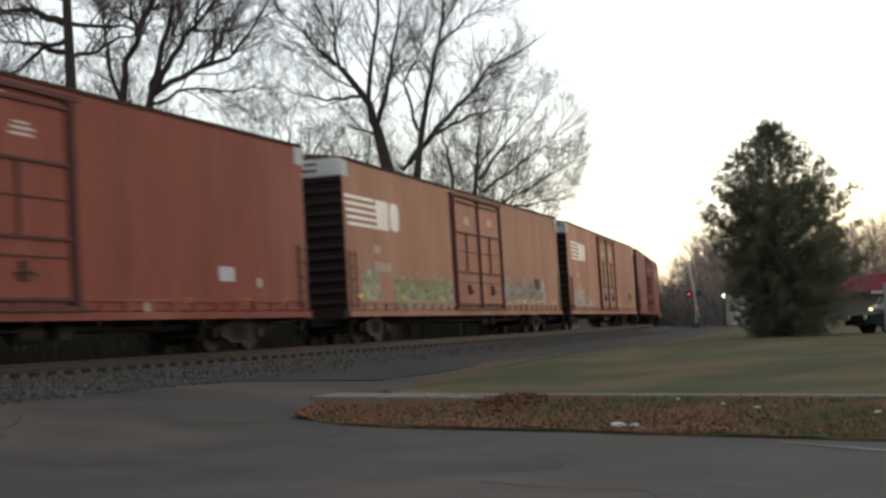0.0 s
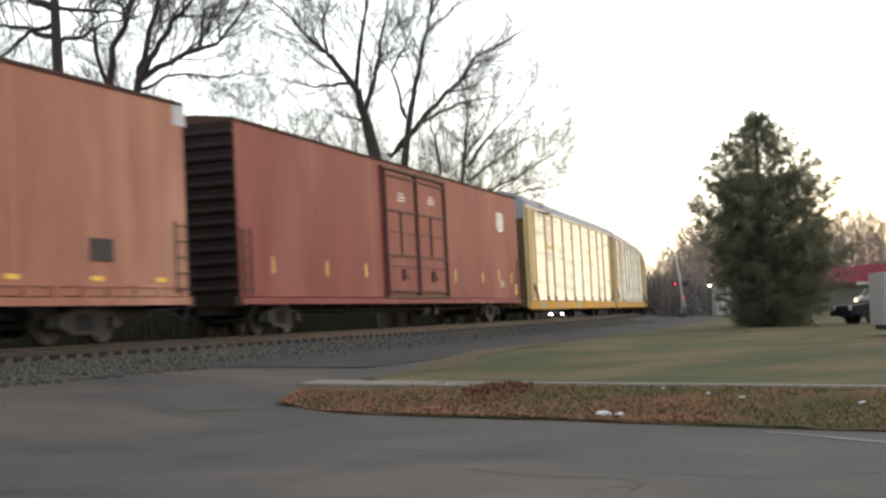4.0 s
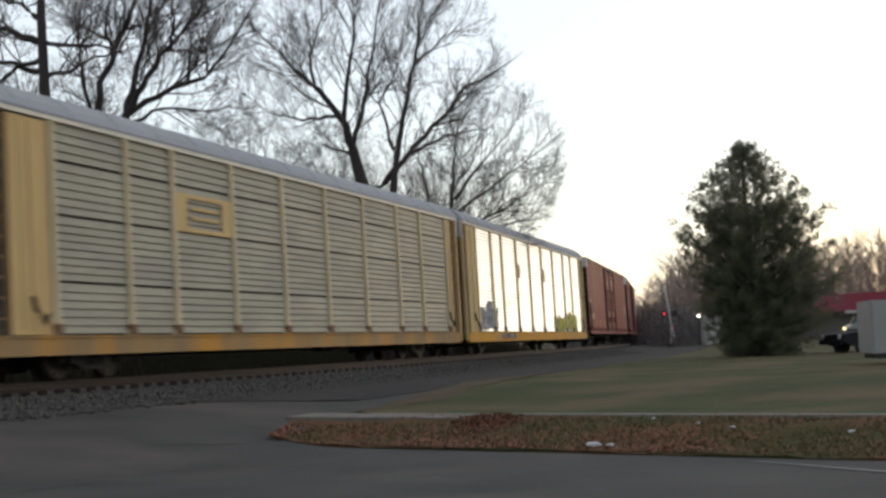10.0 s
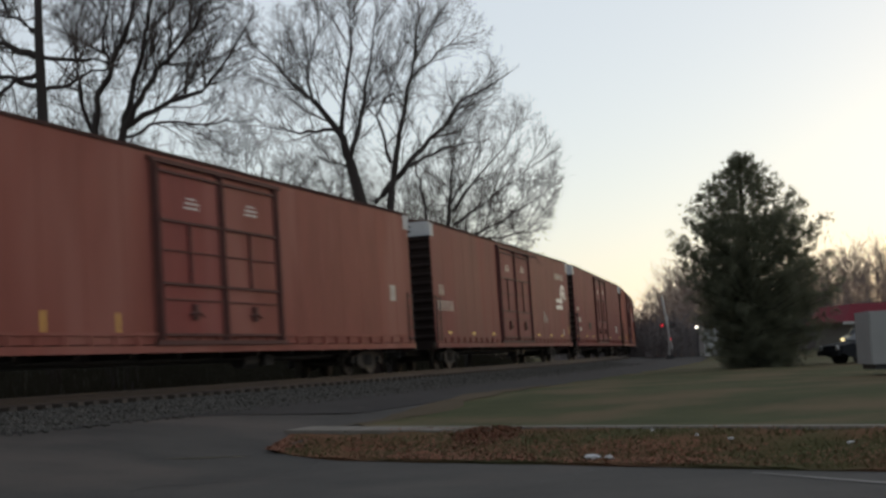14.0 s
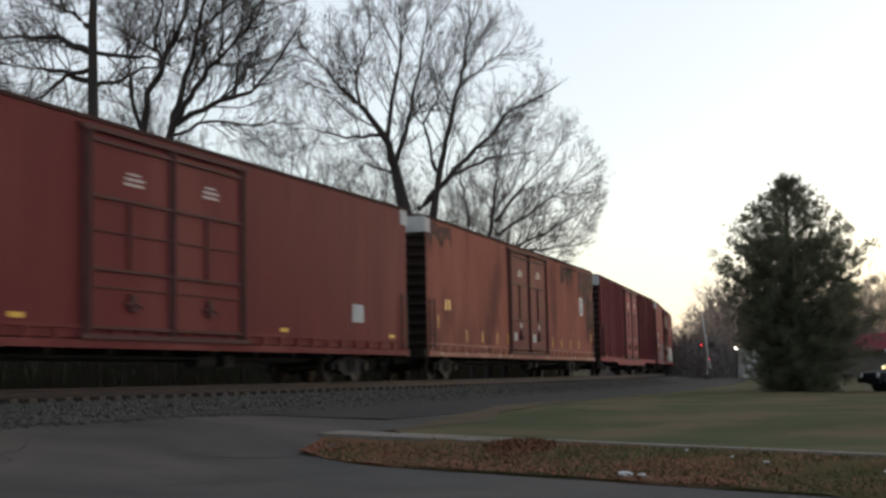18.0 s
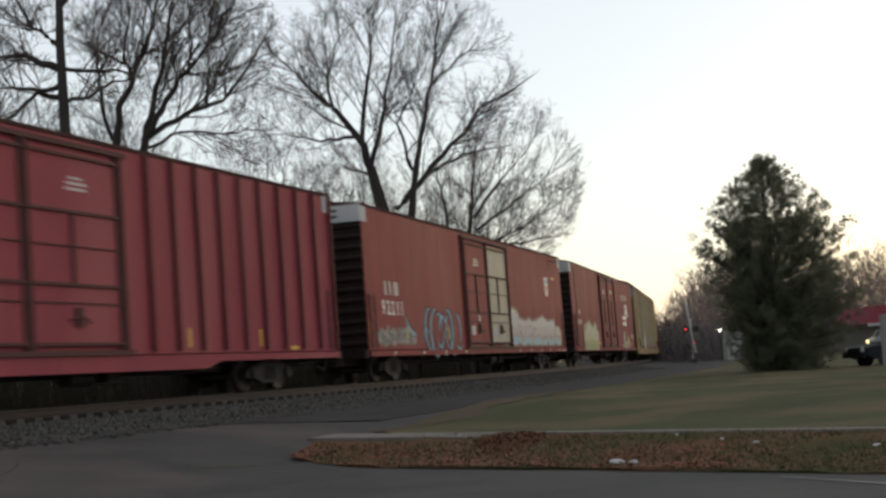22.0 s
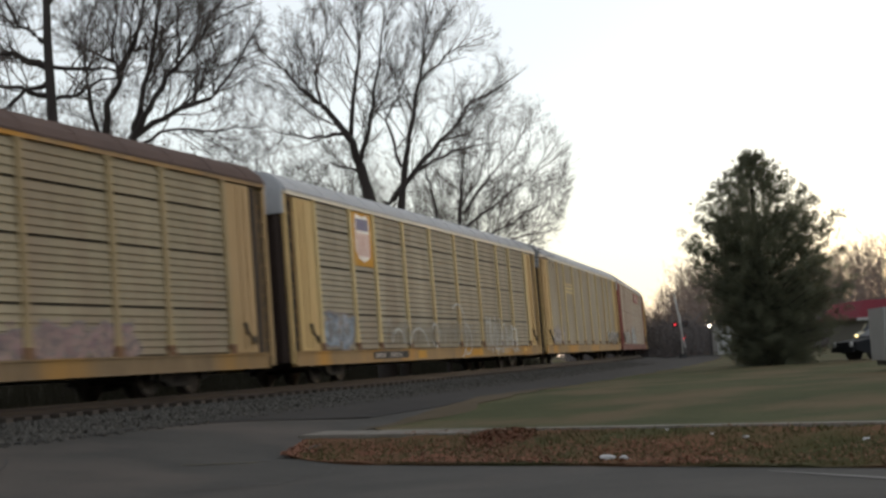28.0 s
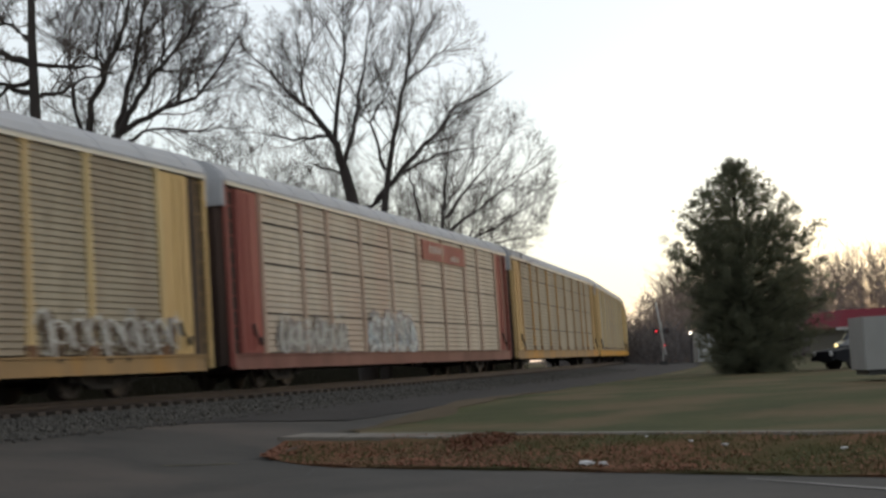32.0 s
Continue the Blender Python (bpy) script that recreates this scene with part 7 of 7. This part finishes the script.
# ---- far end of the track and the right-hand lot ----
def build_far_things():
    m_white = material("signal_white", (0.36, 0.36, 0.35), (0.25, 0.25, 0.24))
    black = material("signal_black", (0.02, 0.02, 0.02))
    lit = glowing("red_lamp", (1.0, 0.04, 0.06), 1.0)
    lamp = glowing("white_lamp", (1.0, 0.93, 0.78), 10.0)
    x, y = 20.3, 120.0
    z = ground_z(x, y)
    sig = tagged(new("crossing_signal"), "level crossing signal with raised gate and red lamps lit", "railway signal")
    sig.location = (x, y, z)
    part("mast", Shape().tube([(0, 0, 0), (0, 0, 3.9)], 0.05, 8), m_white, sig)
    part("base", Shape().box(-0.3, 0.3, -0.3, 0.3, 0, 0.35, 0.05), black, sig)
    for dx in (-0.55, 0.4):
        hood = part("lamp_head", Shape().disc(dx, -0.1, 3.0, 0.26, 0.03, "y", 18).disc(dx, -0.2, 3.0, 0.16, 0.12, "y", 14), black, sig)
        if dx < 0:
            part("lens", Shape().disc(dx, -0.34, 3.0, 0.1, 0.015, "y", 14), lit, hood, "lit red lens")
        else:
            part("lens", Shape().disc(dx, -0.34, 3.0, 0.1, 0.015, "y", 14), material("unlit_red_lens", (0.06, 0.012, 0.012), (0.04, 0.01, 0.01), rough=0.4, bump=0), hood, "unlit dark red lens")
    part("cross_arm", Shape().box(-0.7, 0.55, -0.05, 0.05, 2.95, 3.05), black, sig)
    arm = part("gate_arm", Shape().tube([(0.25, -0.15, 0.9), (0.1, -0.2, 1.6), (-0.1, -0.2, 3.2), (-0.4, -0.2, 5.6)], 0.085, 6), m_white, sig)
    part("gate_lamp", Shape().disc(0.15, -0.3, 1.75, 0.06, 0.05, "y", 12), lit, arm, "lit red gate lamp")
    x, y = 24.6, 122.0
    hut = tagged(new("relay_cabinet"), "pale grey metal relay cabinet beside the crossing", "cabinet")
    hut.location = (x, y, ground_z(x, y))
    part("body", Shape().box(-1.0, 1.2, -1, 1, 0.1, 2.7, 0.03), m_white, hut)
    part("roof", Shape().box(-1.1, 1.3, -1.1, 1.1, 2.7, 2.82, 0.03), m_white, hut)
    part("door", Shape().box(-0.6, 0.6, -1.04, -1.0, 0.3, 2.4), material("hut_door", (0.5, 0.5, 0.49)), hut)
    x, y = 23.05, 121.0
    pole = tagged(new("lamp_post"), "thin lamp post with a lit white lamp", "lamp post")
    pole.location = (x, y, ground_z(x, y))
    part("post", Shape().tube([(0, 0, 0), (0, 0, 2.65)], 0.05, 6), black, pole)
    part("lamp", Shape().disc(0, 0, 2.72, 0.1, 0.09, "z", 12), lamp, pole, "lit white lamp")
    # red-roofed building
    bx, by = 30.5, 88.0
    b = tagged(new("roadside_building"), "low dull-walled building with a red roof", "building")
    b.location = (bx, by, ground_z(bx, by) - 0.7)
    wall = material("dull_render", (0.085, 0.08, 0.062), (0.06, 0.058, 0.045))
    roof_red = material("red_roof_sheet", (0.15, 0.032, 0.042), (0.11, 0.026, 0.034), rough=0.9, gloss=0.05)
    part("wall", Shape().box(-4.6, 9, -3, 5, 0, 2.7), wall, b)
    part("roof", Shape().add([(-5.2, -3.6, 2.75), (9.6, -3.6, 2.75), (9.6, 5.6, 2.75), (-5.2, 5.6, 2.75), (-4.3, -2.6, 3.9), (8.7, -2.6, 3.9), (8.7, 4.6, 3.9), (-4.3, 4.6, 3.9)],
                             [(3, 2, 1, 0), (4, 5, 6, 7), (0, 1, 5, 4), (1, 2, 6, 5), (2, 3, 7, 6), (3, 0, 4, 7)]), roof_red, b)
    part("fascia", Shape().box(-5.25, 9.65, -3.66, -3.6, 2.6, 2.78), m_white, b)
    for i in range(3):
        win = part("window", Shape().box(-3.4 + i * 3, -1.9 + i * 3, -3.04, -3.0, 0.9, 2.2), m_white, b)
        part("pane", Shape().box(-3.3 + i * 3, -2.0 + i * 3, -3.05, -3.04, 1.0, 2.1), GLASS_DARK, win)
    # small grey trailer
    x, y = 11.35, 31.0
    t = tagged(new("box_trailer"), "small pale grey box trailer parked on the grass", "trailer")
    t.matrix_world = pose(x, y, ground_z(x, y), 0, 0, -6)
    part("body", Shape().box(-1.6, 1.9, -0.8, 0.8, 0.3, 1.5, 0.04), material("trailer_grey", (0.22, 0.22, 0.215), (0.17, 0.17, 0.165), rough=0.5), t)
    part("chassis", Shape().box(-1.5, 1.8, -0.7, 0.7, 0.18, 0.3), black, t)
    for sx in (-0.5, 0.6):
        wh = part("wheel", Shape().disc(sx, -0.7, 0.26, 0.28, 0.1, "y", 18), RUBBER, t)
        part("rim", Shape().disc(sx, -0.81, 0.26, 0.15, 0.01, "y", 14), CHROME, wh)


def sedan(label, body_mat, m, lights=None):
    """A saloon car, its nose towards -x of its own space."""
    car = tagged(new("saloon_car"), label, "car")
    car.matrix_world = m
    side = [(-2.2, 0.45), (-2.15, 0.72), (-1.2, 0.86), (-0.45, 1.32), (0.75, 1.38), (1.55, 0.98), (2.15, 0.92), (2.2, 0.45), (1.7, 0.3), (-1.8, 0.3)]
    sh = Shape()
    n = len(side)
    for k, (yy, pinch) in enumerate(((-0.86, 0.0), (-0.72, 0.0), (0.72, 0.0), (0.86, 0.0))):
        inner = k in (1, 2)
        sh.v += [(a * (1 if inner else 0.98), yy, b if b < 0.9 or inner else 0.9 + (b - 0.9) * 0.25) for a, b in side]
    for k in range(3):
        sh.f += [(k * n + i, k * n + (i + 1) % n, (k + 1) * n + (i + 1) % n, (k + 1) * n + i) for i in range(n)]
    sh.f += [tuple(range(n))[::-1], tuple(range(3 * n, 4 * n))]
    part("body", sh, body_mat, car, smooth=False)
    part("windscreen", Shape().add([(-1.15, -0.66, 0.9), (-1.15, 0.66, 0.9), (-0.5, 0.6, 1.32), (-0.5, -0.6, 1.32)], [(0, 1, 2, 3)]), GLASS_DARK, car, at=pose(-0.015, 0, 0.01))
    part("side_window", Shape().add([(-0.9, -0.8, 0.95), (1.3, -0.8, 0.98), (0.7, -0.745, 1.3), (-0.4, -0.745, 1.28)], [(0, 1, 2, 3)]), GLASS_DARK, car)
    for sx in (-1.35, 1.35):
        for sy in (-0.8, 0.8):
            w = part("wheel", Shape().disc(sx, sy, 0.31, 0.31, 0.1, "y", 18), RUBBER, car)
            part("rim", Shape().disc(sx, sy + (0.1 if sy > 0 else -0.1), 0.31, 0.19, 0.015, "y", 12), CHROME, w)
    for sy in (-0.62, 0.62):
        part("headlight", Shape().disc(-2.2, sy, 0.64, 0.09, 0.03, "x", 12), lights or GREY_WHITE, car)
    part("bumper", Shape().box(-2.27, -2.15, -0.8, 0.8, 0.36, 0.52, 0.03), body_mat, car)
    return car


def build_cars():
    black = material("black_car_paint", (0.02, 0.021, 0.024), (0.015, 0.015, 0.017), rough=0.7, gloss=0.05)
    x, y = 16.4, 50.0
    sedan("dark saloon car parked on the lot", black, pose(x, y, ground_z(x, y) - 0.02, 0, 0, 12))
    warm = glowing("warm_headlight", (1.0, 0.8, 0.4), 2.0)
    x, y = 25.3, 80.0
    sedan("car with its headlights on at the far lot", material("dull_gold_paint", (0.18, 0.15, 0.06), (0.12, 0.1, 0.05), rough=0.4), pose(x, y, ground_z(x, y) + 0.3, 0, 0, 52), warm)


    bright = glowing("bright_headlight", (1.0, 0.93, 0.75), 60.0)
    TURNING.append(sedan("dark car with headlights on nearing the crossing", black, pose(9.0, 152.0, ground_z(9, 152)), bright))


TURNING = []


def run(t):
    """Metres that the slowly braking train has rolled since the start."""
    return SPEED * t - 0.5 * SLOWING * t * t


def motions():
    # it comes up to the closed crossing, turns off and drives away
    z = ground_z(12, 150)
    walk(TURNING[0], [(0.0, pose(10.0, 153.0, z, 0, 0, 96)), (1.0, pose(10.5, 151.6, z, 0, 0, 96)), (2.4, pose(11.2, 150.4, z, 0, 0, 96)), (3.6, pose(11.4, 150.0, z, 0, 0, 98)), (5.0, pose(9.8, 148.5, z, 0, 0, 40)), (6.5, pose(6.0, 147.5, z, 0, 0, 4)), (14.0, pose(-30.0, 149.0, z, 0, 0, -2)), (32.0, pose(-110.0, 152.0, z, 0, 0, -2))])
    times = [float(i) for i in range(33)]
    for car, middle in TRAIN:
        walk(car, [(t, car_pose(middle - START - run(t))) for t in times])
    # all wheels turn alike: one set of keys serves them
    first = WHEELSETS[0]
    walk(first, [(i / 30, pose(0, 0, 0, math.degrees(run(i / 30) / 0.42))) for i in range(961)])
    for w in WHEELSETS[1:]:
        w.rotation_mode = "QUATERNION"
        w.animation_data_create()
        w.animation_data.action = first.animation_data.action
        w.animation_data.action_slot = first.animation_data.action_slot


build_ground()
build_track()
build_ground_details()
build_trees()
build_pine()
build_woods()
build_far_things()
build_cars()
build_train()
build_stones()
motions()
